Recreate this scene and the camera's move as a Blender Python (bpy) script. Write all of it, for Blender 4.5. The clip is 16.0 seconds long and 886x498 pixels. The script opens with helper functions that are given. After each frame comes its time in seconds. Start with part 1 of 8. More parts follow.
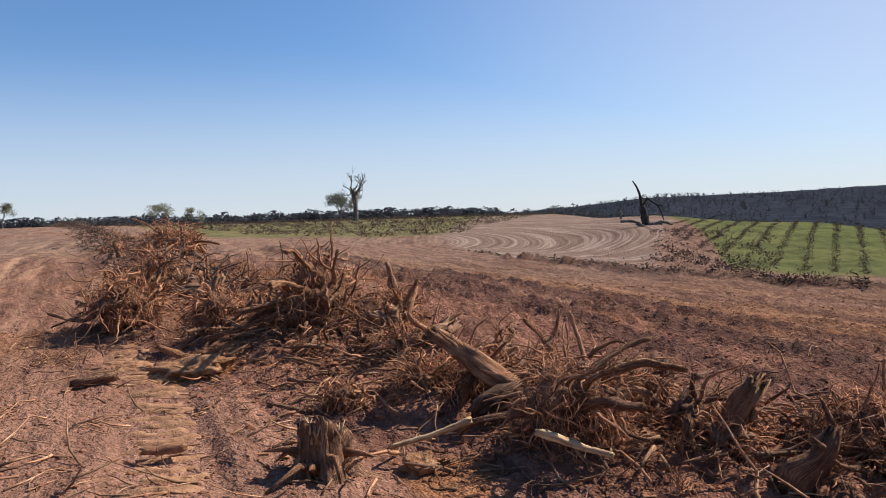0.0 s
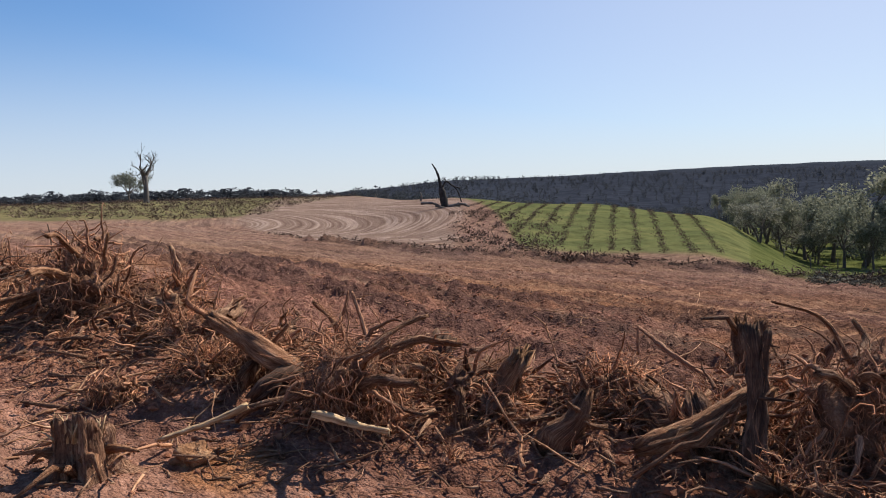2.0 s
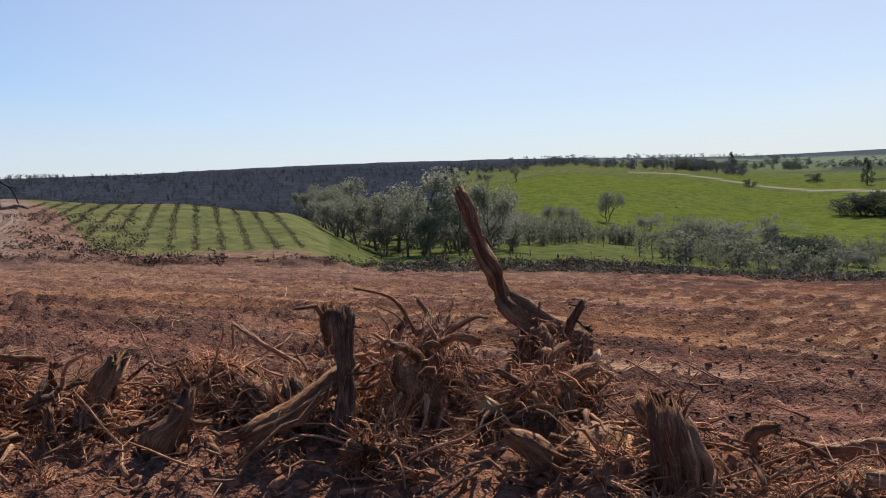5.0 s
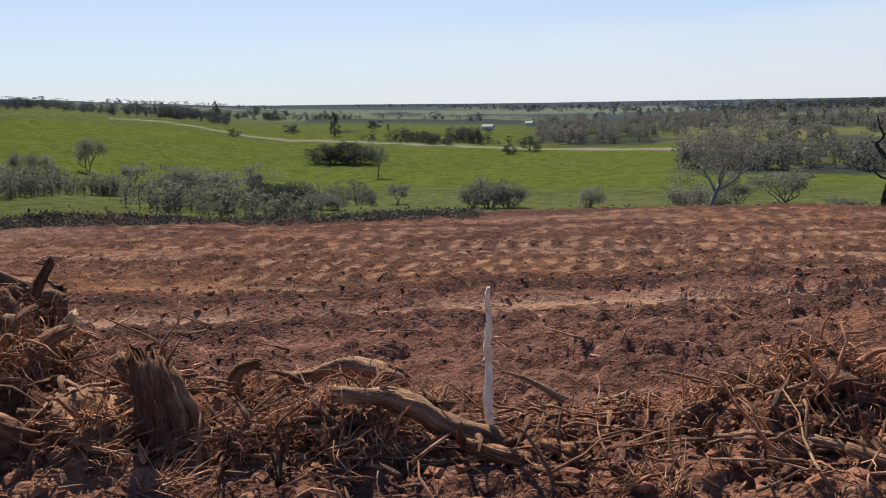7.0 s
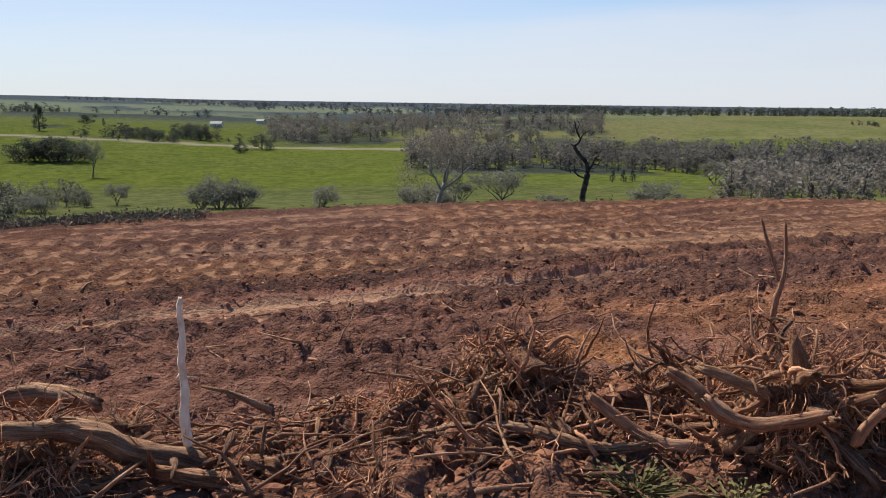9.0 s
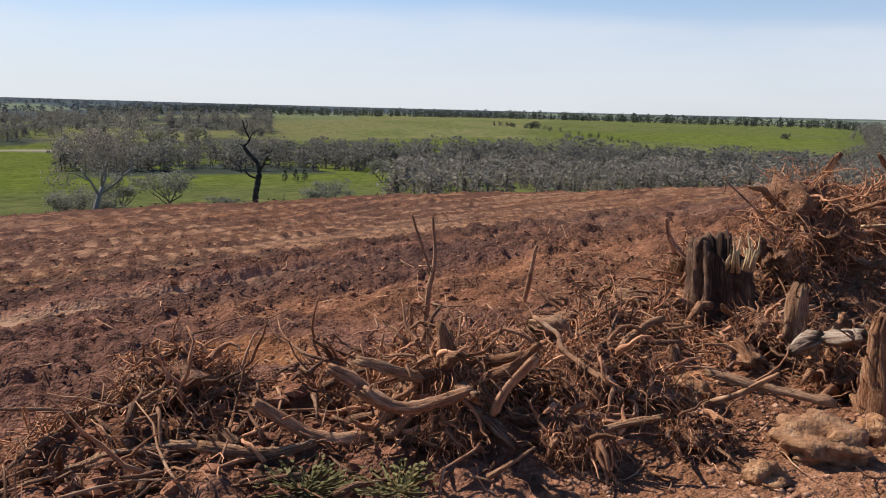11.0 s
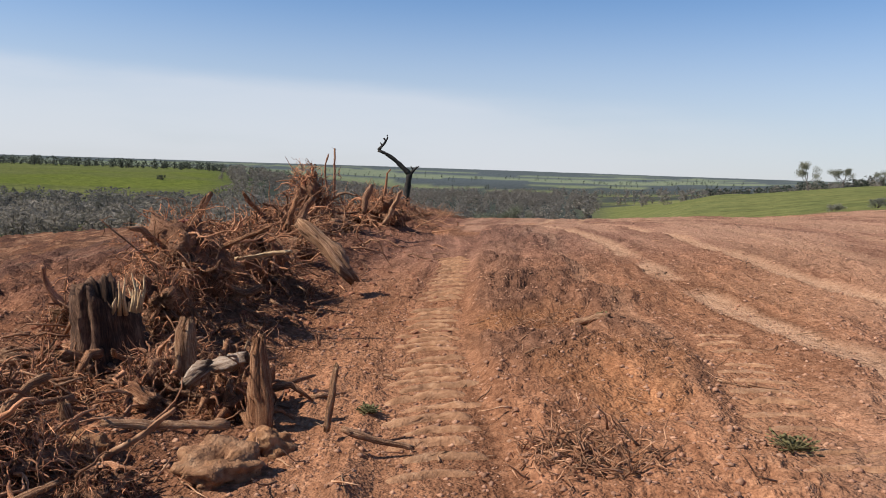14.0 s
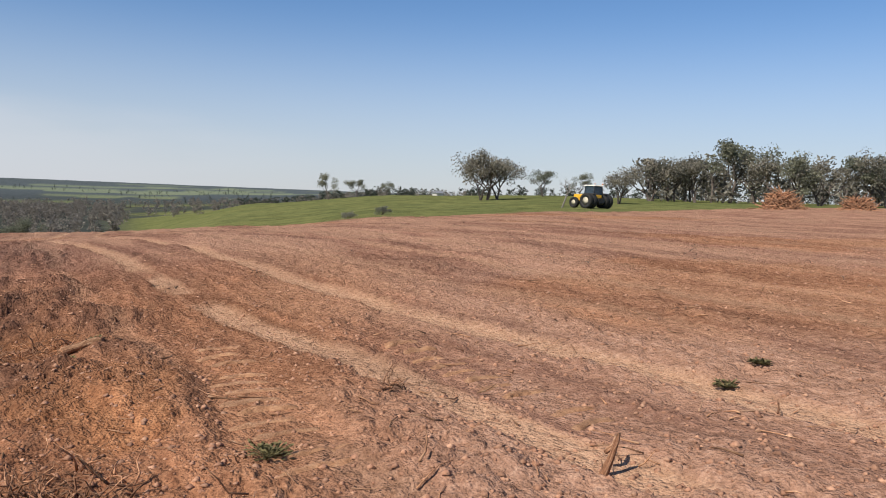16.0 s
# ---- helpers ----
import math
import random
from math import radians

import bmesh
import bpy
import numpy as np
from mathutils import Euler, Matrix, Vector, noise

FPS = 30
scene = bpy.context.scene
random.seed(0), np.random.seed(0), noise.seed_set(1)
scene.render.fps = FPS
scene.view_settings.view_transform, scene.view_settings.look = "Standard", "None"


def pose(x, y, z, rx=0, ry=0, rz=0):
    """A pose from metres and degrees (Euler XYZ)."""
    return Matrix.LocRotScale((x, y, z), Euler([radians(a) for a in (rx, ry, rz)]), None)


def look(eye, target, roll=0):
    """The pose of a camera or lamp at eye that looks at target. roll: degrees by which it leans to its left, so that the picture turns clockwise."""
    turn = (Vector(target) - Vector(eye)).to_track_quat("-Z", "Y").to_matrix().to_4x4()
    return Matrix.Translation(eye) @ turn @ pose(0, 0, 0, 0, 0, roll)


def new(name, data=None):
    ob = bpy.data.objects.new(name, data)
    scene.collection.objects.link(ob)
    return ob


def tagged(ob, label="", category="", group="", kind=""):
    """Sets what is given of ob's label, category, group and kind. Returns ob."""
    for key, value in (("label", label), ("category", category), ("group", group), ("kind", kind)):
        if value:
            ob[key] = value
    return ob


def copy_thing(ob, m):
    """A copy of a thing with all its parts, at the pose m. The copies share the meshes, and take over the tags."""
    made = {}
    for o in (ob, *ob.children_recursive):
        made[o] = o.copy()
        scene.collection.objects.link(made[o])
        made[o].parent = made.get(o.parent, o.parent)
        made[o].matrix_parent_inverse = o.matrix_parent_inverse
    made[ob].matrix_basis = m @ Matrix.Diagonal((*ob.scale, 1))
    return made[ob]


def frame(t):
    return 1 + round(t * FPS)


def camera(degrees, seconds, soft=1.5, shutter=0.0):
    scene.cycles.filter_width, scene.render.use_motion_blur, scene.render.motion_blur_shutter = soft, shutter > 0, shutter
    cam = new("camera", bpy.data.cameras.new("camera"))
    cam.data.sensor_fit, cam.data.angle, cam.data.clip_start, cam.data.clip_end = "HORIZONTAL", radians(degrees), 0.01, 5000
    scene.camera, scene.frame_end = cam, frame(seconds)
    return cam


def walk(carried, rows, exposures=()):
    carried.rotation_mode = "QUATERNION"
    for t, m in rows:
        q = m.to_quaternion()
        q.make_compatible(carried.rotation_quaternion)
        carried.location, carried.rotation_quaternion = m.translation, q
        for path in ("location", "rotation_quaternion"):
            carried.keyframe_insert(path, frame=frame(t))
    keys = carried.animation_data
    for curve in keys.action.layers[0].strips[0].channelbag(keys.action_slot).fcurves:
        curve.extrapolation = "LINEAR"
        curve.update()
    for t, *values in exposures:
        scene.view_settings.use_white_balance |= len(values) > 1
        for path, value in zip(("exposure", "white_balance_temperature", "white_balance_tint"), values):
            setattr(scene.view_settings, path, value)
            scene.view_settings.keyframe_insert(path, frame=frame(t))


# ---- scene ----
cam = camera(59.58, 16.0, soft=1.0)
# seconds, eye, turn about x, y, z
PATH = [
    (0, 0.000, -0.000, 1.608, 88.54, 2.85, 0.02),
    (0.5, 0.025, 0.033, 1.602, 88.50, 2.93, -0.26),
    (1, 0.091, 0.021, 1.602, 87.26, 2.94, -6.04),
    (1.5, 0.146, 0.028, 1.591, 86.92, 2.77, -11.17),
    (2, 0.183, -0.006, 1.590, 86.48, 2.89, -14.45),
    (2.5, 0.225, -0.039, 1.591, 86.13, 3.00, -15.56),
    (3, 0.241, -0.071, 1.597, 86.04, 2.79, -18.64),
    (3.2, 0.247, -0.092, 1.598, 85.94, 2.76, -20.57),
    (5.3, -0.006, -0.197, 1.607, 84.39, 3.41, -49.88),
    (5.5, 0.000, -0.168, 1.603, 84.19, 3.42, -53.55),
    (6, -0.011, -0.133, 1.613, 83.47, 2.92, -62.86),
    (6.5, 0.015, -0.147, 1.594, 80.33, 2.36, -72.74),
    (7, 0.080, -0.243, 1.590, 79.46, 1.19, -81.14),
    (7.5, 0.168, -0.349, 1.591, 79.02, 0.47, -85.58),
    (8, 0.220, -0.454, 1.583, 78.97, -1.04, -90.27),
    (8.2, 0.226, -0.476, 1.582, 79.01, -1.24, -92.12),
    (10.3, 0.234, -0.332, 1.588, 79.56, 0.00, -115.57),
    (10.5, 0.228, -0.388, 1.595, 79.62, -0.44, -117.85),
    (11, 0.211, -0.535, 1.597, 79.69, -1.46, -124.27),
    (11.5, 0.187, -0.627, 1.587, 79.75, -2.45, -132.09),
    (12, 0.228, -0.650, 1.595, 80.07, -2.20, -142.64),
    (12.5, 0.253, -0.590, 1.592, 81.43, -1.94, -150.80),
    (13, 0.259, -0.557, 1.591, 82.66, -2.34, -157.07),
    (13.5, 0.239, -0.542, 1.595, 82.87, -2.08, -161.40),
    (14, 0.199, -0.552, 1.597, 84.10, -2.03, -167.88),
    (14.5, 0.131, -0.566, 1.611, 85.55, -1.54, -179.02),
    (15, 0.026, -0.595, 1.619, 85.73, -2.16, -189.97),
    (15.5, -0.061, -0.631, 1.636, 85.94, -2.42, -194.03),
    (16, -0.157, -0.666, 1.641, 86.10, -2.30, -201.44),
]
walk(cam, [(t, pose(x, y, z, rx, ry, rz)) for t, x, y, z, rx, ry, rz in PATH],
     exposures=[(0.0, 0.47), (3.2, 0.46), (8.2, 0.42), (10.5, 0.45), (12.5, 0.42), (14.5, 0.3), (16.0, 0.22)])

# ---- sky and sun ----
SUN_BEARING, SUN_HEIGHT = 65.0, 45.0      # degrees clockwise from +y, degrees up
world = bpy.data.worlds.new("sky")
scene.world = world
world.use_nodes = True
wt = world.node_tree
for n in list(wt.nodes):
    wt.nodes.remove(n)
w_out = wt.nodes.new("ShaderNodeOutputWorld")
w_bg = wt.nodes.new("ShaderNodeBackground")
w_sky = wt.nodes.new("ShaderNodeTexSky")
w_sky.sky_type = "NISHITA"
w_sky.sun_disc = False
w_sky.sun_elevation = radians(SUN_HEIGHT)
w_sky.sun_rotation = radians(SUN_BEARING)
w_sky.air_density, w_sky.dust_density, w_sky.ozone_density = 1.0, 0.1, 3.0
w_bg.inputs["Strength"].default_value = 0.076
# a thin bank of cloud low over the valley
w_tc = wt.nodes.new("ShaderNodeTexCoord")
w_map = wt.nodes.new("ShaderNodeMapping")
w_map.inputs["Scale"].default_value = (1.3, 1.3, 7.0)
w_noise = wt.nodes.new("ShaderNodeTexNoise")
w_noise.inputs["Scale"].default_value = 1.6
w_noise.inputs["Detail"].default_value = 5.0
w_sep = wt.nodes.new("ShaderNodeSeparateXYZ")
wt.links.new(w_tc.outputs["Generated"], w_map.inputs["Vector"])
wt.links.new(w_map.outputs[0], w_noise.inputs["Vector"])
wt.links.new(w_tc.outputs["Generated"], w_sep.inputs[0])


def wmath(op, a, b=None):
    n = wt.nodes.new("ShaderNodeMath")
    n.operation = op
    for i, v in enumerate((a, b)):
        if v is None:
            continue
        if isinstance(v, (int, float)):
            n.inputs[i].default_value = v
        else:
            wt.links.new(v, n.inputs[i])
    return n.outputs[0]


def wsmooth(v, lo, hi):
    n = wt.nodes.new("ShaderNodeMapRange")
    n.interpolation_type = "SMOOTHSTEP"
    wt.links.new(v, n.inputs["Value"])
    n.inputs["From Min"].default_value, n.inputs["From Max"].default_value = lo, hi
    return n.outputs[0]


# bearing weight: strongest towards the south-east side (about 140 degrees)
w_dot = wmath("ADD", wmath("MULTIPLY", w_sep.outputs["X"], 0.77), wmath("MULTIPLY", w_sep.outputs["Y"], -0.64))
w_top = wmath("ADD", wmath("MULTIPLY", w_dot, 0.085), wmath("MULTIPLY", w_noise.outputs["Fac"], 0.06))
w_edge = wsmooth(wmath("SUBTRACT", w_top, w_sep.outputs["Z"]), -0.012, 0.022)
w_amt = wmath("MULTIPLY", wmath("MULTIPLY", w_edge, wsmooth(w_dot, 0.25, 0.85)), wsmooth(w_noise.outputs["Fac"], 0.25, 0.6))
w_mix = wt.nodes.new("ShaderNodeMix")
w_mix.data_type = "RGBA"
wt.links.new(wmath("MULTIPLY", w_amt, 0.5), w_mix.inputs["Factor"])
w_tint = wt.nodes.new("ShaderNodeMix")
w_tint.data_type, w_tint.blend_type = "RGBA", "MULTIPLY"
w_tint.inputs["Factor"].default_value = 1.0
w_tint.inputs["B"].default_value = (0.83, 1.03, 1.26, 1)
wt.links.new(w_sky.outputs[0], w_tint.inputs["A"])
# pale haze low over the horizon
w_haze = wt.nodes.new("ShaderNodeMix")
w_haze.data_type = "RGBA"
w_haze.inputs["B"].default_value = (6.75, 6.85, 7.6, 1)
w_low = wt.nodes.new("ShaderNodeMapRange")
w_low.interpolation_type = "SMOOTHSTEP"
wt.links.new(w_sep.outputs["Z"], w_low.inputs["Value"])
w_low.inputs["From Min"].default_value, w_low.inputs["From Max"].default_value = 0.0, 0.25
w_low.inputs["To Min"].default_value, w_low.inputs["To Max"].default_value = 0.72, 0.0
# brighter, paler air on the sun's side
w_sdot = wmath("ADD", wmath("MULTIPLY", w_sep.outputs["X"], math.sin(radians(SUN_BEARING))), wmath("MULTIPLY", w_sep.outputs["Y"], math.cos(radians(SUN_BEARING))))
wt.links.new(wmath("MAXIMUM", w_low.outputs[0], wmath("MULTIPLY", wsmooth(w_sdot, 0.25, 1.0), 0.62)), w_haze.inputs["Factor"])
wt.links.new(w_tint.outputs["Result"], w_haze.inputs["A"])
wt.links.new(w_haze.outputs["Result"], w_mix.inputs["A"])
w_mix.inputs["B"].default_value = (7.6, 7.9, 8.6, 1)
wt.links.new(w_mix.outputs["Result"], w_bg.inputs["Color"])
wt.links.new(w_bg.outputs[0], w_out.inputs["Surface"])

sun = new("sun", bpy.data.lights.new("sun", "SUN"))
sun.data.energy = 5.2
sun.data.angle = radians(0.6)
sun.data.color = (1.0, 0.92, 0.8)
_sb, _sh = radians(SUN_BEARING), radians(SUN_HEIGHT)
sun.matrix_basis = look((0, 0, 60), (-math.sin(_sb) * math.cos(_sh), -math.cos(_sb) * math.cos(_sh), 60 - math.sin(_sh)))

# ---- materials ----
def material(name, rough=0.9, spec=0.2):
    m = bpy.data.materials.new(name)
    m.use_nodes = True
    b = m.node_tree.nodes["Principled BSDF"]
    b.inputs["Roughness"].default_value = rough
    b.inputs["Specular IOR Level"].default_value = spec
    return m, m.node_tree, b


def node(nt, kind, **values):
    n = nt.nodes.new(kind)
    for k, v in values.items():
        n.inputs[k.replace("_", " ")].default_value = v
    return n


def noise_fac(nt, scale, detail=4.0, rough=0.55, coord="Object", stretch=None):
    tc = nt.nodes.new("ShaderNodeTexCoord")
    n = node(nt, "ShaderNodeTexNoise", Scale=scale, Detail=detail, Roughness=rough)
    if stretch:
        mp = nt.nodes.new("ShaderNodeMapping")
        mp.inputs["Scale"].default_value = stretch
        nt.links.new(tc.outputs[coord], mp.inputs[0])
        nt.links.new(mp.outputs[0], n.inputs["Vector"])
    else:
        nt.links.new(tc.outputs[coord], n.inputs["Vector"])
    return n.outputs["Fac"]


def ramp(nt, fac, *stops):
    n = nt.nodes.new("ShaderNodeValToRGB")
    els = n.color_ramp.elements
    while len(els) < len(stops):
        els.new(0.5)
    for e, (p, c) in zip(els, stops):
        e.position, e.color = p, (*c, 1)
    nt.links.new(fac, n.inputs[0])
    return n.outputs[0]


def mix(nt, fac, a, b, blend="MIX"):
    n = nt.nodes.new("ShaderNodeMix")
    n.data_type, n.blend_type = "RGBA", blend
    for sock, v in (("Factor", fac), ("A", a), ("B", b)):
        s = n.inputs[sock] if sock != "Factor" else n.inputs[0]
        if isinstance(v, (int, float)):
            s.default_value = v
        elif isinstance(v, tuple):
            s.default_value = (*v, 1)
        else:
            nt.links.new(v, s)
    return n.outputs["Result"]


def mth(nt, op, a, b=None):
    n = nt.nodes.new("ShaderNodeMath")
    n.operation = op
    for i, v in enumerate((a, b)):
        if v is None:
            continue
        if isinstance(v, (int, float)):
            n.inputs[i].default_value = v
        else:
            nt.links.new(v, n.inputs[i])
    return n.outputs[0]


def attr(nt, name):
    n = nt.nodes.new("ShaderNodeAttribute")
    n.attribute_name = name
    return n.outputs["Fac"]


def bump(nt, b, height, strength=0.5, distance=0.02):
    n = node(nt, "ShaderNodeBump", Strength=strength, Distance=distance)
    nt.links.new(height, n.inputs["Height"])
    nt.links.new(n.outputs[0], b.inputs["Normal"])


def varied(name, colours, scale=6.0, island=True, rough=0.9, bumpy=0.4, stretch=None, bump_scale=None, bump_dist=0.01, spread=0.5, grain=False):
    """Colour by noise, and by piece where the mesh holds many pieces."""
    m, nt, b = material(name, rough)
    fac = noise_fac(nt, scale, 5, 0.6, stretch=stretch)
    if scale > 18:      # fine grain over slow weathering
        fac = mth(nt, "ADD", mth(nt, "MULTIPLY", noise_fac(nt, scale * 2.5, 6, 0.7), 0.55), mth(nt, "MULTIPLY", noise_fac(nt, scale * 0.22, 3, 0.5), 0.45))
    if grain:      # long fibres of the wood
        line = nt.nodes.new("ShaderNodeAttribute")
        line.attribute_name = "fibre"

        def strands(k, detail):
            n = node(nt, "ShaderNodeTexNoise", Scale=k, Detail=detail, Roughness=0.7)
            nt.links.new(line.outputs["Vector"], n.inputs["Vector"])
            return n.outputs["Fac"]

        fac = mth(nt, "ADD", mth(nt, "MULTIPLY", fac, 0.35), mth(nt, "ADD", mth(nt, "MULTIPLY", attr(nt, "grain"), 0.12), mth(nt, "MULTIPLY", strands(90.0, 5), 0.6)))
        fac = mth(nt, "SUBTRACT", fac, 0.035)
    lo, mid, hi = colours
    c = ramp(nt, fac, (0.36 if grain else 0.3, lo), (0.5, mid), (0.64 if grain else 0.7, hi))
    if island:
        g = nt.nodes.new("ShaderNodeNewGeometry")
        c2 = ramp(nt, g.outputs["Random Per Island"], (0.0, (1 - 1.1 * spread,) * 3), (0.55, (0.95, 0.92, 0.9)), (1.0, (1 + spread, 1 + 0.86 * spread, 1 + 0.72 * spread)))
        c = mix(nt, 1.0, c, c2, "MULTIPLY")
    nt.links.new(c, b.inputs["Base Color"])
    if bumpy:
        h = noise_fac(nt, bump_scale or scale * 6, 4, 0.65, stretch=stretch)
        if grain:
            h = mth(nt, "ADD", mth(nt, "MULTIPLY", h, 0.5), mth(nt, "MULTIPLY", strands(130.0, 4), 1.4))
        bump(nt, b, h, bumpy, bump_dist)
    return m


ROOT = varied("root_wood", ((0.12, 0.056, 0.033), (0.3, 0.155, 0.09), (0.5, 0.315, 0.205)), 22.0, bumpy=0.7, bump_scale=80, grain=True)
TWIG = varied("dry_twig", ((0.12, 0.058, 0.034), (0.3, 0.165, 0.096), (0.52, 0.345, 0.225)), 7.0)
FINE = varied("fine_root", ((0.18, 0.072, 0.038), (0.41, 0.188, 0.1), (0.6, 0.34, 0.2)), 12.0, bumpy=0, spread=0.75)
LOG = varied("weathered_log", ((0.09, 0.043, 0.025), (0.29, 0.155, 0.089), (0.53, 0.34, 0.212)), 30.0, island=False, bumpy=0.9, bump_scale=45, bump_dist=0.015, grain=True)
DARKLOG = varied("dark_bark", ((0.022, 0.013, 0.01), (0.075, 0.041, 0.027), (0.2, 0.112, 0.072)), 7.0, island=False, bumpy=0.7, bump_scale=30, grain=True)
STUMPWOOD = varied("stump_wood", ((0.045, 0.022, 0.014), (0.2, 0.098, 0.058), (0.48, 0.285, 0.178)), 30.0, island=False, bumpy=1.0, bump_scale=42, bump_dist=0.02, grain=True)
SPLINTER = varied("broken_pale_wood", ((0.2, 0.11, 0.055), (0.44, 0.29, 0.16), (0.62, 0.48, 0.31)), 9.0, island=False, bump_scale=60, grain=True)
STAKE = varied("bleached_stick", ((0.6, 0.47, 0.35), (0.8, 0.67, 0.52), (0.88, 0.79, 0.66)), 12.0, island=False)
SNAG = varied("charred_snag", ((0.012, 0.011, 0.011), (0.03, 0.027, 0.026), (0.07, 0.062, 0.056)), 1.5, island=False, bump_scale=9, bump_dist=0.03)
GREYSNAG = varied("grey_dead_wood", ((0.05, 0.045, 0.04), (0.12, 0.105, 0.095), (0.25, 0.225, 0.2)), 2.0, island=False, bump_scale=9, bump_dist=0.03)
EARTH = varied("orange_clay", ((0.12, 0.055, 0.028), (0.28, 0.138, 0.068), (0.46, 0.27, 0.15)), 14.0, island=False, bump_scale=30, bumpy=0.8, bump_dist=0.03)
BLEACHED = varied("weathered_pale_wood", ((0.13, 0.08, 0.055), (0.33, 0.235, 0.175), (0.52, 0.42, 0.34)), 20.0, island=False, bumpy=0.9, bump_scale=45, bump_dist=0.015, grain=True)
CLAYSLAB = varied("brown_clay", ((0.15, 0.072, 0.038), (0.29, 0.15, 0.08), (0.42, 0.25, 0.145)), 14.0, island=False, bump_scale=34, bumpy=1.0, bump_dist=0.03)
BARKROOT = varied("torn_root_bark", ((0.1, 0.041, 0.022), (0.31, 0.145, 0.076), (0.56, 0.33, 0.195)), 32.0, island=False, bumpy=1.0, bump_scale=50, bump_dist=0.018, grain=True)
EARTHROOT = varied("earth_packed_roots", ((0.07, 0.034, 0.021), (0.2, 0.098, 0.057), (0.4, 0.22, 0.135)), 26.0, island=False, bumpy=1.0, bump_scale=34, bump_dist=0.04)
DARKROOT = varied("dark_root", ((0.09, 0.04, 0.023), (0.33, 0.16, 0.09), (0.62, 0.36, 0.218)), 20.0, bumpy=0.6, grain=True)
FIBRE = varied("torn_wood_fibre", ((0.2, 0.085, 0.044), (0.38, 0.19, 0.106), (0.57, 0.36, 0.225)), 12.0, bumpy=0)
PALELIMB = varied("pale_dead_limbs", ((0.1, 0.088, 0.078), (0.22, 0.2, 0.18), (0.38, 0.35, 0.32)), 2.0, island=False, bump_scale=9, bump_dist=0.03)
BRUSH = varied("dead_brush", ((0.045, 0.03, 0.024), (0.105, 0.07, 0.055), (0.22, 0.155, 0.12)), 1.5, bumpy=0)
GREYBRUSH = varied("grey_brush", ((0.05, 0.045, 0.034), (0.1, 0.09, 0.065), (0.17, 0.16, 0.115)), 1.5, bumpy=0)
EDGEBRUSH = varied("cut_edge_brush", ((0.06, 0.055, 0.042), (0.14, 0.13, 0.095), (0.26, 0.25, 0.18)), 1.5, bumpy=0)
MATROOT = varied("matted_dark_root", ((0.15, 0.07, 0.042), (0.41, 0.203, 0.12), (0.66, 0.385, 0.245)), 12.0, bumpy=0, spread=0.75)
TRUNK = varied("eucalypt_trunk", ((0.045, 0.037, 0.032), (0.12, 0.1, 0.088), (0.26, 0.23, 0.2)), 0.8, island=False, bumpy=0.4, bump_scale=5, bump_dist=0.03)


def foliage(name, lo, mid, hi):
    m, nt, b = material(name, 0.8, 0.08)
    g = nt.nodes.new("ShaderNodeNewGeometry")
    c = ramp(nt, g.outputs["Random Per Island"], (0.0, lo), (0.5, mid), (1.0, hi))
    oi = nt.nodes.new("ShaderNodeObjectInfo")
    c = mix(nt, 1.0, c, ramp(nt, oi.outputs["Random"], (0.0, (0.8, 0.82, 0.8)), (1.0, (1.2, 1.15, 1.1))), "MULTIPLY")
    nt.links.new(c, b.inputs["Base Color"])
    tr = nt.nodes.new("ShaderNodeBsdfTranslucent")
    nt.links.new(c, tr.inputs["Color"])
    sh = nt.nodes.new("ShaderNodeMixShader")
    sh.inputs[0].default_value = 0.42
    out = nt.nodes["Material Output"]
    nt.links.new(b.outputs[0], sh.inputs[1])
    nt.links.new(tr.outputs[0], sh.inputs[2])
    nt.links.new(sh.outputs[0], out.inputs["Surface"])
    return m


LEAF = foliage("gum_leaves", (0.125, 0.132, 0.1), (0.2, 0.209, 0.158), (0.285, 0.293, 0.226))
LEAF_GREY = foliage("grey_gum_leaves", (0.125, 0.13, 0.104), (0.195, 0.2, 0.165), (0.275, 0.278, 0.235))
LEAF_DARK = foliage("dark_conifer_leaves", (0.03, 0.038, 0.032), (0.062, 0.074, 0.06), (0.11, 0.125, 0.1))
LEAF_BROWN = foliage("brown_gum_leaves", (0.13, 0.122, 0.1), (0.23, 0.217, 0.182), (0.34, 0.322, 0.275))
LEAF_WOOD = foliage("woodland_leaves", (0.135, 0.124, 0.109), (0.2, 0.185, 0.164), (0.265, 0.246, 0.221))
LEAF_HAZEL = foliage("leafless_twigs", (0.1, 0.088, 0.075), (0.19, 0.17, 0.15), (0.3, 0.275, 0.245))
# blue-grey cast imitates distance haze over the ridge and far trees
LEAF_HAZED = foliage("hazed_ridge_leaves", (0.04, 0.046, 0.058), (0.066, 0.073, 0.089), (0.1, 0.109, 0.128))
LEAF_SCRUB = foliage("scrub_leaves", (0.075, 0.08, 0.06), (0.14, 0.148, 0.11), (0.22, 0.228, 0.172))
WEED = foliage("weed_leaves", (0.15, 0.13, 0.06), (0.26, 0.235, 0.12), (0.38, 0.355, 0.2))
# ---- the lie of the land: height along a bearing (degrees clockwise from +y) as (distance, height) ----
LAND = {}


def bearing(az, *profile):
    LAND[az] = profile


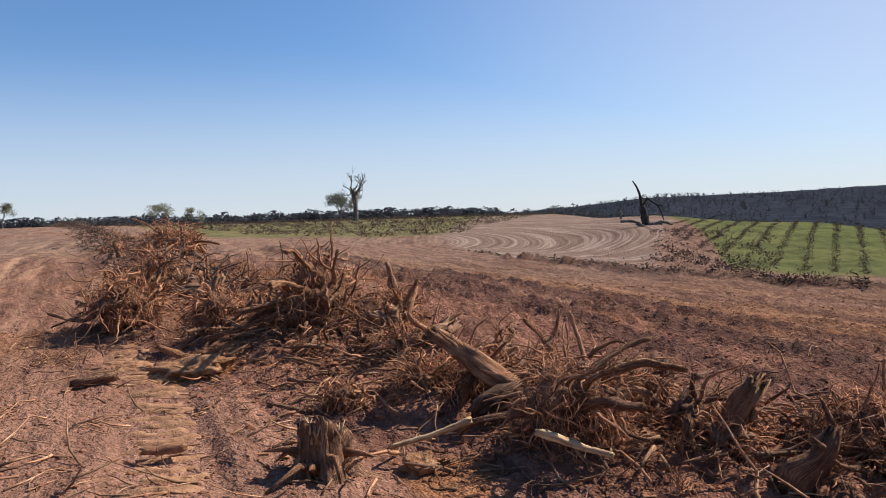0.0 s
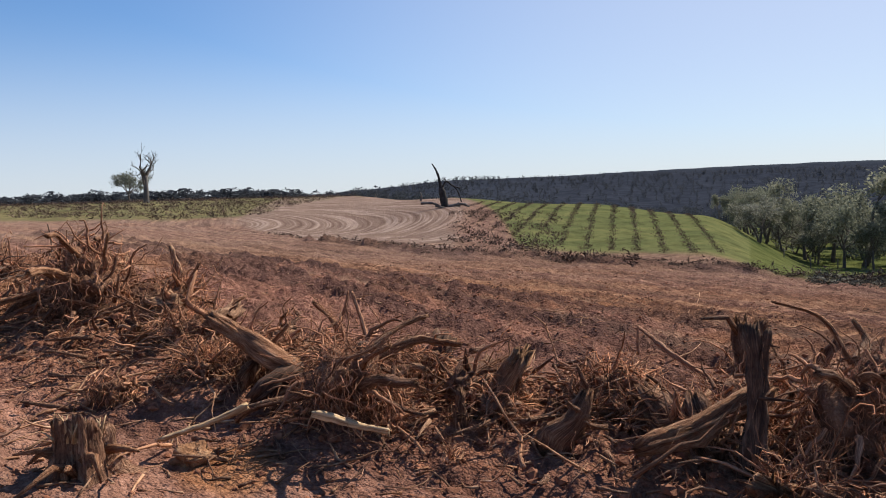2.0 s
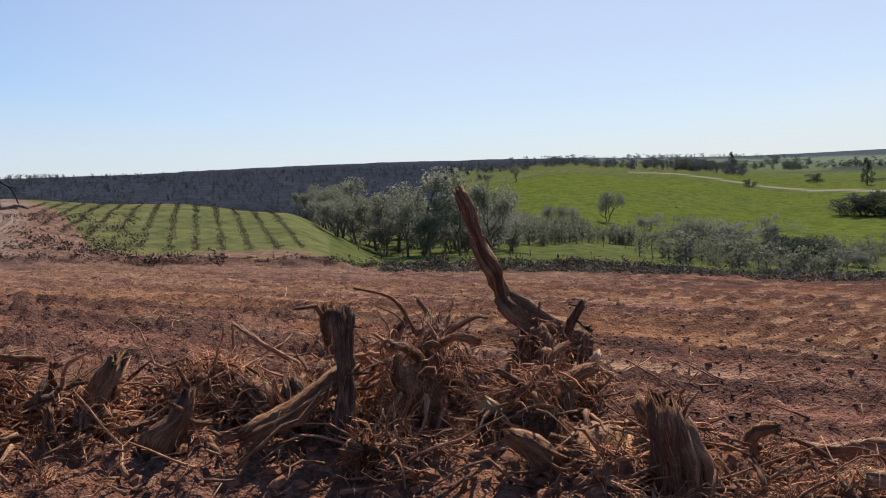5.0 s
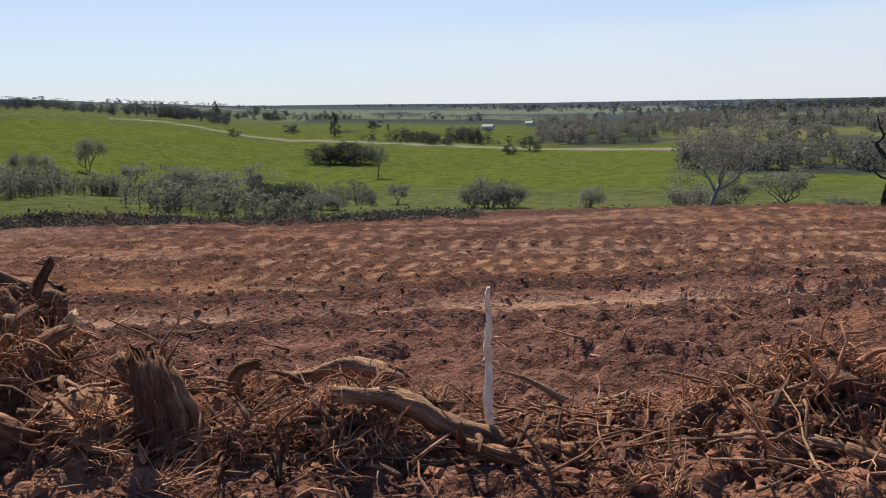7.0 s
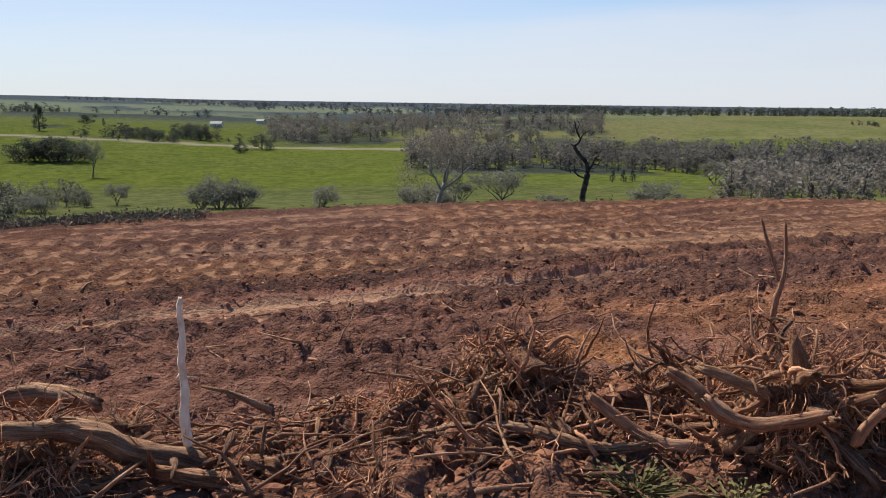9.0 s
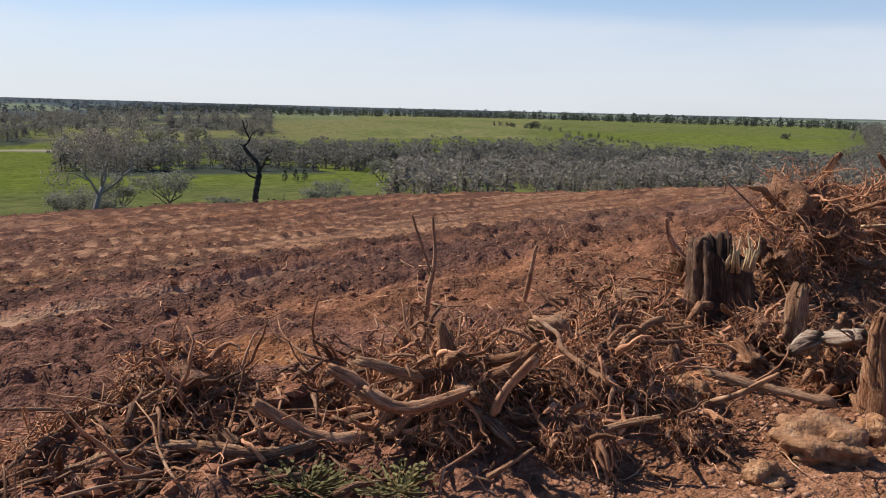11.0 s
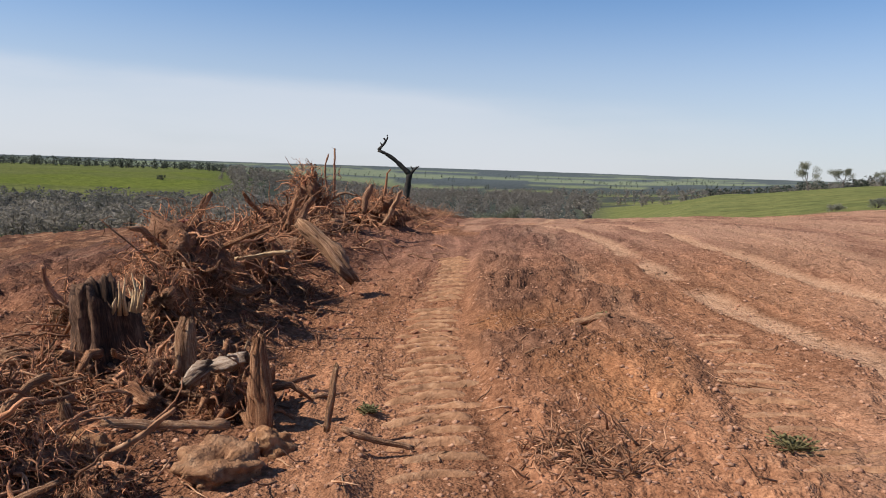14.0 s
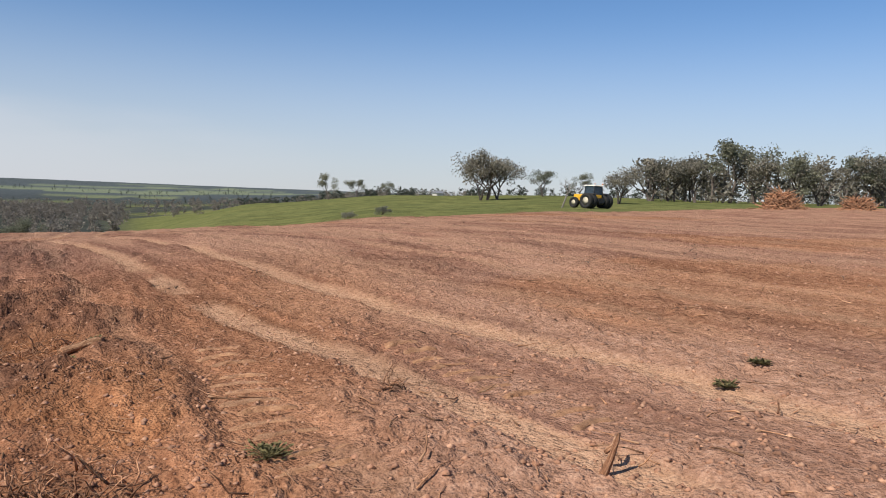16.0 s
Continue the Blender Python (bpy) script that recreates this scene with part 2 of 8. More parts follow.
bearing(-90, (60, 1.7), (220, 5.5), (600, 6), (3200, 8))
bearing(-50, (60, 1.6), (220, 6.5), (600, 6), (3200, 8))
bearing(-28, (60, 1.35), (220, 7.0), (400, 5.5), (3200, 8))
bearing(-12, (45, 0.4), (110, 1.2), (220, 6.0), (400, 4.5), (3200, 8))
bearing(0, (45, -0.7), (95, -0.85), (220, 5.4), (400, 3), (3200, 8))
bearing(8, (42, -1.2), (95, -1.4), (200, 4.6), (400, -2), (3200, 45))
bearing(15, (42, -1.6), (75, -1.9), (108, 0.85), (150, 2.6), (260, -3), (1500, 34), (3200, 40))
bearing(25, (45, -2.2), (75, -4.1), (116, 0.6), (150, -1.5), (320, -9), (1500, 36), (3200, 40))
bearing(33, (42, -2.6), (72, -4.6), (112, -1.6), (160, -6), (320, -12), (1500, 37), (3200, 40))
bearing(40, (40, -2.9), (115, -9.6), (200, -12), (320, -13), (1500, 35), (3200, 38))
bearing(47, (39, -3.1), (125, -10.5), (210, -13.5), (480, -6), (1500, 30), (3200, 34))
bearing(53, (38, -3.2), (135, -12), (225, -15), (600, 4.2), (1500, 24), (3200, 28))
bearing(60, (39, -3.5), (150, -15), (250, -18.5), (620, -2), (1500, 14), (3200, 20))
bearing(70, (41, -4.1), (165, -19), (290, -24), (700, -15), (1500, -2), (3200, 12))
bearing(90, (44, -4.25), (160, -19.2), (280, -24), (450, -24), (900, -20), (1600, -10), (3200, 0))
bearing(110, (45, -3.8), (165, -18.5), (280, -22), (430, -23), (900, -9.2), (1500, -12), (3200, -6))
bearing(130, (45, -3.0), (180, -17), (330, -21), (800, -7), (1500, -12), (3200, -8))
bearing(150, (46, -2.0), (180, -15), (360, -22), (900, -7.5), (1500, -12), (3200, -2))
bearing(165, (50, -1.4), (190, -15), (420, -28), (1200, -30), (2000, -14), (3200, 3))
bearing(176, (48, -1.05), (115, -7.5), (300, -21), (800, -27), (1900, -18), (3200, 4))
bearing(188, (45, -0.4), (100, -3.0), (260, -2.7), (500, -12), (1200, -20), (3200, 4))
bearing(198, (50, 0.2), (100, -0.6), (260, 1.5), (600, -2), (3200, 4))
bearing(210, (60, 0.65), (95, 0.6), (260, 3.4), (600, 3), (3200, 5))
bearing(230, (60, 0.95), (150, 2.5), (300, 4.2), (3200, 6))


def smooth(v, lo, hi):
    t = np.clip((v - lo) / (hi - lo), 0, 1)
    return t * t * (3 - 2 * t)


def bearing_of(x, y):
    """Bearing in degrees, from -90 to 270."""
    a = np.degrees(np.arctan2(x, y))
    return np.where(a < -90, a + 360, a)


def slope_field(x, y):
    """The tilled hillside round the walk: it falls to +x and levels out to -x."""
    return np.where(x > 0, -0.105 * x, 0.63 * (1 - np.exp(np.minimum(x, 0) / 6))) - 0.009 * y


def land(x, y):
    x, y = np.asarray(x, float), np.asarray(y, float)
    r, az = np.hypot(x, y), bearing_of(x, y)
    lr = np.log(np.maximum(r, 1.0))
    keys = sorted(LAND)
    prof = []
    for k in keys:
        pts = np.array(((14.0, float(slope_field(14 * math.sin(radians(k)), 14 * math.cos(radians(k))))),) + LAND[k] + ((5200.0, LAND[k][-1][1]),))
        d = 0.10   # soften the kinks a little
        prof.append(sum(w * np.interp(lr + o * d, np.log(pts[:, 0]), pts[:, 1]) for o, w in ((-1, 0.25), (0, 0.5), (1, 0.25))))
    prof = np.array(prof)
    kk = np.array(keys + [270.0])
    prof = np.concatenate([prof, prof[:1]])
    i = np.clip(np.searchsorted(kk, az, side="right") - 1, 0, len(kk) - 2)
    u = (az - kk[i]) / (kk[i + 1] - kk[i])
    u = u * u * (3 - 2 * u) * 0.6 + u * 0.4
    far = np.take_along_axis(prof, i[None], 0)[0] * (1 - u) + np.take_along_axis(prof, i[None] + 1, 0)[0] * u
    s = smooth(r, 16, 40)
    return slope_field(x, y) * (1 - s) + far * s


# ---- noise on arrays ----
def hashed(ix, iy, seed):
    h = (ix.astype(np.int64) * 374761393 + iy.astype(np.int64) * 668265263 + seed * 974711) & 0x7FFFFFFF
    h = ((h ^ (h >> 13)) * 1274126177) & 0x7FFFFFFF
    return ((h ^ (h >> 16)) & 0xFFFF) / 65535.0


def value_noise(x, y, seed=0):
    ix, iy = np.floor(x), np.floor(y)
    fx, fy = x - ix, y - iy
    fx, fy = fx * fx * (3 - 2 * fx), fy * fy * (3 - 2 * fy)
    a, b = hashed(ix, iy, seed), hashed(ix + 1, iy, seed)
    c, d = hashed(ix, iy + 1, seed), hashed(ix + 1, iy + 1, seed)
    return (a * (1 - fx) + b * fx) * (1 - fy) + (c * (1 - fx) + d * fx) * fy


def fbm(x, y, octaves=4, seed=0):
    out, amp, tot = 0, 1.0, 0.0
    for o in range(octaves):
        out = out + amp * value_noise(x * 2.03 ** o + 17.3 * o, y * 2.03 ** o - 9.1 * o, seed + o)
        tot += amp
        amp *= 0.55
    return out / tot


def lumps(x, y, seed=0):
    """Round clods: 1 at the middle of a lump, 0 between."""
    ix, iy = np.floor(x), np.floor(y)
    best = np.full(np.shape(x), 9.0)
    for dx in (-1, 0, 1):
        for dy in (-1, 0, 1):
            cx = ix + dx + hashed(ix + dx, iy + dy, seed)
            cy = iy + dy + hashed(ix + dx, iy + dy, seed + 5)
            size = 0.35 + 0.65 * hashed(ix + dx, iy + dy, seed + 9)
            best = np.minimum(best, np.hypot(x - cx, y - cy) / size)
    return np.sqrt(np.clip(1 - best * best, 0, 1))


# ---- the long row of pushed-up stumps: its line, half width and height ----
ROW = [(-95, 190, 2.4, 0.7), (-50, 108, 2.4, 0.8), (-28, 63, 2.2, 0.7), (-14.5, 36, 1.9, 0.5), (-8.2, 22, 1.8, 0.4), (-3.6, 13, 1.7, 0.34),
       (-0.8, 8.0, 1.45, 0.28), (1.4, 6.0, 1.35, 0.25), (3.0, 4.2, 1.3, 0.25), (3.9, 2.2, 1.15, 0.2), (4.0, 0.2, 0.95, 0.14), (4.05, -1.8, 1.1, 0.16),
       (4.0, -3.9, 1.35, 0.24), (4.4, -6.6, 1.5, 0.3), (5.3, -10.5, 1.6, 0.4), (6.6, -17, 1.9, 0.55), (8.0, -27, 2.1, 0.5), (9.5, -40, 1.9, 0.3), (10.5, -50, 1.2, 0.1)]


def row_point(s):
    """Place, direction, half width and height at s, counted in control points."""
    i = int(min(max(s, 0), len(ROW) - 1.001))
    u = s - i
    p = [np.array(ROW[min(max(i + k, 0), len(ROW) - 1)]) for k in (-1, 0, 1, 2)]
    q = 0.5 * (2 * p[1] + (p[2] - p[0]) * u + (2 * p[0] - 5 * p[1] + 4 * p[2] - p[3]) * u * u + (3 * p[1] - p[0] - 3 * p[2] + p[3]) * u ** 3)
    t = 0.5 * ((p[2] - p[0]) + 2 * (2 * p[0] - 5 * p[1] + 4 * p[2] - p[3]) * u + 3 * (3 * p[1] - p[0] - 3 * p[2] + p[3]) * u * u)
    t = t[:2] / np.hypot(*t[:2])
    return q, t


ROW_FINE = [row_point(s) for s in np.linspace(0, len(ROW) - 1, 260)]
ROW_XY = np.array([q[:2] for q, t in ROW_FINE])
ROW_T = np.array([t for q, t in ROW_FINE])
ROW_W = np.array([q[2] for q, t in ROW_FINE])
ROW_H = np.array([q[3] for q, t in ROW_FINE])
ROW_L = np.concatenate([[0], np.cumsum(np.hypot(*np.diff(ROW_XY, axis=0).T))])


def along_row(x, y):
    """Signed distance from the row (positive on its downhill side), length along it, half width, height."""
    flat = np.stack([np.ravel(x), np.ravel(y)], -1)
    out = np.empty((len(flat), 4))
    for a in range(0, len(flat), 20000):
        p = flat[a:a + 20000]
        k = np.argmin((p[:, None, 0] - ROW_XY[None, :, 0]) ** 2 + (p[:, None, 1] - ROW_XY[None, :, 1]) ** 2, 1)
        d = p - ROW_XY[k]
        side = d[:, 0] * -ROW_T[k, 1] + d[:, 1] * ROW_T[k, 0]
        out[a:a + 20000] = np.stack([side, ROW_L[k] + (d * ROW_T[k]).sum(1), ROW_W[k], ROW_H[k]], -1)
    return out.T.reshape((4,) + np.shape(x))


# heaps in the row: x, y, radius, height
HEAPS = [(-1.8, 10.9, 1.1, 0.9), (-4.4, 10.9, 0.9, 0.75), (-9.2, 26.5, 2.0, 1.3), (-3.6, 14.5, 1.2, 0.65), (-0.7, 9.3, 0.8, 0.7), (0.8, 5.5, 0.65, 0.5),
         (3.9, 5.0, 0.7, 0.5), (4.0, 4.0, 0.75, 0.45), (4.3, 3.1, 0.7, 0.42), (3.95, 0.9, 0.6, 0.38), (4.6, -1.7, 0.75, 0.4), (3.7, -3.1, 0.8, 0.5), (3.2, -3.9, 0.6, 0.35),
         (4.8, -9.9, 1.2, 1.0), (4.4, -7.7, 1.1, 1.25), (4.1, -6.7, 0.75, 0.8), (7.4, -18.4, 1.0, 2.0), (6.4, -21.3, 1.5, 1.2), (8.6, -31, 1.8, 0.8), (6.3, -14.2, 1.3, 0.8)]
_g = np.random.default_rng(9)
for _k in range(26):       # lesser lumps between the large heaps
    _q, _t = row_point(5.4 + 8.4 * _k / 26)
    if -2.3 < _q[1] < 2.2:
        continue
    _o = _g.normal(0, 0.42) * _q[2]
    HEAPS.append((float(_q[0] - _t[1] * _o), float(_q[1] + _t[0] * _o), float(_g.uniform(0.3, 0.55)), float(_g.uniform(0.22, 0.42))))


def mound(x, y, side, width, height):
    u = np.abs(side) / width
    m = height * np.clip(1 - u * u, 0, 1) ** 1.3
    for hx, hy, hr, hh in HEAPS:
        m = np.maximum(m, hh * 0.5 * np.exp(-(((x - hx) ** 2 + (y - hy) ** 2) / hr ** 2) * 1.6))
    return m


# ---- the ground: one sheet to the horizon, rings of growing size ----
def ring_radii():
    r, out = 0.4, [0.4]
    while r < 5000:
        r *= 1.10 if r < 2.2 else 1.0115 if r < 12 else 1.0095 if r < 44 else 1.014 if r < 60 else 1.026 if r < 900 else 1.07
        out.append(r)
    return np.array(out)


RADII = ring_radii()
AZ = np.radians(np.concatenate([np.arange(-36, 238, 0.22), np.arange(238, 324, 2.0)]))
NR, NA = len(RADII), len(AZ)
GR, GA = np.meshgrid(RADII, AZ, indexing="ij")
GX, GY = GR * np.sin(GA), GR * np.cos(GA)
GB = bearing_of(GX, GY)
GZ = land(GX, GY)

near = GR < 60
SIDE, LEN, WID, HGT = np.full(GX.shape, 99.0), np.zeros(GX.shape), np.ones(GX.shape), np.zeros(GX.shape)
SIDE[near], LEN[near], WID[near], HGT[near] = along_row(GX[near], GY[near])

# zones: 1 inside, 0 outside
wob = (fbm(GX * 0.06, GY * 0.06, 3, 40) - 0.5)
field_edge = np.interp(GB, [-90, -30, -22, -20, 0, 3, 8, 15, 22, 40, 46, 60, 75, 90, 130, 165, 176, 188, 198, 206, 212, 224, 230, 270],
                       [260, 230, 190, 110, 118, 190, 190, 150, 42, 38, 35.6, 34.6, 40.5, 45, 47, 52, 50, 46, 52, 62, 78, 110, 140, 260])
tilled = 1 - smooth(GR / field_edge + wob * 0.06, 0.985, 1.03)
plot_line = np.interp(GB, [-22, -14, -6, 1, 8], [170, 120, 112, 118, 190])
row2 = np.interp(GB, [0, 5, 9, 13, 17, 21, 25, 33, 41, 50, 60], [95, 62, 52, 45, 43, 42, 40, 39.5, 38.5, 38, 38])

def line_x(y, pts):
    ys, xs = zip(*sorted((p[1], p[0]) for p in pts))
    return np.interp(y, ys, xs)


# wheel lines on the downhill side, as a distance from one pale track
TRACK = [(-25, 100), (-8, 50), (1, 25), (5, 14), (6.5, 9), (7.4, 5.9), (7.9, 3.5), (9.2, 1.1), (10.1, -1.7), (11.0, -4.4), (12.4, -9.2), (14.3, -18.3), (17, -32), (20, -50)]
OFF = GX - line_x(GY, TRACK)
down = (SIDE > 0) & (GR < 60)
n_mid = fbm(GX * 0.7, GY * 0.7, 4, 3)
n_big = fbm(GX * 0.12, GY * 0.12, 4, 7)
n_str = fbm(OFF * 1.1, GY * 0.16, 4, 12)       # streaks along the wheel lines
wig = (n_mid - 0.5) * 0.7


def band(v, centre, half, soft):
    return 1 - smooth(np.abs(v - centre), half, half + soft)


O2 = OFF + wig
mud = np.maximum.reduce([0.9 * band(O2, -1.0, 0.55, 0.4) * smooth(n_str, 0.30, 0.5), 0.75 * band(O2, -2.3, 0.6, 0.5) * smooth(n_str, 0.42, 0.6), band(O2, 1.65, 0.25, 0.3) * smooth(n_str, 0.3, 0.48),
                         0.35 * smooth(n_str, 0.56, 0.7) * (OFF > 2.5), 0.5 * band(SIDE + wig, 2.6, 1.0, 0.8) * smooth(n_mid, 0.3, 0.6) * (0.4 + 0.6 * smooth(GB, 40, 60))])
mud = mud * down * tilled
pale = np.maximum.reduce([band(OFF + wig * 0.35, 0.45, 0.36, 0.2) * smooth(n_str, 0.15, 0.4), 0.6 * band(O2, -0.6, 0.25, 0.3) * smooth(n_mid, 0.45, 0.6), 0.65 * band(O2, 3.1, 0.3, 0.5) * smooth(n_mid, 0.35, 0.55)])
# rows of tread prints
tread = np.zeros(GX.shape)
print_row = np.zeros(GX.shape)
for o, gap, amp in ((-0.55, 0.5, 0.6), (4.1, 0.45, 0.8), (5.4, 0.45, 0.9), (6.9, 0.5, 1.0), (8.3, 0.52, 0.9), (10.1, 0.6, 0.9), (12.2, 0.66, 0.8), (14.6, 0.72, 0.8), (17.5, 0.8, 0.7), (21, 0.9, 0.7), (25, 1.0, 0.6)):
    ph = GY / gap + 1.1 * n_mid + 2.3 * n_big + o
    print_row = np.maximum(print_row, amp * band(OFF + wig * 0.5, o, 0.5, 0.4))
    tread = np.maximum(tread, amp * band(OFF + wig * 0.5, o, 0.22 + 0.016 * o, 0.25) * smooth(np.sin(ph * 2 * np.pi), -0.15, 0.55) * smooth(n_mid, 0.32, 0.5))
clay = 0.9 * band(O2, 4.0, 1.3, 1.6) * smooth(n_big, 0.3, 0.55)
pale, clay, tread = pale * down, clay * down, tread * down
track = band(OFF + wig * 0.25, 0.45, 0.34, 0.2) * (0.6 + 0.4 * smooth(n_str, 0.2, 0.45)) * down * smooth(GB, 25, 50)
pale = np.maximum(pale, track)

# uphill side: wheel lines past the camera
up = (SIDE <= 0) & (GR < 60)
LINE_A = [(3.2, -32), (1.57, -23.8), (0.33, -18.5), (-0.68, -12), (-1.16, -9.4), (-1.8, -7), (-2.2, -5.4), (-3.2, -1.5), (-4.5, 3), (-9, 14), (-22, 40)]
OFF_A = GX - line_x(GY, LINE_A)
for o, w, a in ((0, 0.27, 1.0), (-1.65, 0.24, 1.0), (-3.3, 0.3, 0.4), (-5.1, 0.3, 0.5), (-7.0, 0.35, 0.4), (-9.4, 0.4, 0.4), (-12, 0.4, 0.4), (1.2, 0.15, 0.3), (-16, 0.5, 0.4), (-21, 0.6, 0.4), (-27, 0.6, 0.4)):
    pale = np.maximum(pale, up * a * band(OFF_A + wig * 0.22, o, w * 0.48, 0.09) * smooth(n_mid, 0.2, 0.42))
mud = np.maximum(mud, up * 0.3 * smooth(fbm(OFF_A * 0.9, GY * 0.3, 4, 25), 0.52, 0.68) * tilled)

# tyre prints with lugs: line, half width, reach of y
lug_zone = np.zeros(GX.shape)
PRINTS = (([(0.95, -4.3), (1.48, -6.36), (2.05, -8.8), (2.7, -13), (3.95, -20.7), (5.3, -31)], 0.33, -31, -2.6),
                          ([(-1.1, -4.4), (-0.98, -5.4), (-0.9, -7.2), (-0.75, -8.4)], 0.26, -8.0, -4.6),
                          ([(-1.7, 4.6), (-2.15, 5.7), (-2.9, 7.6), (-3.9, 9.4), (-6.2, 14), (-9, 20)], 0.28, 4.3, 20),
                          ([(-2.95, -4.4), (-2.6, -6), (-2.3, -8)], 0.2, -7.4, -4.0))
for pts, half, y0, y1 in PRINTS:
    d = GX - line_x(GY, pts)
    zone = (1 - smooth(np.abs(d), half, half + 0.22)) * smooth(GY, y0, y0 + 0.8) * (1 - smooth(GY, y1 - 0.8, y1)) * (GR < 40)
    lug_zone = np.maximum(lug_zone, zone)

for cx, cy, cr in ((0.1, -6.6, 1.0), (0.9, -9.2, 0.7), (-2.7, 8.6, 0.6), (0.0, 5.0, 0.35), (6.4, -2.6, 0.7)):
    clay = np.maximum(clay, 1 - smooth(np.hypot(GX - cx, (GY - cy) * 0.75) / cr + (n_mid - 0.5) * 1.4, 0.5, 1.1))
clay = np.maximum(clay, 0.6 * smooth(n_big, 0.55, 0.7) * (GR < 60))
clay = np.maximum(clay, 0.7 * up * smooth(GB, 120, 150) * (1 - smooth(GB, 188, 206)) * (1 - smooth(GR, 9, 20)))
clay = np.maximum(clay, down * smooth(OFF, 0.5, 2.5) * smooth(GB, 88, 112) * (0.35 + 0.5 * smooth(n_str, 0.42, 0.6)))
# ground between the lug bars loses pale tone, imitating shade in the grooves
pale = np.clip(pale - lug_zone * 0.35, 0, 1)
mud = mud * (1 - lug_zone)

# greyer soil further out, and the grey worked lobe
grey = smooth(GR, 15, 45) * 0.55 * smooth(GB, -35, 0) * (1 - smooth(GB, 40, 75))
lobe = smooth(GB, -2, 1) * (1 - smooth(GB + wob * 4, 15, 17.5)) * smooth(GR / row2, 1.0, 1.12) * (GR < 230)
grey = np.maximum(grey, 0.95 * lobe)
grey = np.maximum(grey, 0.75 * smooth(GR, 22, 60) * (1 - smooth(GB, 2, 9)) * (0.55 + 0.45 * smooth(n_big, 0.35, 0.6)))
north = smooth(GR, 16, 26) * (1 - smooth(GB, 40, 60)) * (1 - lobe) * (GB < 70)
n_fine = fbm(OFF * 3.0, GY * 0.25, 3, 14)
rut = 0.6 * np.sin((OFF + wig * 0.5) * 2 * np.pi / 2.6) + 0.6 * np.sin((OFF + wig * 0.3) * 2 * np.pi / 0.95) + (n_fine - 0.5) * 3.0
pale = np.maximum(pale, 0.6 * north * smooth(rut, 0.6, 1.3))
mud = np.maximum(mud, 0.6 * north * smooth(-rut, 0.7, 1.4))
clay = np.maximum(clay, 0.4 * (1 - smooth(np.abs(SIDE) / WID, 0.5, 1.1)) * (GR < 30) * smooth(n_mid, 0.3, 0.6))

streak = fbm(OFF * 2.6, GY * 0.35, 4, 33)
flat_down = down * smooth(OFF, 0.5, 2.5) * (1 - north * 0.5)
# print tops coloured paler and gaps mud-dark, imitating lit tops and shaded hollows
pale = np.maximum(pale, flat_down * np.maximum(0.8 * tread, 0.3 * smooth(streak, 0.53, 0.62)))
mud = np.maximum(mud, flat_down * np.clip(1 - 1.5 * tread, 0, 1) * np.maximum(0.9 * smooth(1 - streak, 0.47, 0.57), 0.7 * print_row * smooth(n_mid, 0.25, 0.45)))

streak2 = fbm(OFF * 0.75, GY * 0.1, 4, 36)
mud = np.maximum(mud, 0.75 * flat_down * smooth(GR, 11, 18) * smooth(1 - streak2, 0.5, 0.58) * np.clip(1 - 1.2 * tread, 0, 1))
pale = np.maximum(pale, 0.5 * flat_down * smooth(GR, 11, 18) * smooth(streak2, 0.53, 0.62))
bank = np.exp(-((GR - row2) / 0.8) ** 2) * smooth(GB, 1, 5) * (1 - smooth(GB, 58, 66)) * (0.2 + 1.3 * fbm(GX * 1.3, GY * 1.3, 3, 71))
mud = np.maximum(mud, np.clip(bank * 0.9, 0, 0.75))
dry = np.where(GR < 60, 1.0 * (SIDE <= 0), (GB > 180) | (GB < -12)) * smooth(np.where(GR < 60, np.abs(SIDE) / WID, 9), 0.7, 1.4) * (0.45 + 0.55 * smooth(fbm(OFF_A * 0.8, GY * 0.2, 4, 29), 0.38, 0.58)) * (0.35 + 0.65 * smooth(GB + 1.2 * (GR - 8), 172, 204))
clumpy = up * band(OFF_A + wig, 2.1, 0.75, 0.6) * smooth(n_mid, 0.34, 0.52) * smooth(GR, 5, 8) * (1 - smooth(GR, 22, 34)) * smooth(GB, 120, 150)
mud = np.where(flat_down, np.clip(mud, 0, 1), mud * (1 - 0.4 * dry)) * (1 - 0.92 * track)
mud = np.maximum(mud, 0.55 * clumpy * (1 - lug_zone))

# ---- cover beyond the tilled ground ----
n_far = fbm(GX * 0.012, GY * 0.012, 4, 90)
n_vfar = fbm(GX * 0.004, GY * 0.006, 4, 120)
grass = 1 - tilled
plot = smooth(GB, -24, -20) * (1 - smooth(GB, 7, 9)) * smooth(GR / plot_line + wob * 0.2, 1.0, 1.03)
grass = np.maximum(grass, plot * 0.62 * smooth(n_mid * 0.6 + n_far * 0.4, 0.36, 0.56))
dirt_strip = smooth(GB, 18, 22) * (1 - smooth(GB, 36, 40)) * band(GR + wob * 14, 55, 14, 5)
grass = grass * (1 - 0.92 * dirt_strip)
grass = grass * (1 - smooth(GB, 40, 45) * (1 - smooth(GB, 78, 84)) * 0.8 * (1 - smooth(GR, 56, 75)) * smooth(n_mid, 0.36, 0.52))
grey = np.maximum(grey, 0.7 * smooth(GB, 40, 45) * (1 - smooth(GB, 80, 86)) * (1 - tilled))
lush = 0.55 + 0.0 * GR
lush = np.where((GB > 40) & (GB < 128), 0.6 + 0.4 * smooth(GR, 180, 260) * (1 - smooth(GR, 430, 520)), lush)
lush = np.where((GB > 42) & (GB < 80), np.where(GR < 80, 0.15, lush), lush)
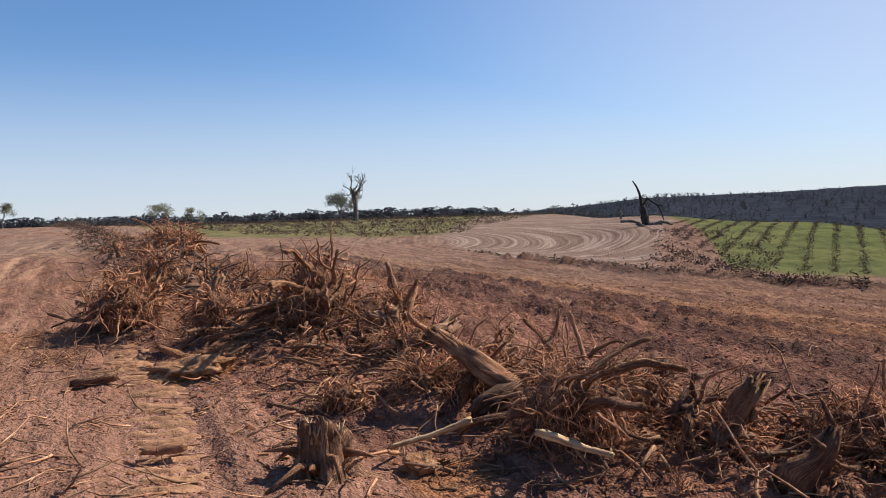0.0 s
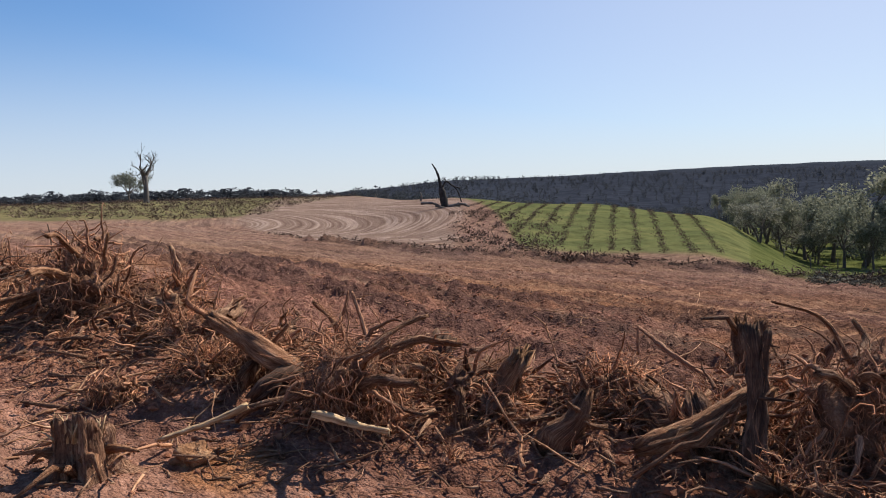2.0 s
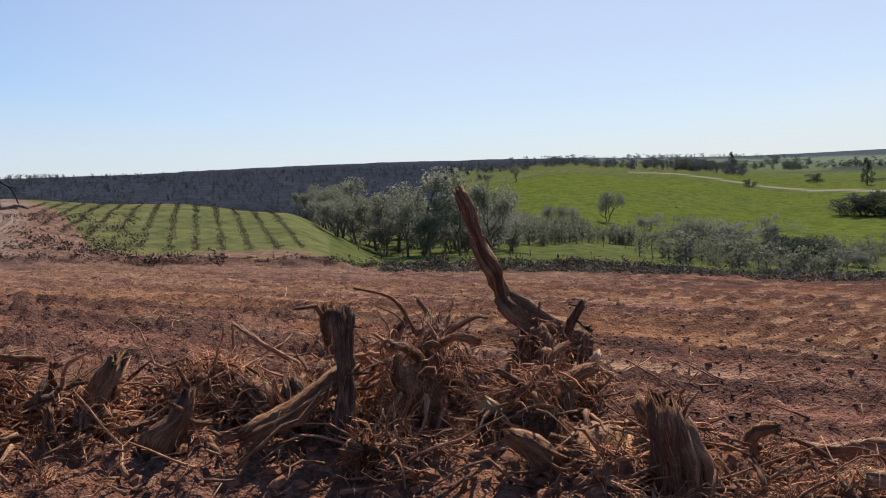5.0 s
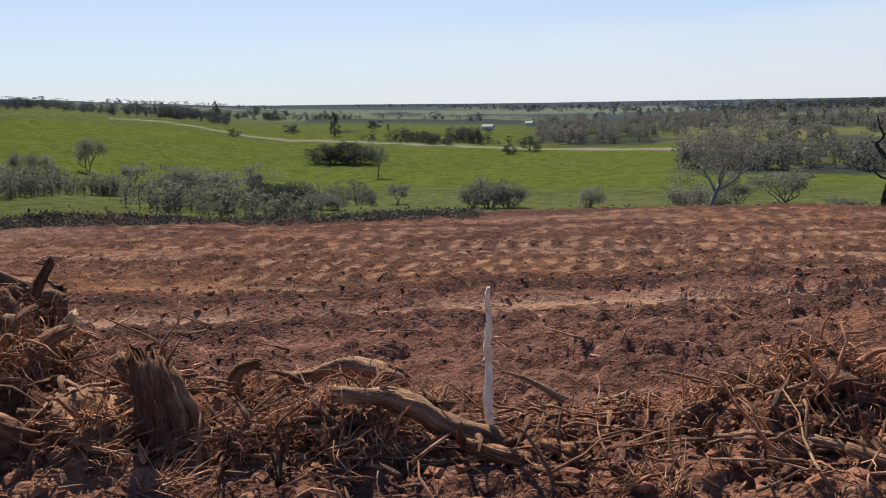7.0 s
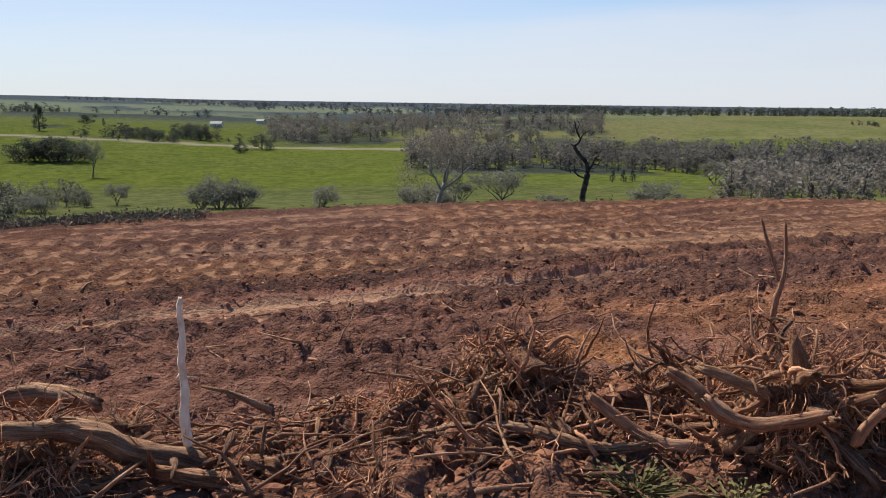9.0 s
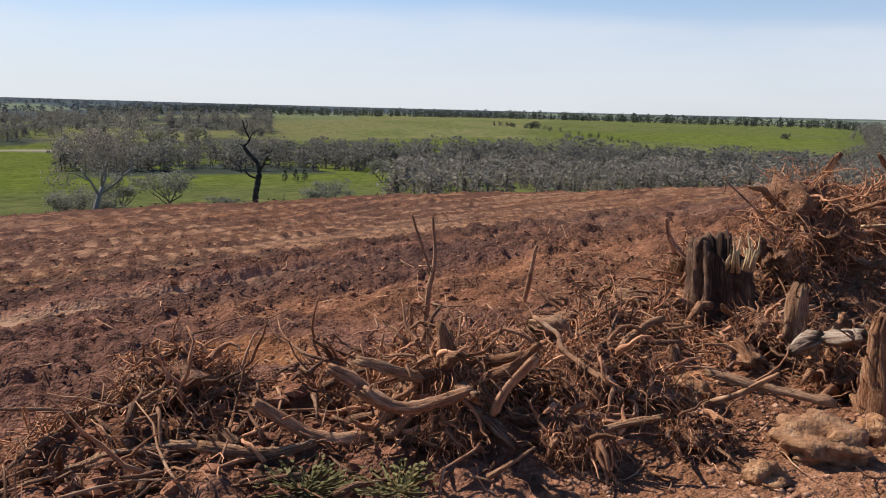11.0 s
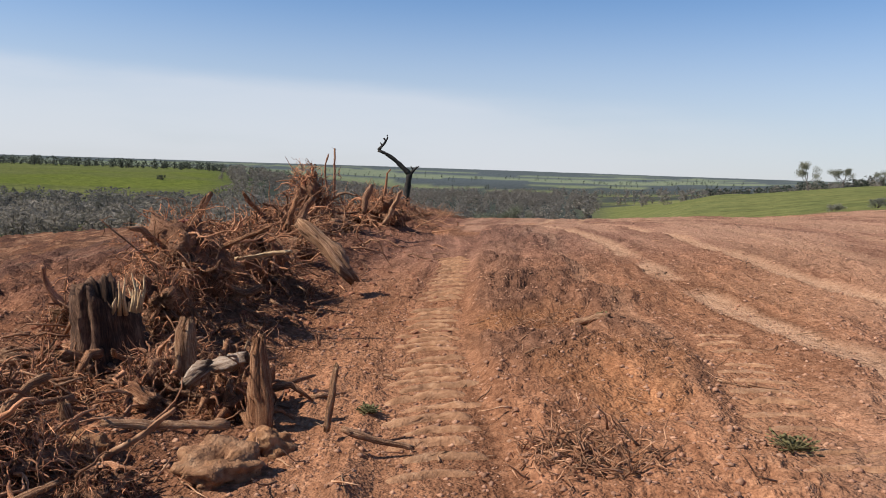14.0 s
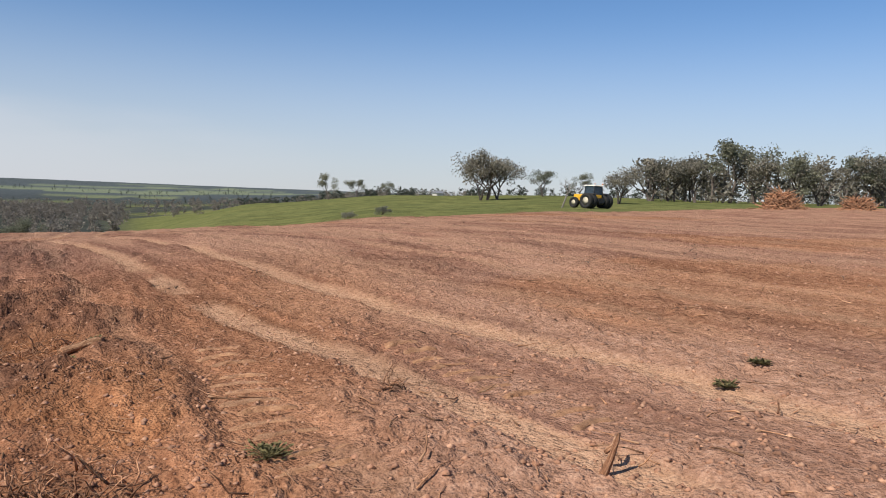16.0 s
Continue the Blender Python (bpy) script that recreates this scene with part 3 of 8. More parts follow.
lush = np.where((GB > 96) & (GB < 170) & (GR > 480), 0.3 + 0.4 * smooth(GB, 129, 134) - 0.22 * smooth(n_far, 0.45, 0.65), lush)
lush = np.where((GB > 170) & (GR < 420), 0.46, lush)
lush = np.where((GB < 10), 0.0, lush)
lush = np.where((GB > 14) & (GB < 36) & (GR < 160), 0.26, lush)
lush = np.where((GB > 172) & (GR > 430), 0.4, lush)
lush = np.where(GR > 1000, 0.45, lush) + (n_far - 0.5) * 0.4
lush = np.clip(lush + 0.25 * smooth(n_vfar, 0.5, 0.6) * (GR > 500), 0, 1)
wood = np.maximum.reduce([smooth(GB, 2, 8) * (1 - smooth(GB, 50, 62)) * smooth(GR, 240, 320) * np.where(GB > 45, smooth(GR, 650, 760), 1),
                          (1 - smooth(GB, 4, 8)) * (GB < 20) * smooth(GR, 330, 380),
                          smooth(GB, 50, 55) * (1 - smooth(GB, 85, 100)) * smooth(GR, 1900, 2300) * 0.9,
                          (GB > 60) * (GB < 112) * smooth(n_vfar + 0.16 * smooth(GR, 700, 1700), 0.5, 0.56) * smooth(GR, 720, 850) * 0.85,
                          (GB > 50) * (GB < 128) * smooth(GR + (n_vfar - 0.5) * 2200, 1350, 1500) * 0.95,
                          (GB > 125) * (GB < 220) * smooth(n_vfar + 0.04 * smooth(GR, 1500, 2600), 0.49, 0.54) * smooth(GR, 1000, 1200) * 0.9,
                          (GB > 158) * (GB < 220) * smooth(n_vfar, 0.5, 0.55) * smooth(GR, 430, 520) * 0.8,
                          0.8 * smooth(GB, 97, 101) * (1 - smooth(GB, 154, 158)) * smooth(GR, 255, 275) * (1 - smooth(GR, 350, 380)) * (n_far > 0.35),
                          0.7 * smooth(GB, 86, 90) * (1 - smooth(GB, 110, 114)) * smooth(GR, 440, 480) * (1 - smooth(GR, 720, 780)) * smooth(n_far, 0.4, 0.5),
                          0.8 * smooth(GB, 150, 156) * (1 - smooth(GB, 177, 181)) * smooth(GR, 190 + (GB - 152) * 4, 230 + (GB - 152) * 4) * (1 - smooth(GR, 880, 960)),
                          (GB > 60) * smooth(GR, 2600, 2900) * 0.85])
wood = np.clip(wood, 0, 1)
# weight of the distance haze that is painted into the far land's colour
far_haze = np.where((GB > 52) & (GB < 118), smooth(GR, 600 + 60 * wob, 1150), smooth(GR, 700, 1800)) * (GB > 20)
off = np.where((GB > 150) | (GB < -12) | (SIDE <= 0), OFF_A, OFF)
road = (GB > 58) * (GB < 108) * band(GR - np.interp(GB, [60, 66, 78, 86, 96, 108], [560, 520, 470, 445, 425, 410]), 0, 4.0, 6.0)

# ---- relief ----
rough = tilled * (GR < 60)
fine_lumps = (GR < 16) * lumps(GX / 0.085, GY / 0.085, 4)
small_lumps, mid_lumps, big_lumps = lumps(GX / 0.17, GY / 0.17, 2), lumps(GX / 0.34, GY / 0.34, 1), lumps(GX / 0.8, GY / 0.8, 3)
clods = np.where(up, mid_lumps * 0.03 + small_lumps * 0.06 + fine_lumps * 0.042, mid_lumps * 0.065 + small_lumps * 0.055 + big_lumps ** 2 * 0.05 + fine_lumps * 0.035)
tumbled = smooth(GR, 10, 17) * down * smooth(fbm(GX * 0.5, GY * 0.5, 3, 66), 0.38, 0.56) * (1 - 0.8 * pale)      # clods turned up by the blade
clods = clods + tumbled * (big_lumps ** 2 * 0.035 + lumps(GX / 0.5, GY / 0.5, 6) * 0.04 + 0.14 * (fbm(OFF * 1.3, GY * 0.22, 4, 68) - 0.5))
rough_amt = np.clip(0.55 + 0.4 * mud * (OFF < 2.5) + 0.1 * down + 0.2 * down * (OFF < -0.6) - 0.5 * pale - 0.5 * lug_zone, 0.05, 1.6) * np.where(up, 0.42 + 0.9 * clumpy + 0.5 * smooth(fbm(OFF_A * 1.3, GY * 0.9, 3, 58), 0.42, 0.62), 1.0)
relief = rough * (clods * rough_amt * (1 + 0.45 * smooth(GR, 9, 16)) * (0.6 + n_mid) + (n_mid - 0.5) * (0.06 - 0.02 * up) * (1 - 0.6 * pale) + (n_big - 0.5) * 0.06 + (fbm(GX * 4.5, GY * 4.5, 4, 55) - 0.5) * (GR < 26) * (0.11 - 0.07 * up) * (1 - 0.7 * lug_zone) * (1 - 0.6 * pale))
relief += rough * (mud * 0.04 - (0.035 - 0.022 * up) * pale * (1 - lug_zone) + 0.11 * tread - 0.022 * lug_zone)
relief += rough * north * 0.05 * np.clip(rut, -1.2, 1.2)
relief += rough * down * 0.09 * (n_str - 0.5) * smooth(OFF, -3.5, -1)
relief += 0.10 * rough * np.exp(-((GX - 0.1) ** 2 + (GY + 6.6) ** 2) / 0.9) * (0.5 + n_mid)
relief += mound(GX, GY, SIDE, WID, HGT) * (GR < 60) * (0.35 + 1.0 * n_mid)
relief += (GR < 26) * smooth(1 - np.abs(SIDE) / WID, 0.0, 0.5) * (mid_lumps * 0.035 + small_lumps * 0.03)
relief += 0.45 * bank
relief += (GR >= 60) * tilled * (n_mid - 0.5) * 0.35 + (1 - tilled) * (GR > 40) * (fbm(GX * 0.25, GY * 0.25, 3, 60) - 0.5) * 0.35
relief += wood * (GR > 600) * (fbm(GX * 0.03, GY * 0.03, 3, 61) * 3)
GZ = GZ + relief


def sheet(name, x, y, z, attrs):
    nr, na = x.shape
    me = bpy.data.meshes.new(name)
    co = np.stack([x, y, z], -1).reshape(-1, 3)
    mid = len(co)
    co = np.concatenate([co, [[0, 0, float(z[0].mean())]]])
    i, j = np.meshgrid(np.arange(nr - 1), np.arange(na), indexing="ij")
    k = (j + 1) % na
    quads = np.stack([i * na + j, i * na + k, (i + 1) * na + k, (i + 1) * na + j], -1).reshape(-1, 4)
    cap = np.stack([np.full(na, mid), (np.arange(na) + 1) % na, np.arange(na)], -1)
    me.vertices.add(len(co))
    me.vertices.foreach_set("co", co.ravel())
    loops = np.concatenate([quads.ravel(), cap.ravel()])
    me.loops.add(len(loops))
    me.loops.foreach_set("vertex_index", loops.astype(np.int32))
    starts = np.concatenate([np.arange(len(quads)) * 4, len(quads) * 4 + np.arange(na) * 3])
    me.polygons.add(len(starts))
    me.polygons.foreach_set("loop_start", starts.astype(np.int32))
    me.update(calc_edges=True)
    me.validate()
    for key, v in attrs.items():
        at = me.attributes.new(key, "FLOAT", "POINT")
        at.data.foreach_set("value", np.append(v.ravel(), 0.0).astype(np.float32))
    me.polygons.foreach_set("use_smooth", np.ones(len(starts), dtype=bool))
    return me


def ground_material():
    m, nt, b = material("earth_and_grass", 0.95, 0.0)
    b.inputs["Diffuse Roughness"].default_value = 0.25
    g1 = noise_fac(nt, 1.1, 6, 0.62)
    g2 = noise_fac(nt, 13.0, 7, 0.72)
    g3 = noise_fac(nt, 0.16, 4, 0.55)
    fleck = noise_fac(nt, 62.0, 4, 0.7)
    tc = nt.nodes.new("ShaderNodeTexCoord")
    sep = nt.nodes.new("ShaderNodeSeparateXYZ")
    nt.links.new(tc.outputs["Object"], sep.inputs[0])

    def drawn_out(across, k_across, along, k_along, detail):
        """Noise drawn out into streaks along the wheel lines."""
        v = nt.nodes.new("ShaderNodeCombineXYZ")
        nt.links.new(mth(nt, "MULTIPLY", across, k_across), v.inputs[0])
        nt.links.new(mth(nt, "MULTIPLY", along, k_along), v.inputs[1])
        n = node(nt, "ShaderNodeTexNoise", Scale=1.0, Detail=detail, Roughness=0.65)
        nt.links.new(v.outputs[0], n.inputs["Vector"])
        return n.outputs["Fac"]

    furrow = drawn_out(attr(nt, "off"), 1.5, sep.outputs["Y"], 0.12, 5)
    scratch = drawn_out(attr(nt, "off"), 6.0, sep.outputs["Y"], 0.7, 4)
    far_off = nt.nodes.new("ShaderNodeVectorMath")
    far_off.operation = "DISTANCE"
    far_off.inputs[1].default_value = (-22, 105, 0)
    nt.links.new(tc.outputs["Object"], far_off.inputs[0])
    swirl = drawn_out(far_off.outputs["Value"], 1.5, sep.outputs["X"], 0.1, 6)
    soil = ramp(nt, g2, (0.32, (0.105, 0.051, 0.039)), (0.5, (0.225, 0.106, 0.074)), (0.68, (0.38, 0.208, 0.15)))
    soil = mix(nt, mth(nt, "MULTIPLY", ramp(nt, g1, (0.38, (0, 0, 0)), (0.62, (1, 1, 1))), 0.5), soil, (0.18, 0.094, 0.07))
    soil = mix(nt, mth(nt, "MULTIPLY", attr(nt, "dry"), 0.85), soil, ramp(nt, g2, (0.3, (0.235, 0.129, 0.083)), (0.5, (0.365, 0.214, 0.147)), (0.7, (0.465, 0.298, 0.214))))
    soil = mix(nt, mth(nt, "MULTIPLY", attr(nt, "clay"), 0.65), soil, ramp(nt, g2, (0.34, (0.2, 0.078, 0.031)), (0.66, (0.44, 0.205, 0.086))))
    soil = mix(nt, attr(nt, "grey"), soil, ramp(nt, g2, (0.36, (0.13, 0.08, 0.06)), (0.62, (0.34, 0.24, 0.19))))
    soil = mix(nt, mth(nt, "SUBTRACT", 0.85, mth(nt, "MULTIPLY", attr(nt, "dry"), 0.5)), soil, ramp(nt, furrow, (0.36, (0.55, 0.54, 0.56)), (0.5, (0.95, 0.95, 0.95)), (0.64, (1.3, 1.29, 1.27))), "MULTIPLY")
    soil = mix(nt, mth(nt, "SUBTRACT", 0.7, mth(nt, "MULTIPLY", attr(nt, "dry"), 0.5)), soil, ramp(nt, scratch, (0.36, (0.62, 0.6, 0.6)), (0.5, (1, 1, 1)), (0.64, (1.3, 1.3, 1.3))), "MULTIPLY")
    soil = mix(nt, mth(nt, "MULTIPLY", attr(nt, "lobe"), 0.85), soil, ramp(nt, swirl, (0.36, (0.15, 0.098, 0.076)), (0.5, (0.235, 0.162, 0.128)), (0.56, (0.33, 0.24, 0.195)), (0.64, (0.44, 0.335, 0.275))))
    soil = mix(nt, mth(nt, "MULTIPLY", attr(nt, "pale"), 0.8), soil, ramp(nt, g2, (0.3, (0.36, 0.205, 0.125)), (0.7, (0.53, 0.34, 0.225))))
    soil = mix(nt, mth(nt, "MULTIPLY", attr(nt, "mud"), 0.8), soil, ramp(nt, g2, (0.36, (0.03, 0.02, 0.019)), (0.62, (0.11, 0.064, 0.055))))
    soil = mix(nt, 1.0, soil, ramp(nt, fleck, (0.36, (0.8, 0.79, 0.79)), (0.5, (1, 1, 1)), (0.64, (1.18, 1.18, 1.18))), "MULTIPLY")
    green = ramp(nt, attr(nt, "lush"), (0.0, (0.17, 0.15, 0.082)), (0.35, (0.145, 0.155, 0.068)), (0.65, (0.105, 0.12, 0.046)), (1.0, (0.112, 0.138, 0.032)))
    g4 = noise_fac(nt, 0.5, 6, 0.65)
    green = mix(nt, 1.0, green, ramp(nt, g4, (0.36, (0.7, 0.72, 0.68)), (0.5, (1, 1, 1)), (0.64, (1.2, 1.16, 1.15))), "MULTIPLY")
    green = mix(nt, 1.0, green, ramp(nt, g3, (0.38, (0.8, 0.84, 0.8)), (0.62, (1.14, 1.08, 1.0))), "MULTIPLY")
    # painted haze: far paddocks turn pale blue-green with distance
    green = mix(nt, mth(nt, "MULTIPLY", attr(nt, "far_haze"), 0.7), green, ramp(nt, g3, (0.38, (0.13, 0.165, 0.135)), (0.62, (0.2, 0.23, 0.17))))
    c = mix(nt, attr(nt, "grass"), soil, green)
    # woodland ground, with the blue cast of distance haze in its colour
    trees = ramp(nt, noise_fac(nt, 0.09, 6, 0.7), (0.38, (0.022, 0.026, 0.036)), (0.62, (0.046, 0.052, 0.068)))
    # painted haze: far woods turn lighter and bluer with distance
    trees = mix(nt, attr(nt, "far_haze"), trees, ramp(nt, g3, (0.38, (0.05, 0.063, 0.075)), (0.62, (0.085, 0.1, 0.115))))
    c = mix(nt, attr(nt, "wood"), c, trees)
    c = mix(nt, attr(nt, "road"), c, (0.3, 0.26, 0.2))
    nt.links.new(c, b.inputs["Base Color"])
    def crumbs(scale):
        """Rounded crumbs of soil: high in the middle of each cell."""
        tc = nt.nodes.new("ShaderNodeTexCoord")
        v = node(nt, "ShaderNodeTexVoronoi", Scale=scale)
        nt.links.new(tc.outputs["Object"], v.inputs["Vector"])
        return mth(nt, "SUBTRACT", 1.0, v.outputs["Distance"])

    h = mth(nt, "ADD", mth(nt, "ADD", mth(nt, "MULTIPLY", crumbs(9.0), 0.9), mth(nt, "MULTIPLY", crumbs(21.0), 0.9)), mth(nt, "MULTIPLY", crumbs(47.0), 0.6))
    h = mth(nt, "ADD", h, mth(nt, "ADD", noise_fac(nt, 30.0, 5, 0.65), mth(nt, "MULTIPLY", noise_fac(nt, 7.0, 5, 0.65), 2.2)))
    h = mth(nt, "ADD", h, mth(nt, "MULTIPLY", mth(nt, "ADD", furrow, scratch), mth(nt, "MULTIPLY", attr(nt, "tilled"), 2.0)))
    bump(nt, b, h, 0.85, 0.03)
    return m


def place_ground():
    ob = new("ground", sheet("ground", GX, GY, GZ, dict(grass=grass, lush=lush, wood=wood, mud=mud, pale=pale, grey=grey, clay=clay, road=road, dry=dry, off=off, lobe=lobe, far_haze=far_haze, tilled=tilled)))
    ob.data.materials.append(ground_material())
    return tagged(ob, "reddish-brown tilled earth with wheel tracks, falling to green paddocks", "ground", kind="structure")


GROUND = place_ground()


def ground_z(x, y):
    """Height of the finished ground at one place, by the nearest ring and spoke."""
    r, a = math.hypot(x, y), math.atan2(x, y)
    deg = math.degrees(a)
    if deg < -36:
        deg += 360
    i = int(np.clip(np.searchsorted(RADII, r), 1, NR - 1))
    j = int(np.argmin(np.abs(np.degrees(AZ) - deg)))
    u = (r - RADII[i - 1]) / (RADII[i] - RADII[i - 1])
    return float(GZ[i - 1, j] * (1 - u) + GZ[i, j] * u)

# ---- meshes from many small pieces ----
class Soup:
    def __init__(self):
        self.v, self.f, self.g, self.c, self.n = [], [], [], [], 0

    def add(self, verts, faces, grain=0.5, fibre=None):
        self.v.append(np.asarray(verts, float).reshape(-1, 3))
        self.f.append((np.asarray(faces, int) + self.n))
        self.g.append(np.broadcast_to(np.asarray(grain, float), (len(self.v[-1]),)))
        self.c.append(self.v[-1] if fibre is None else fibre)
        self.n += len(self.v[-1])

    def tube(self, pts, radii, sides=5, cap=True, grain=None):
        pts = np.asarray(pts, float)
        radii = np.broadcast_to(np.asarray(radii, float), (len(pts),) if np.ndim(radii) < 2 else (len(pts), sides))
        t = np.gradient(pts, axis=0)
        t /= np.linalg.norm(t, axis=1)[:, None] + 1e-9
        up = np.array([0.0, 0, 1]) if abs(t[0, 2]) < 0.9 else np.array([1.0, 0, 0])
        a = np.cross(t, up)
        a /= np.linalg.norm(a, axis=1)[:, None] + 1e-9
        b = np.cross(t, a)
        th = np.linspace(0, 2 * np.pi, sides, endpoint=False)
        rr = radii[:, None, None] if radii.ndim == 1 else radii[:, :, None]
        ring = pts[:, None] + rr * (np.cos(th)[None, :, None] * a[:, None] + np.sin(th)[None, :, None] * b[:, None])
        m = len(pts)
        i, j = np.meshgrid(np.arange(m - 1), np.arange(sides), indexing="ij")
        k = (j + 1) % sides
        q = np.stack([i * sides + j, i * sides + k, (i + 1) * sides + k, (i + 1) * sides + j], -1).reshape(-1, 4)
        verts = ring.reshape(-1, 3)
        run = np.concatenate([[0], np.cumsum(np.linalg.norm(np.diff(pts, axis=0), axis=1))]) * 0.1
        wide = float(radii.max())
        coord = np.stack([np.broadcast_to(np.cos(th) * wide, (m, sides)), np.broadcast_to(np.sin(th) * wide, (m, sides)), np.broadcast_to(run[:, None], (m, sides))], -1).reshape(-1, 3) + pts[0] * 3.7
        fibre = np.full(len(verts), 0.5) if grain is None else grain.ravel()
        if cap:
            fibre = np.concatenate([fibre, [0.6, 0.6]])
            verts = np.concatenate([verts, pts[:1], pts[-1:]])
            coord = np.concatenate([coord, coord[:1], coord[-1:]])
            c0, c1 = m * sides, m * sides + 1
            j = np.arange(sides)
            k = (j + 1) % sides
            e0 = np.stack([np.full(sides, c0), k, j, j], -1)
            e1 = np.stack([np.full(sides, c1), (m - 1) * sides + j, (m - 1) * sides + k, (m - 1) * sides + k], -1)
            q = np.concatenate([q, e0, e1])
        self.add(verts, q, fibre, coord)

    def mesh(self, name, smooth_faces=True):
        me = bpy.data.meshes.new(name)
        v, f = np.concatenate(self.v), np.concatenate(self.f)
        tri = f[:, 2] == f[:, 3]
        loops, starts, at = [], [], 0
        me.vertices.add(len(v))
        me.vertices.foreach_set("co", v.ravel())
        quads, tris = f[~tri], f[tri][:, :3]
        loops = np.concatenate([quads.ravel(), tris.ravel()]).astype(np.int32)
        starts = np.concatenate([np.arange(len(quads)) * 4, len(quads) * 4 + np.arange(len(tris)) * 3]).astype(np.int32)
        me.loops.add(len(loops))
        me.loops.foreach_set("vertex_index", loops)
        me.polygons.add(len(starts))
        me.polygons.foreach_set("loop_start", starts)
        me.update(calc_edges=True)
        at = me.attributes.new("grain", "FLOAT", "POINT")
        at.data.foreach_set("value", np.concatenate(self.g).astype(np.float32))
        at = me.attributes.new("fibre", "FLOAT_VECTOR", "POINT")
        at.data.foreach_set("vector", np.concatenate(self.c).astype(np.float32).ravel())
        me.polygons.foreach_set("use_smooth", np.full(len(starts), smooth_faces, dtype=bool))
        return me


def thing(name, soup, mat, label, category, group="", kind="", smooth_faces=True):
    me = soup.mesh(name, smooth_faces) if isinstance(soup, Soup) else soup
    me.materials.append(mat)
    return tagged(new(name, me), label, category, group, kind)


def part(name, soup, mat, parent, label="", smooth_faces=True):
    me = soup.mesh(name, smooth_faces) if isinstance(soup, Soup) else soup
    if not me.materials:
        me.materials.append(mat)
    ob = new(name, me)
    ob.parent = parent
    return tagged(ob, label)


rng = np.random.default_rng(11)


def curve_through(pts, step):
    """A smooth line through control points, with a point about every step metres."""
    p = np.asarray(pts, float)
    e = np.concatenate([[2 * p[0] - p[1]], p, [2 * p[-1] - p[-2]]])
    out = []
    for i in range(1, len(e) - 2):
        n = max(2, int(np.linalg.norm(e[i + 1] - e[i]) / step))
        u = np.linspace(0, 1, n, endpoint=False)[:, None]
        out.append(0.5 * (2 * e[i] + (e[i + 1] - e[i - 1]) * u + (2 * e[i - 1] - 5 * e[i] + 4 * e[i + 1] - e[i + 2]) * u ** 2 + (3 * e[i] - e[i - 1] - 3 * e[i + 1] + e[i + 2]) * u ** 3))
    return np.concatenate(out + [p[-1:]])


SHREDS = Soup()       # torn shreds of bark and fibre, gathered from all the wood of the row


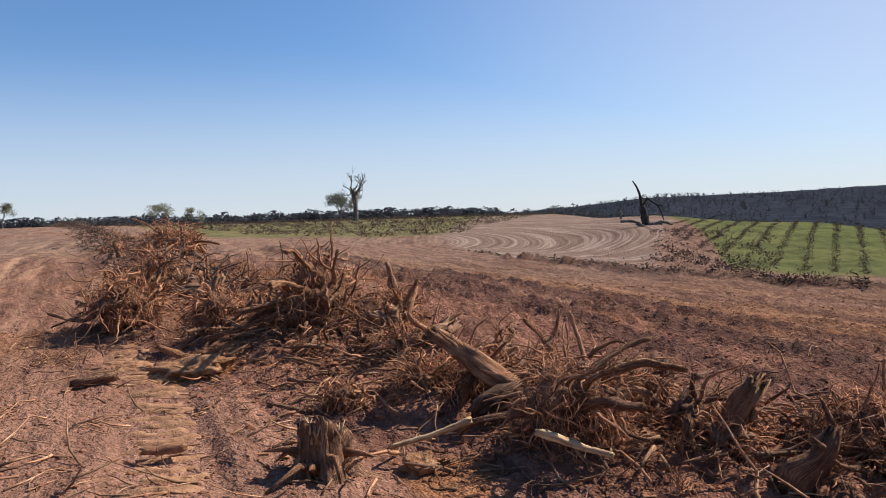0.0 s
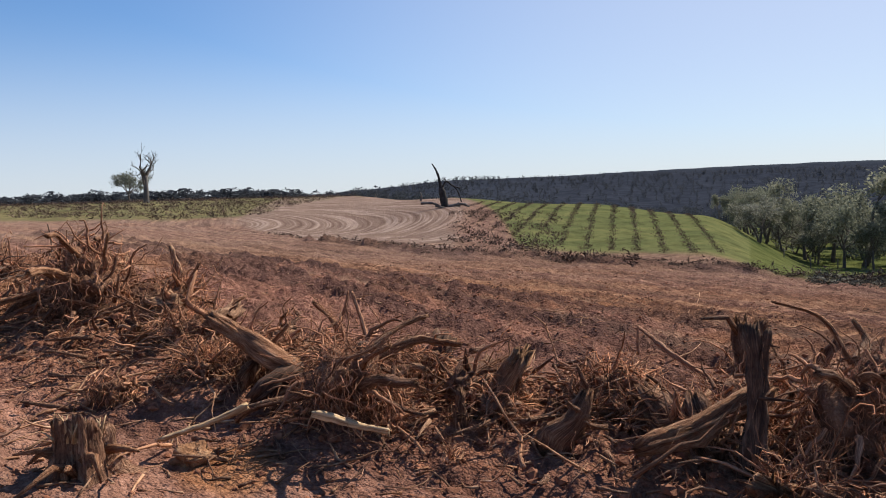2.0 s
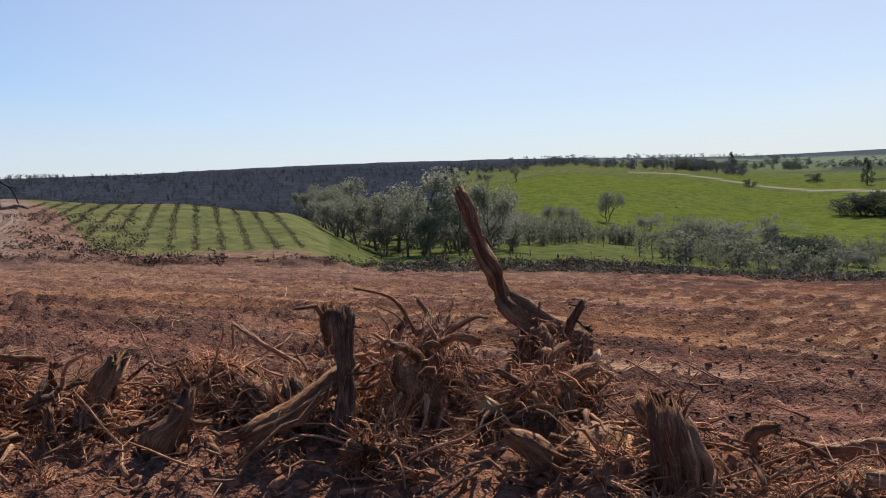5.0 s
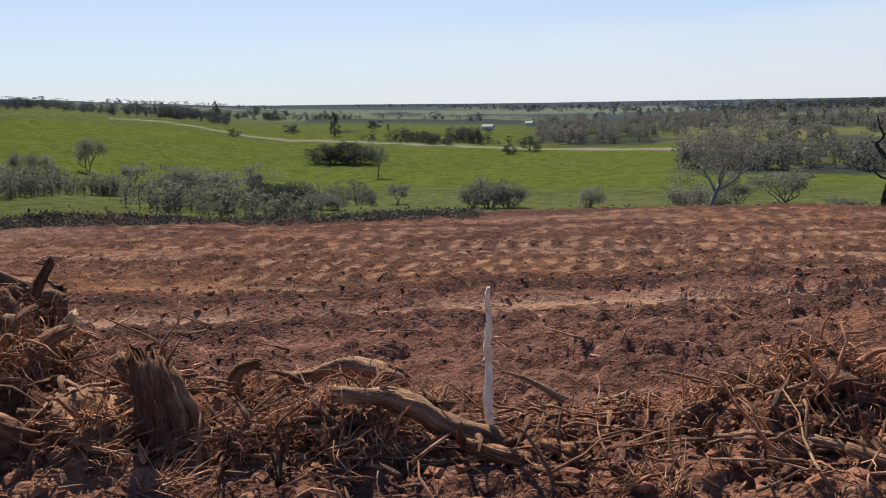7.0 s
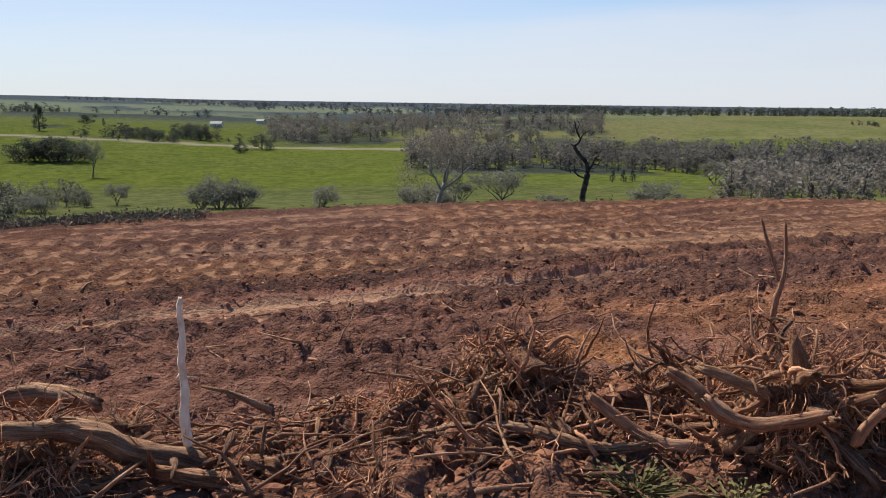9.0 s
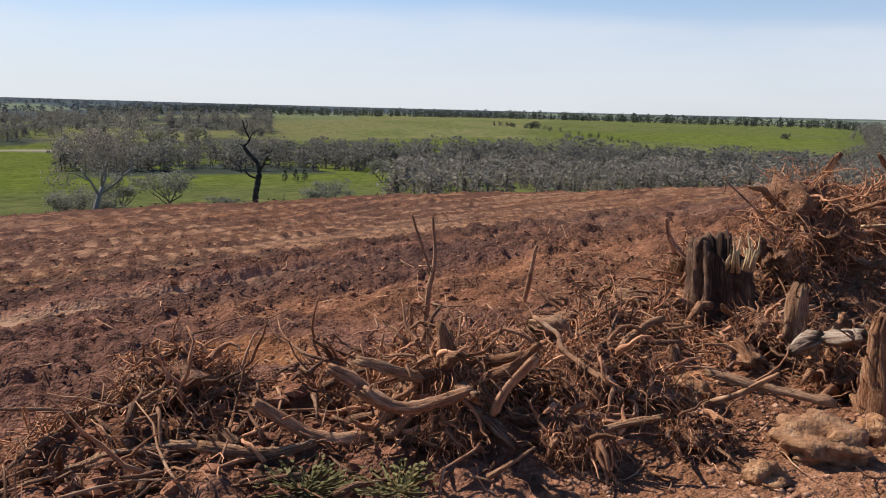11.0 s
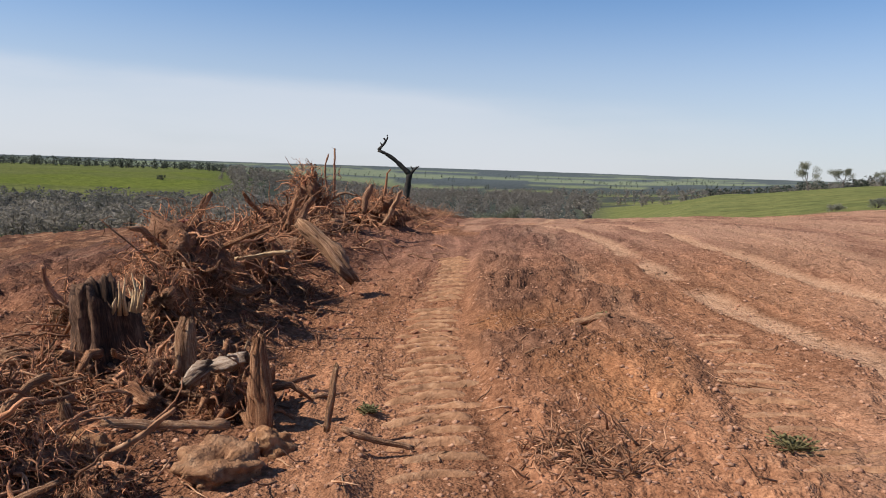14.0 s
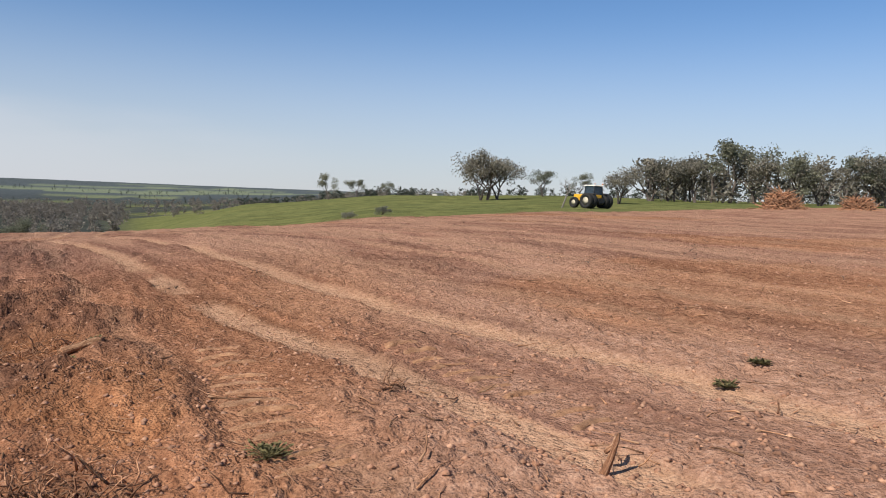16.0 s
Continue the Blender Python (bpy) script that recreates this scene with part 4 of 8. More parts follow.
def wood(pts, r0, r1, sides=11, knobbly=0.22, seed=0, ragged=True):
    """A knotted, uneven length of wood with torn ends and a few snapped-off shoots."""
    g = np.random.default_rng(seed + int(1000 * abs(pts[0][0])) + int(777 * abs(pts[-1][1])))
    rm = (r0 + r1) / 2
    line = curve_through(pts, max(rm * 1.1, 0.03))
    n = len(line)
    s = np.linspace(0, 1, n)
    wander = np.cumsum(g.normal(0, rm * 0.10, (n, 3)), 0)
    line = line + wander - wander[0] * (1 - s)[:, None] - wander[-1] * s[:, None]
    rad = (r0 + (r1 - r0) * s)[:, None] * np.ones(sides)[None]
    th = np.linspace(0, 2 * np.pi, sides, endpoint=False)[None]
    ph = g.uniform(0, 6.28, 4)
    rad = rad * (1 + knobbly * (0.5 * np.sin(2 * th + ph[0] + 3 * s[:, None]) + 0.45 * np.sin(3 * th + ph[1] - 5 * s[:, None]) + 0.35 * np.sin(9 * s[:, None] + ph[2])) + g.normal(0, knobbly * 0.32, (n, sides)))
    fibre = g.uniform(0, 1, sides)[None] + np.cumsum(g.normal(0, 0.10, (n, sides)), 0) * np.linspace(1, 0.6, n)[:, None]
    fibre = np.clip(fibre + g.normal(0, 0.12, (n, sides)), 0, 1)
    rad = rad * (1 + 0.42 * (fibre - 0.5))      # long torn ridges
    for _ in range(max(1, int(n / 7))):       # knots
        k = g.integers(0, n)
        j = g.integers(0, sides)
        bumpy = np.exp(-((np.arange(n)[:, None] - k) ** 2) / 2.5) * (np.cos((th - th[0, j])) > 0.3)
        rad = rad * (1 + 0.35 * bumpy)
    so = Soup()
    if ragged:
        rad[0] *= g.uniform(0.45, 1.0, sides)
        rad[-1] *= g.uniform(0.3, 1.0, sides)
    so.tube(line, rad, sides, True, fibre)
    if ragged and rm > 0.012:       # splintered ends: the rim runs out in uneven teeth round a sunken heart
        v = so.v[-1]
        for ring, way, heart in ((0, line[0] - line[1], n * sides), (n - 1, line[-1] - line[-2], n * sides + 1)):
            way = way / (np.linalg.norm(way) + 1e-9)
            teeth = g.uniform(0, 1, sides) ** 2.2 * rm * g.uniform(0.3, 1.1)
            v[ring * sides:(ring + 1) * sides] += way * teeth[:, None]
            v[heart] -= way * rm * 0.7
    for _ in range(int(g.integers(1, 3)) + n // 18):     # snapped shoots
        k = int(g.integers(1, n - 1))
        d = g.normal(0, 1, 3)
        d /= np.linalg.norm(d)
        ln = rm * g.uniform(1.6, 4.2)
        pp = [line[k], line[k] + d * ln * 0.5 + g.normal(0, ln * 0.1, 3), line[k] + d * ln + g.normal(0, ln * 0.2, 3)]
        so.tube(pp, [rm * 0.36, rm * 0.24, rm * 0.12], 5)
    if rm > 0.018:
        for _ in range(8 + n // 2):      # torn shreds of bark and fibre
            k, j = int(g.integers(1, n - 1)), g.normal(0, 1, 3)
            t = line[k] - line[k - 1]
            t /= np.linalg.norm(t) + 1e-9
            j -= t * j.dot(t)
            j /= np.linalg.norm(j) + 1e-9
            p0 = line[k] + j * rm * 0.5
            d = t * g.choice((-1, 1)) + j * g.uniform(0.1, 0.9)
            ln = min(rm * g.uniform(1.0, 4.0), 0.22)
            p1 = p0 + d * ln * 0.5 + g.normal(0, ln * 0.12, 3)
            p2 = p1 + (d + g.normal(0, 0.4, 3)) * ln * 0.5 - np.array([0, 0, ln * 0.15])
            w = min(rm * g.uniform(0.04, 0.13), 0.009)
            SHREDS.tube([p0, p1, p2], [w, w * 0.8, w * 0.3], 3, False, np.full((3, 3), g.uniform(0.35, 1.0)))
    return so


def bark(mat, r0, r1):
    """Thick roots wear rough bark, thin ones are smooth."""
    return BARKROOT if mat is ROOT and max(r0, r1) > 0.03 else mat


def log(label, pts, r0, r1, mat):
    return thing("log", wood(pts, r0, r1, 24, 0.2), bark(mat, r0, r1), label, "log")


def branch(label, pts, r0, r1, mat):
    return thing("branch", wood(pts, r0, r1, 13, 0.16), bark(mat, r0, r1), label, "branch")


def stub(label, pts, r0, r1, mat):
    return thing("root_stub", wood(pts, r0, r1, 22, 0.24), bark(mat, r0, r1), label, "stump")


def rock_mesh(rx, ry, rz, seed, rough=0.42, level=4):
    bm = bmesh.new()
    bmesh.ops.create_icosphere(bm, subdivisions=level, radius=1)
    o = Vector((seed * 7.1, seed * 3.3, seed * 1.7))
    for v in bm.verts:
        k = 1 + rough * (noise.noise(v.co * 1.3 + o) * 1.4 + noise.noise(v.co * 3.1 + o) * 0.7 + noise.noise(v.co * 7.0 + o) * 0.35 + noise.noise(v.co * 17.0 + o) * 0.3)
        v.co = Vector((v.co.x * rx * k, v.co.y * ry * k, v.co.z * rz * k))
    for f in bm.faces:
        f.smooth = True
    me = bpy.data.meshes.new("lump")
    bm.to_mesh(me)
    bm.free()
    return me


def stump(label, x, y, r, h, mat, splinters=6, lean=(0.0, 0.0), seed=1, sink=0.08):
    """A torn hollow stump: ridged wall with a ragged rim, flaring into root ends, pale splinters on the rim."""
    g = np.random.default_rng(seed)
    z0 = ground_z(x, y) - sink
    sides, levels = 60, 14
    th = np.linspace(0, 2 * np.pi, sides, endpoint=False)
    ridge = 1 + 0.13 * np.sin(5 * th + g.uniform(0, 6)) + 0.1 * np.sin(9 * th + g.uniform(0, 6)) + g.normal(0, 0.06, sides)
    top = h * (0.76 + 0.15 * np.sin(th + g.uniform(0, 6)) + 0.08 * np.sin(2 * th + g.uniform(0, 6)) + 0.05 * np.sin(5 * th + g.uniform(0, 6)) + 0.05 * np.abs(g.normal(0, 1, sides)))
    rings = []
    for k in range(levels):
        u = k / (levels - 1)
        flare = 1 + 0.75 * (1 - u) ** 4 * (1 + 0.6 * np.sin(5 * th + 1.0))
        rr = r * ridge * flare * (1 - 0.10 * u) * (1 + g.normal(0, 0.035, sides))
        rings.append(np.stack([x + np.cos(th) * rr + lean[0] * u * h, y + np.sin(th) * rr + lean[1] * u * h, z0 + top * u], -1))
    for u, s in ((0.97, 0.72), (0.7, 0.6), (0.4, 0.4)):
        rr = r * ridge * s
        rings.append(np.stack([x + np.cos(th) * rr + lean[0] * u * h, y + np.sin(th) * rr + lean[1] * u * h, z0 + top * u], -1))
    so = Soup()
    v = np.array(rings)
    m = len(v)
    i, j = np.meshgrid(np.arange(m - 1), np.arange(sides), indexing="ij")
    k = (j + 1) % sides
    f = np.stack([i * sides + j, i * sides + k, (i + 1) * sides + k, (i + 1) * sides + j], -1).reshape(-1, 4)
    verts = np.concatenate([v.reshape(-1, 3), [v[-1].mean(0)]])
    c = len(verts) - 1
    jj = np.arange(sides)
    cap = np.stack([(m - 1) * sides + jj, (m - 1) * sides + (jj + 1) % sides, np.full(sides, c), np.full(sides, c)], -1)
    fibre = np.clip(g.uniform(0, 1, sides)[None] + np.cumsum(g.normal(0, 0.1, (m, sides)), 0), 0, 1)
    # inner wall and floor get a darker colour, standing in for shade down the hollow
    fibre[levels:] = 0.1
    turn = np.stack([np.cos(th) * r, np.sin(th) * r], -1)
    coord = np.concatenate([np.broadcast_to(turn, (m, sides, 2)), v[:, :, 2:] * 0.1], -1).reshape(-1, 3)
    so.add(verts, np.concatenate([f, cap]), np.append(fibre.ravel(), 0.0), np.concatenate([coord, coord[-1:]]))
    ends = []
    for _ in range(9):       # torn root ends
        a = g.uniform(0, 6.28)
        d = np.array([math.cos(a), math.sin(a), g.uniform(-0.25, 0.35)])
        p0 = np.array([x + math.cos(a) * r * 0.9, y + math.sin(a) * r * 0.9, z0 + h * g.uniform(0.1, 0.5)])
        ln = r * g.uniform(0.8, 2.0)
        end = Soup()
        end.tube([p0, p0 + d * ln * 0.5 + g.normal(0, 0.03, 3), p0 + d * ln + np.array([0, 0, -0.3 * ln]) + g.normal(0, 0.05, 3)], [r * 0.2, r * 0.13, r * 0.04], 7)
        ends.append(end)
    ob = thing("stump", so, mat, label, "stump")
    for end in ends:
        part("root_end", end, BARKROOT, ob)
    a0 = g.uniform(0, 6.28)
    for k in range(splinters * 2):
        a = a0 + g.normal(0, 0.7)
        sp = Soup()
        b0 = np.array([x + math.cos(a) * r * 0.85 + lean[0] * h * 0.7, y + math.sin(a) * r * 0.85 + lean[1] * h * 0.7, z0 + h * 0.66])
        tip = b0 + np.array([g.normal(0, 0.03), g.normal(0, 0.03), h * g.uniform(0.12, 0.36) + 0.03])
        sp.tube([b0, (b0 + tip) / 2 + g.normal(0, 0.012, 3), tip], [r * 0.07, r * 0.05, r * 0.012], 5)
        part("splinter", sp, SPLINTER, ob, "pale broken splinter of wood")
    return ob


def clay_lump(label, x, y, rx, ry, rz, mat, seed, turn=0, lift=0.3):
    ob = thing("clay_lump", rock_mesh(rx, ry, rz, seed), mat, label, "clod")
    ob.matrix_basis = pose(x, y, ground_z(x, y) + rz * lift, 8, -6, turn)
    return ob


# ---- the stump row ----
# bare wood lying in and beside the row: path, thickness at both ends
branch("upright broken stick with a forked tip in the stump row", [(-0.75, 12.64, 0.13), (-0.83, 12.64, 0.59), (-0.95, 12.63, 1.10)], 0.068, 0.039, LOG)
branch("bare forked stick in the stump row", [(-0.84, 12.64, 0.50), (-0.92, 12.63, 0.74), (-0.89, 12.63, 0.97)], 0.039, 0.019, LOG)
log("thick leaning log with torn bark across the roots", [(-0.14, 6.53, 0.74), (0.20, 6.23, 0.53), (0.50, 6.01, 0.36)], 0.058, 0.08, BARKROOT)
log("dark charred end of a leaning log", [(0.50, 6.01, 0.36), (0.35, 5.92, 0.27), (0.17, 5.83, 0.18)], 0.093, 0.060, DARKLOG)
branch("pale bare stick lying on the roots", [(-0.44, 5.25, 0.14), (-0.16, 5.26, 0.20), (0.12, 5.27, 0.30)], 0.016, 0.024, SPLINTER)
branch("pale bare stick lying on the roots", [(0.52, 4.83, 0.31), (0.73, 4.80, 0.23), (0.98, 4.76, 0.16)], 0.026, 0.019, SPLINTER)
stub("dark cut stub leaning out of the soil", [(1.74, 6.80, -0.11), (1.81, 6.79, 0.10), (1.89, 6.77, 0.32)], 0.108, 0.113, DARKLOG)
branch("thin brown stick pointing out of the roots", [(2.03, 5.79, 0.05), (2.14, 5.54, -0.00), (2.31, 5.47, -0.12)], 0.023, 0.023, LOG)
stub("broken tapering root stump, dark brown", [(1.96, 4.62, -0.07), (2.12, 4.54, 0.12), (2.18, 4.51, 0.22), (2.23, 4.49, 0.34)], 0.115, 0.035, STUMPWOOD)
stub("short upright root stub", [(1.55, 5.06, -0.07), (1.53, 5.06, 0.10), (1.54, 5.06, 0.29)], 0.041, 0.028, STUMPWOOD)
stub("short upright root stub", [(2.12, 4.94, -0.11), (2.14, 4.93, 0.04), (2.16, 4.92, 0.18)], 0.037, 0.029, STUMPWOOD)
branch("bare forked root above the roots", [(1.26, 9.14, -0.02), (1.11, 9.16, 0.25), (0.91, 9.18, 0.49)], 0.057, 0.028, ROOT)
branch("bare forked root above the roots", [(1.17, 9.15, 0.18), (1.28, 9.14, 0.38), (1.32, 9.13, 0.59)], 0.028, 0.014, ROOT)
branch("curved grey root over the root ball", [(-1.83, 10.06, 1.01), (-1.48, 10.12, 0.82), (-1.12, 10.16, 0.63)], 0.078, 0.047, LOG)
branch("curved grey root over the root ball", [(-2.22, 9.98, 0.58), (-1.79, 10.07, 0.47), (-1.34, 10.14, 0.37)], 0.071, 0.047, LOG)
stub("stub end standing up in the far part of the row", [(-3.68, 12.45, 0.39), (-3.69, 12.44, 0.71), (-3.63, 12.46, 1.02)], 0.090, 0.080, LOG)
stub("stub end standing up in the far part of the row", [(-11.79, 33.95, 0.61), (-11.69, 33.98, 1.22), (-11.64, 34.00, 1.72)], 0.138, 0.110, LOG)
branch("brown branch lying on the tilled soil", [(-3.60, 7.35, 0.30), (-3.44, 7.43, 0.35), (-3.26, 7.51, 0.36)], 0.044, 0.056, STUMPWOOD)
branch("long root lying on the soil", [(-3.33, 8.80, 0.44), (-3.09, 8.88, 0.29), (-2.85, 8.96, 0.21), (-2.76, 8.99, 0.06)], 0.029, 0.043, ROOT)
branch("cut branch lying on the soil", [(-2.11, 5.19, 0.21), (-1.98, 5.24, 0.20), (-1.84, 5.29, 0.20)], 0.030, 0.030, ROOT)
stub("twin-topped dark upright stump", [(3.78, 4.98, -0.28), (3.77, 4.99, 0.14), (3.73, 5.02, 0.57)], 0.113, 0.066, STUMPWOOD)
stub("twin-topped dark upright stump", [(3.80, 4.97, 0.10), (3.84, 4.94, 0.35), (3.85, 4.93, 0.60)], 0.066, 0.047, STUMPWOOD)
log("pale debarked log half sunk in the roots", [(3.01, 5.23, -0.26), (3.33, 5.04, -0.15), (3.68, 4.80, -0.00)], 0.082, 0.109, LOG)
branch("thin bent twig over the soil", [(4.12, 7.34, -0.13), (4.12, 7.34, 0.02), (4.13, 7.34, 0.18)], 0.018, 0.012, ROOT)
branch("thin bent twig over the soil", [(4.13, 7.34, 0.16), (4.33, 6.87, -0.11), (4.55, 6.37, -0.33)], 0.018, 0.030, ROOT)
stub("broken root stub in the row", [(3.03, 5.45, -0.23), (3.03, 5.46, -0.07), (3.10, 5.42, 0.05)], 0.047, 0.033, STUMPWOOD)
stub("broken root stub in the row", [(2.29, 5.05, -0.18), (2.36, 5.02, -0.02), (2.41, 5.00, 0.19)], 0.092, 0.033, STUMPWOOD)
log("tall leaning dead trunk rising from its root ball", [(4.49, 4.19, 1.50), (4.56, 4.12, 1.20), (4.64, 4.03, 0.91), (4.73, 3.93, 0.56)], 0.038, 0.066, STUMPWOOD)
log("thick trunk base joined to torn roots", [(4.72, 3.94, 0.58), (4.86, 3.77, 0.41), (5.00, 3.59, 0.27), (5.11, 3.44, 0.21)], 0.085, 0.125, STUMPWOOD)
branch("dark charred stick leaning on the root ball", [(4.73, 3.61, -0.06), (4.84, 3.47, 0.27), (4.94, 3.33, 0.59)], 0.038, 0.029, DARKLOG)
branch("pale splintered fork of root", [(4.78, 3.55, -0.14), (4.91, 3.38, 0.02), (5.01, 3.24, 0.17)], 0.038, 0.034, SPLINTER)
log("thick brown root curving over the heap", [(3.93, 3.31, -0.02), (4.11, 3.10, 0.09), (4.22, 2.95, 0.17), (4.32, 2.81, 0.08)], 0.089, 0.072, ROOT)
stub("sawn pale log end in the heap", [(3.66, 3.22, 0.12), (3.74, 3.13, 0.01)], 0.050, 0.050, SPLINTER)
branch("thick root with broken end", [(3.30, 2.72, 0.09), (3.42, 2.58, -0.04), (3.50, 2.48, -0.21)], 0.054, 0.067, ROOT)
branch("curved root arching from the heap", [(3.54, 3.28, -0.09), (3.62, 3.19, -0.04), (3.76, 3.03, -0.05)], 0.034, 0.023, ROOT)
stub("broad dark hollow stump with pale rim", [(3.69, 1.85, -0.29), (3.67, 1.88, 0.01), (3.65, 1.91, 0.33)], 0.110, 0.084, STUMPWOOD)
branch("pale debarked root beside the dark stump", [(3.77, 1.94, 0.30), (3.74, 1.79, 0.10), (3.78, 1.71, -0.09), (3.82, 1.62, -0.29)], 0.039, 0.049, LOG)
branch("bare branch reaching sideways", [(3.83, 2.75, -0.19), (3.95, 2.58, -0.05), (4.15, 2.27, -0.01)], 0.022, 0.018, TWIG)
stub("stubby hooked root end", [(4.27, 1.75, -0.31), (4.27, 1.74, -0.06), (4.29, 1.69, 0.06), (4.33, 1.59, 0.08)], 0.057, 0.039, ROOT)
log("thick arching root over the row", [(5.08, 1.84, -0.36), (5.10, 1.51, -0.26), (5.08, 1.23, -0.17), (5.13, 1.01, -0.23), (5.17, 0.85, -0.32)], 0.040, 0.061, LOG)
log("barkless log with knotted end", [(4.40, 1.12, -0.12), (4.47, 0.84, -0.18), (4.51, 0.64, -0.22), (4.54, 0.45, -0.29)], 0.056, 0.077, LOG)
stub("broken root prong pointing up", [(5.35, 6.30, -0.32), (5.45, 6.21, -0.12), (5.56, 6.12, 0.11)], 0.058, 0.045, STUMPWOOD)
stub("broken root prong pointing up", [(5.18, 5.34, -0.19), (5.25, 5.28, -0.02), (5.35, 5.18, 0.13)], 0.058, 0.035, ROOT)
stub("torn root prong beside the tall trunk", [(4.57, 3.87, -0.12), (4.65, 3.77, 0.10), (4.69, 3.72, 0.33)], 0.075, 0.047, STUMPWOOD)
branch("bleached white stick standing upright in the soil", [(4.03, 0.15, -0.14), (4.03, 0.154, 0.05), (4.03, 0.147, 0.2), (4.03, 0.156, 0.33), (4.03, 0.15, 0.46), (4.03, 0.158, 0.55), (4.03, 0.15, 0.64)], 0.021, 0.015, STAKE)
branch("bare stick lying along the row", [(4.85, -0.09, -0.45), (4.85, -0.40, -0.33), (4.84, -0.65, -0.22)], 0.022, 0.022, LOG)
branch("long root lying along the row", [(4.47, 0.19, -0.29), (4.49, -0.12, -0.32), (4.47, -0.61, -0.26)], 0.024, 0.030, ROOT)
branch("pale stick lying along the row", [(4.14, -0.02, -0.28), (4.14, -0.25, -0.26), (4.14, -0.45, -0.23)], 0.019, 0.019, SPLINTER)
log("long barkless pole lying along the row", [(4.35, -0.89, -0.29), (4.27, -1.27, -0.25), (4.15, -1.67, -0.19)], 0.023, 0.033, LOG)
branch("bare branch leaning towards the path", [(4.06, -1.02, -0.14), (3.84, -1.11, -0.22), (3.61, -1.21, -0.27)], 0.018, 0.024, TWIG)
branch("dark stick leaning in the brush", [(4.53, -1.23, 0.03), (4.49, -1.43, -0.11), (4.43, -1.62, -0.28)], 0.028, 0.031, DARKLOG)
branch("hooked root standing in the brush", [(4.45, -1.15, -0.29), (4.45, -1.15, -0.06), (4.42, -1.30, 0.00)], 0.031, 0.027, ROOT)
branch("hooked root standing in the brush", [(4.76, -1.50, -0.18), (4.74, -1.58, -0.03), (4.71, -1.70, 0.01), (4.66, -1.83, -0.19)], 0.030, 0.022, ROOT)
branch("bare branch in the brush", [(4.93, -1.89, -0.39), (4.90, -2.00, -0.29), (4.83, -2.17, -0.17)], 0.020, 0.024, ROOT)
log("thick log lying across the roots", [(3.76, 0.94, 0.12), (3.86, 0.57, 0.04), (3.90, 0.34, -0.08), (3.93, 0.06, -0.21)], 0.041, 0.059, LOG)
log("thick root lying across the roots", [(3.67, 0.23, -0.08), (3.69, -0.03, -0.16), (3.70, -0.28, -0.23)], 0.036, 0.031, ROOT)
branch("tall thin bare sapling standing in the row", [(5.13, -3.77, -0.22), (5.11, -3.79, 0.15), (5.09, -3.82, 0.49), (5.10, -3.80, 0.77)], 0.027, 0.010, ROOT)
branch("tall thin bare sapling standing in the row", [(5.11, -3.79, 0.35), (5.15, -3.73, 0.57), (5.19, -3.66, 0.80)], 0.011, 0.007, ROOT)
branch("thin crooked pale twig standing up", [(5.79, -5.35, -0.24), (5.76, -5.39, 0.07), (5.73, -5.42, 0.32)], 0.020, 0.014, TWIG)
branch("leaning dark stick over the row", [(7.46, -12.40, -0.08), (7.16, -12.58, 0.46), (6.87, -12.74, 1.05)], 0.096, 0.053, ROOT)
log("long grey log lying beside the brush", [(4.06, -0.86, -0.18), (4.01, -1.23, -0.13), (3.92, -1.62, -0.12)], 0.027, 0.033, LOG)
log("long grey log lying beside the brush", [(3.77, -1.57, -0.05), (3.68, -1.82, -0.12), (3.57, -2.10, -0.07)], 0.031, 0.023, LOG)
branch("dark straight stick in the brush", [(4.65, -1.32, -0.04), (4.51, -1.51, -0.17), (4.37, -1.67, -0.28)], 0.026, 0.026, DARKLOG)
branch("crooked pale root over the heap", [(3.61, -3.55, 0.38), (3.44, -3.59, 0.31), (3.33, -3.56, 0.23), (3.00, -3.61, 0.13)], 0.013, 0.019, TWIG)
log("thick reddish root in the heap", [(3.28, -2.20, 0.28), (3.20, -2.34, 0.19), (3.10, -2.50, 0.22), (3.00, -2.64, 0.29)], 0.029, 0.02, ROOT)
log("thick reddish root in the heap", [(3.39, -2.08, 0.38), (3.33, -2.20, 0.29), (3.24, -2.36, 0.17)], 0.029, 0.024, ROOT)
branch("broken root prong in the heap", [(3.46, -2.78, 0.24), (3.45, -2.80, 0.36), (3.47, -2.77, 0.48)], 0.042, 0.030, ROOT)
branch("bare root prong in the heap", [(3.05, -2.81, 0.11), (3.01, -2.86, 0.24), (2.92, -2.97, 0.42)], 0.020, 0.022, ROOT)
branch("reddish root arching over the heap", [(3.64, -2.68, 0.15), (3.52, -2.85, 0.29), (3.41, -3.00, 0.25), (3.22, -3.24, 0.32)], 0.037, 0.022, ROOT)
branch("root running through the brush", [(3.78, -1.86, 0.12), (3.71, -2.04, -0.03), (3.65, -2.17, -0.10), (3.54, -2.38, -0.09)], 0.029, 0.029, ROOT)
log("flat weathered slab of wood leaning on the heap", [(4.44, -10.84, 0.76), (3.93, -10.72, 0.37), (3.57, -10.63, 0.03)], 0.095, 0.085, LOG)
branch("short stick standing against the clay lump", [(1.78, -4.99, 0.37), (1.80, -4.99, 0.19), (1.83, -4.98, -0.04)], 0.021, 0.021, LOG)
branch("bare branch lying on the tyre print", [(1.65, -4.75, 0.06), (1.44, -4.81, -0.01), (1.24, -4.86, -0.05)], 0.020, 0.013, LOG)
stub("short root stub in the roots", [(3.19, -4.45, -0.09), (3.22, -4.42, 0.04), (3.25, -4.40, 0.16)], 0.033, 0.037, LOG)
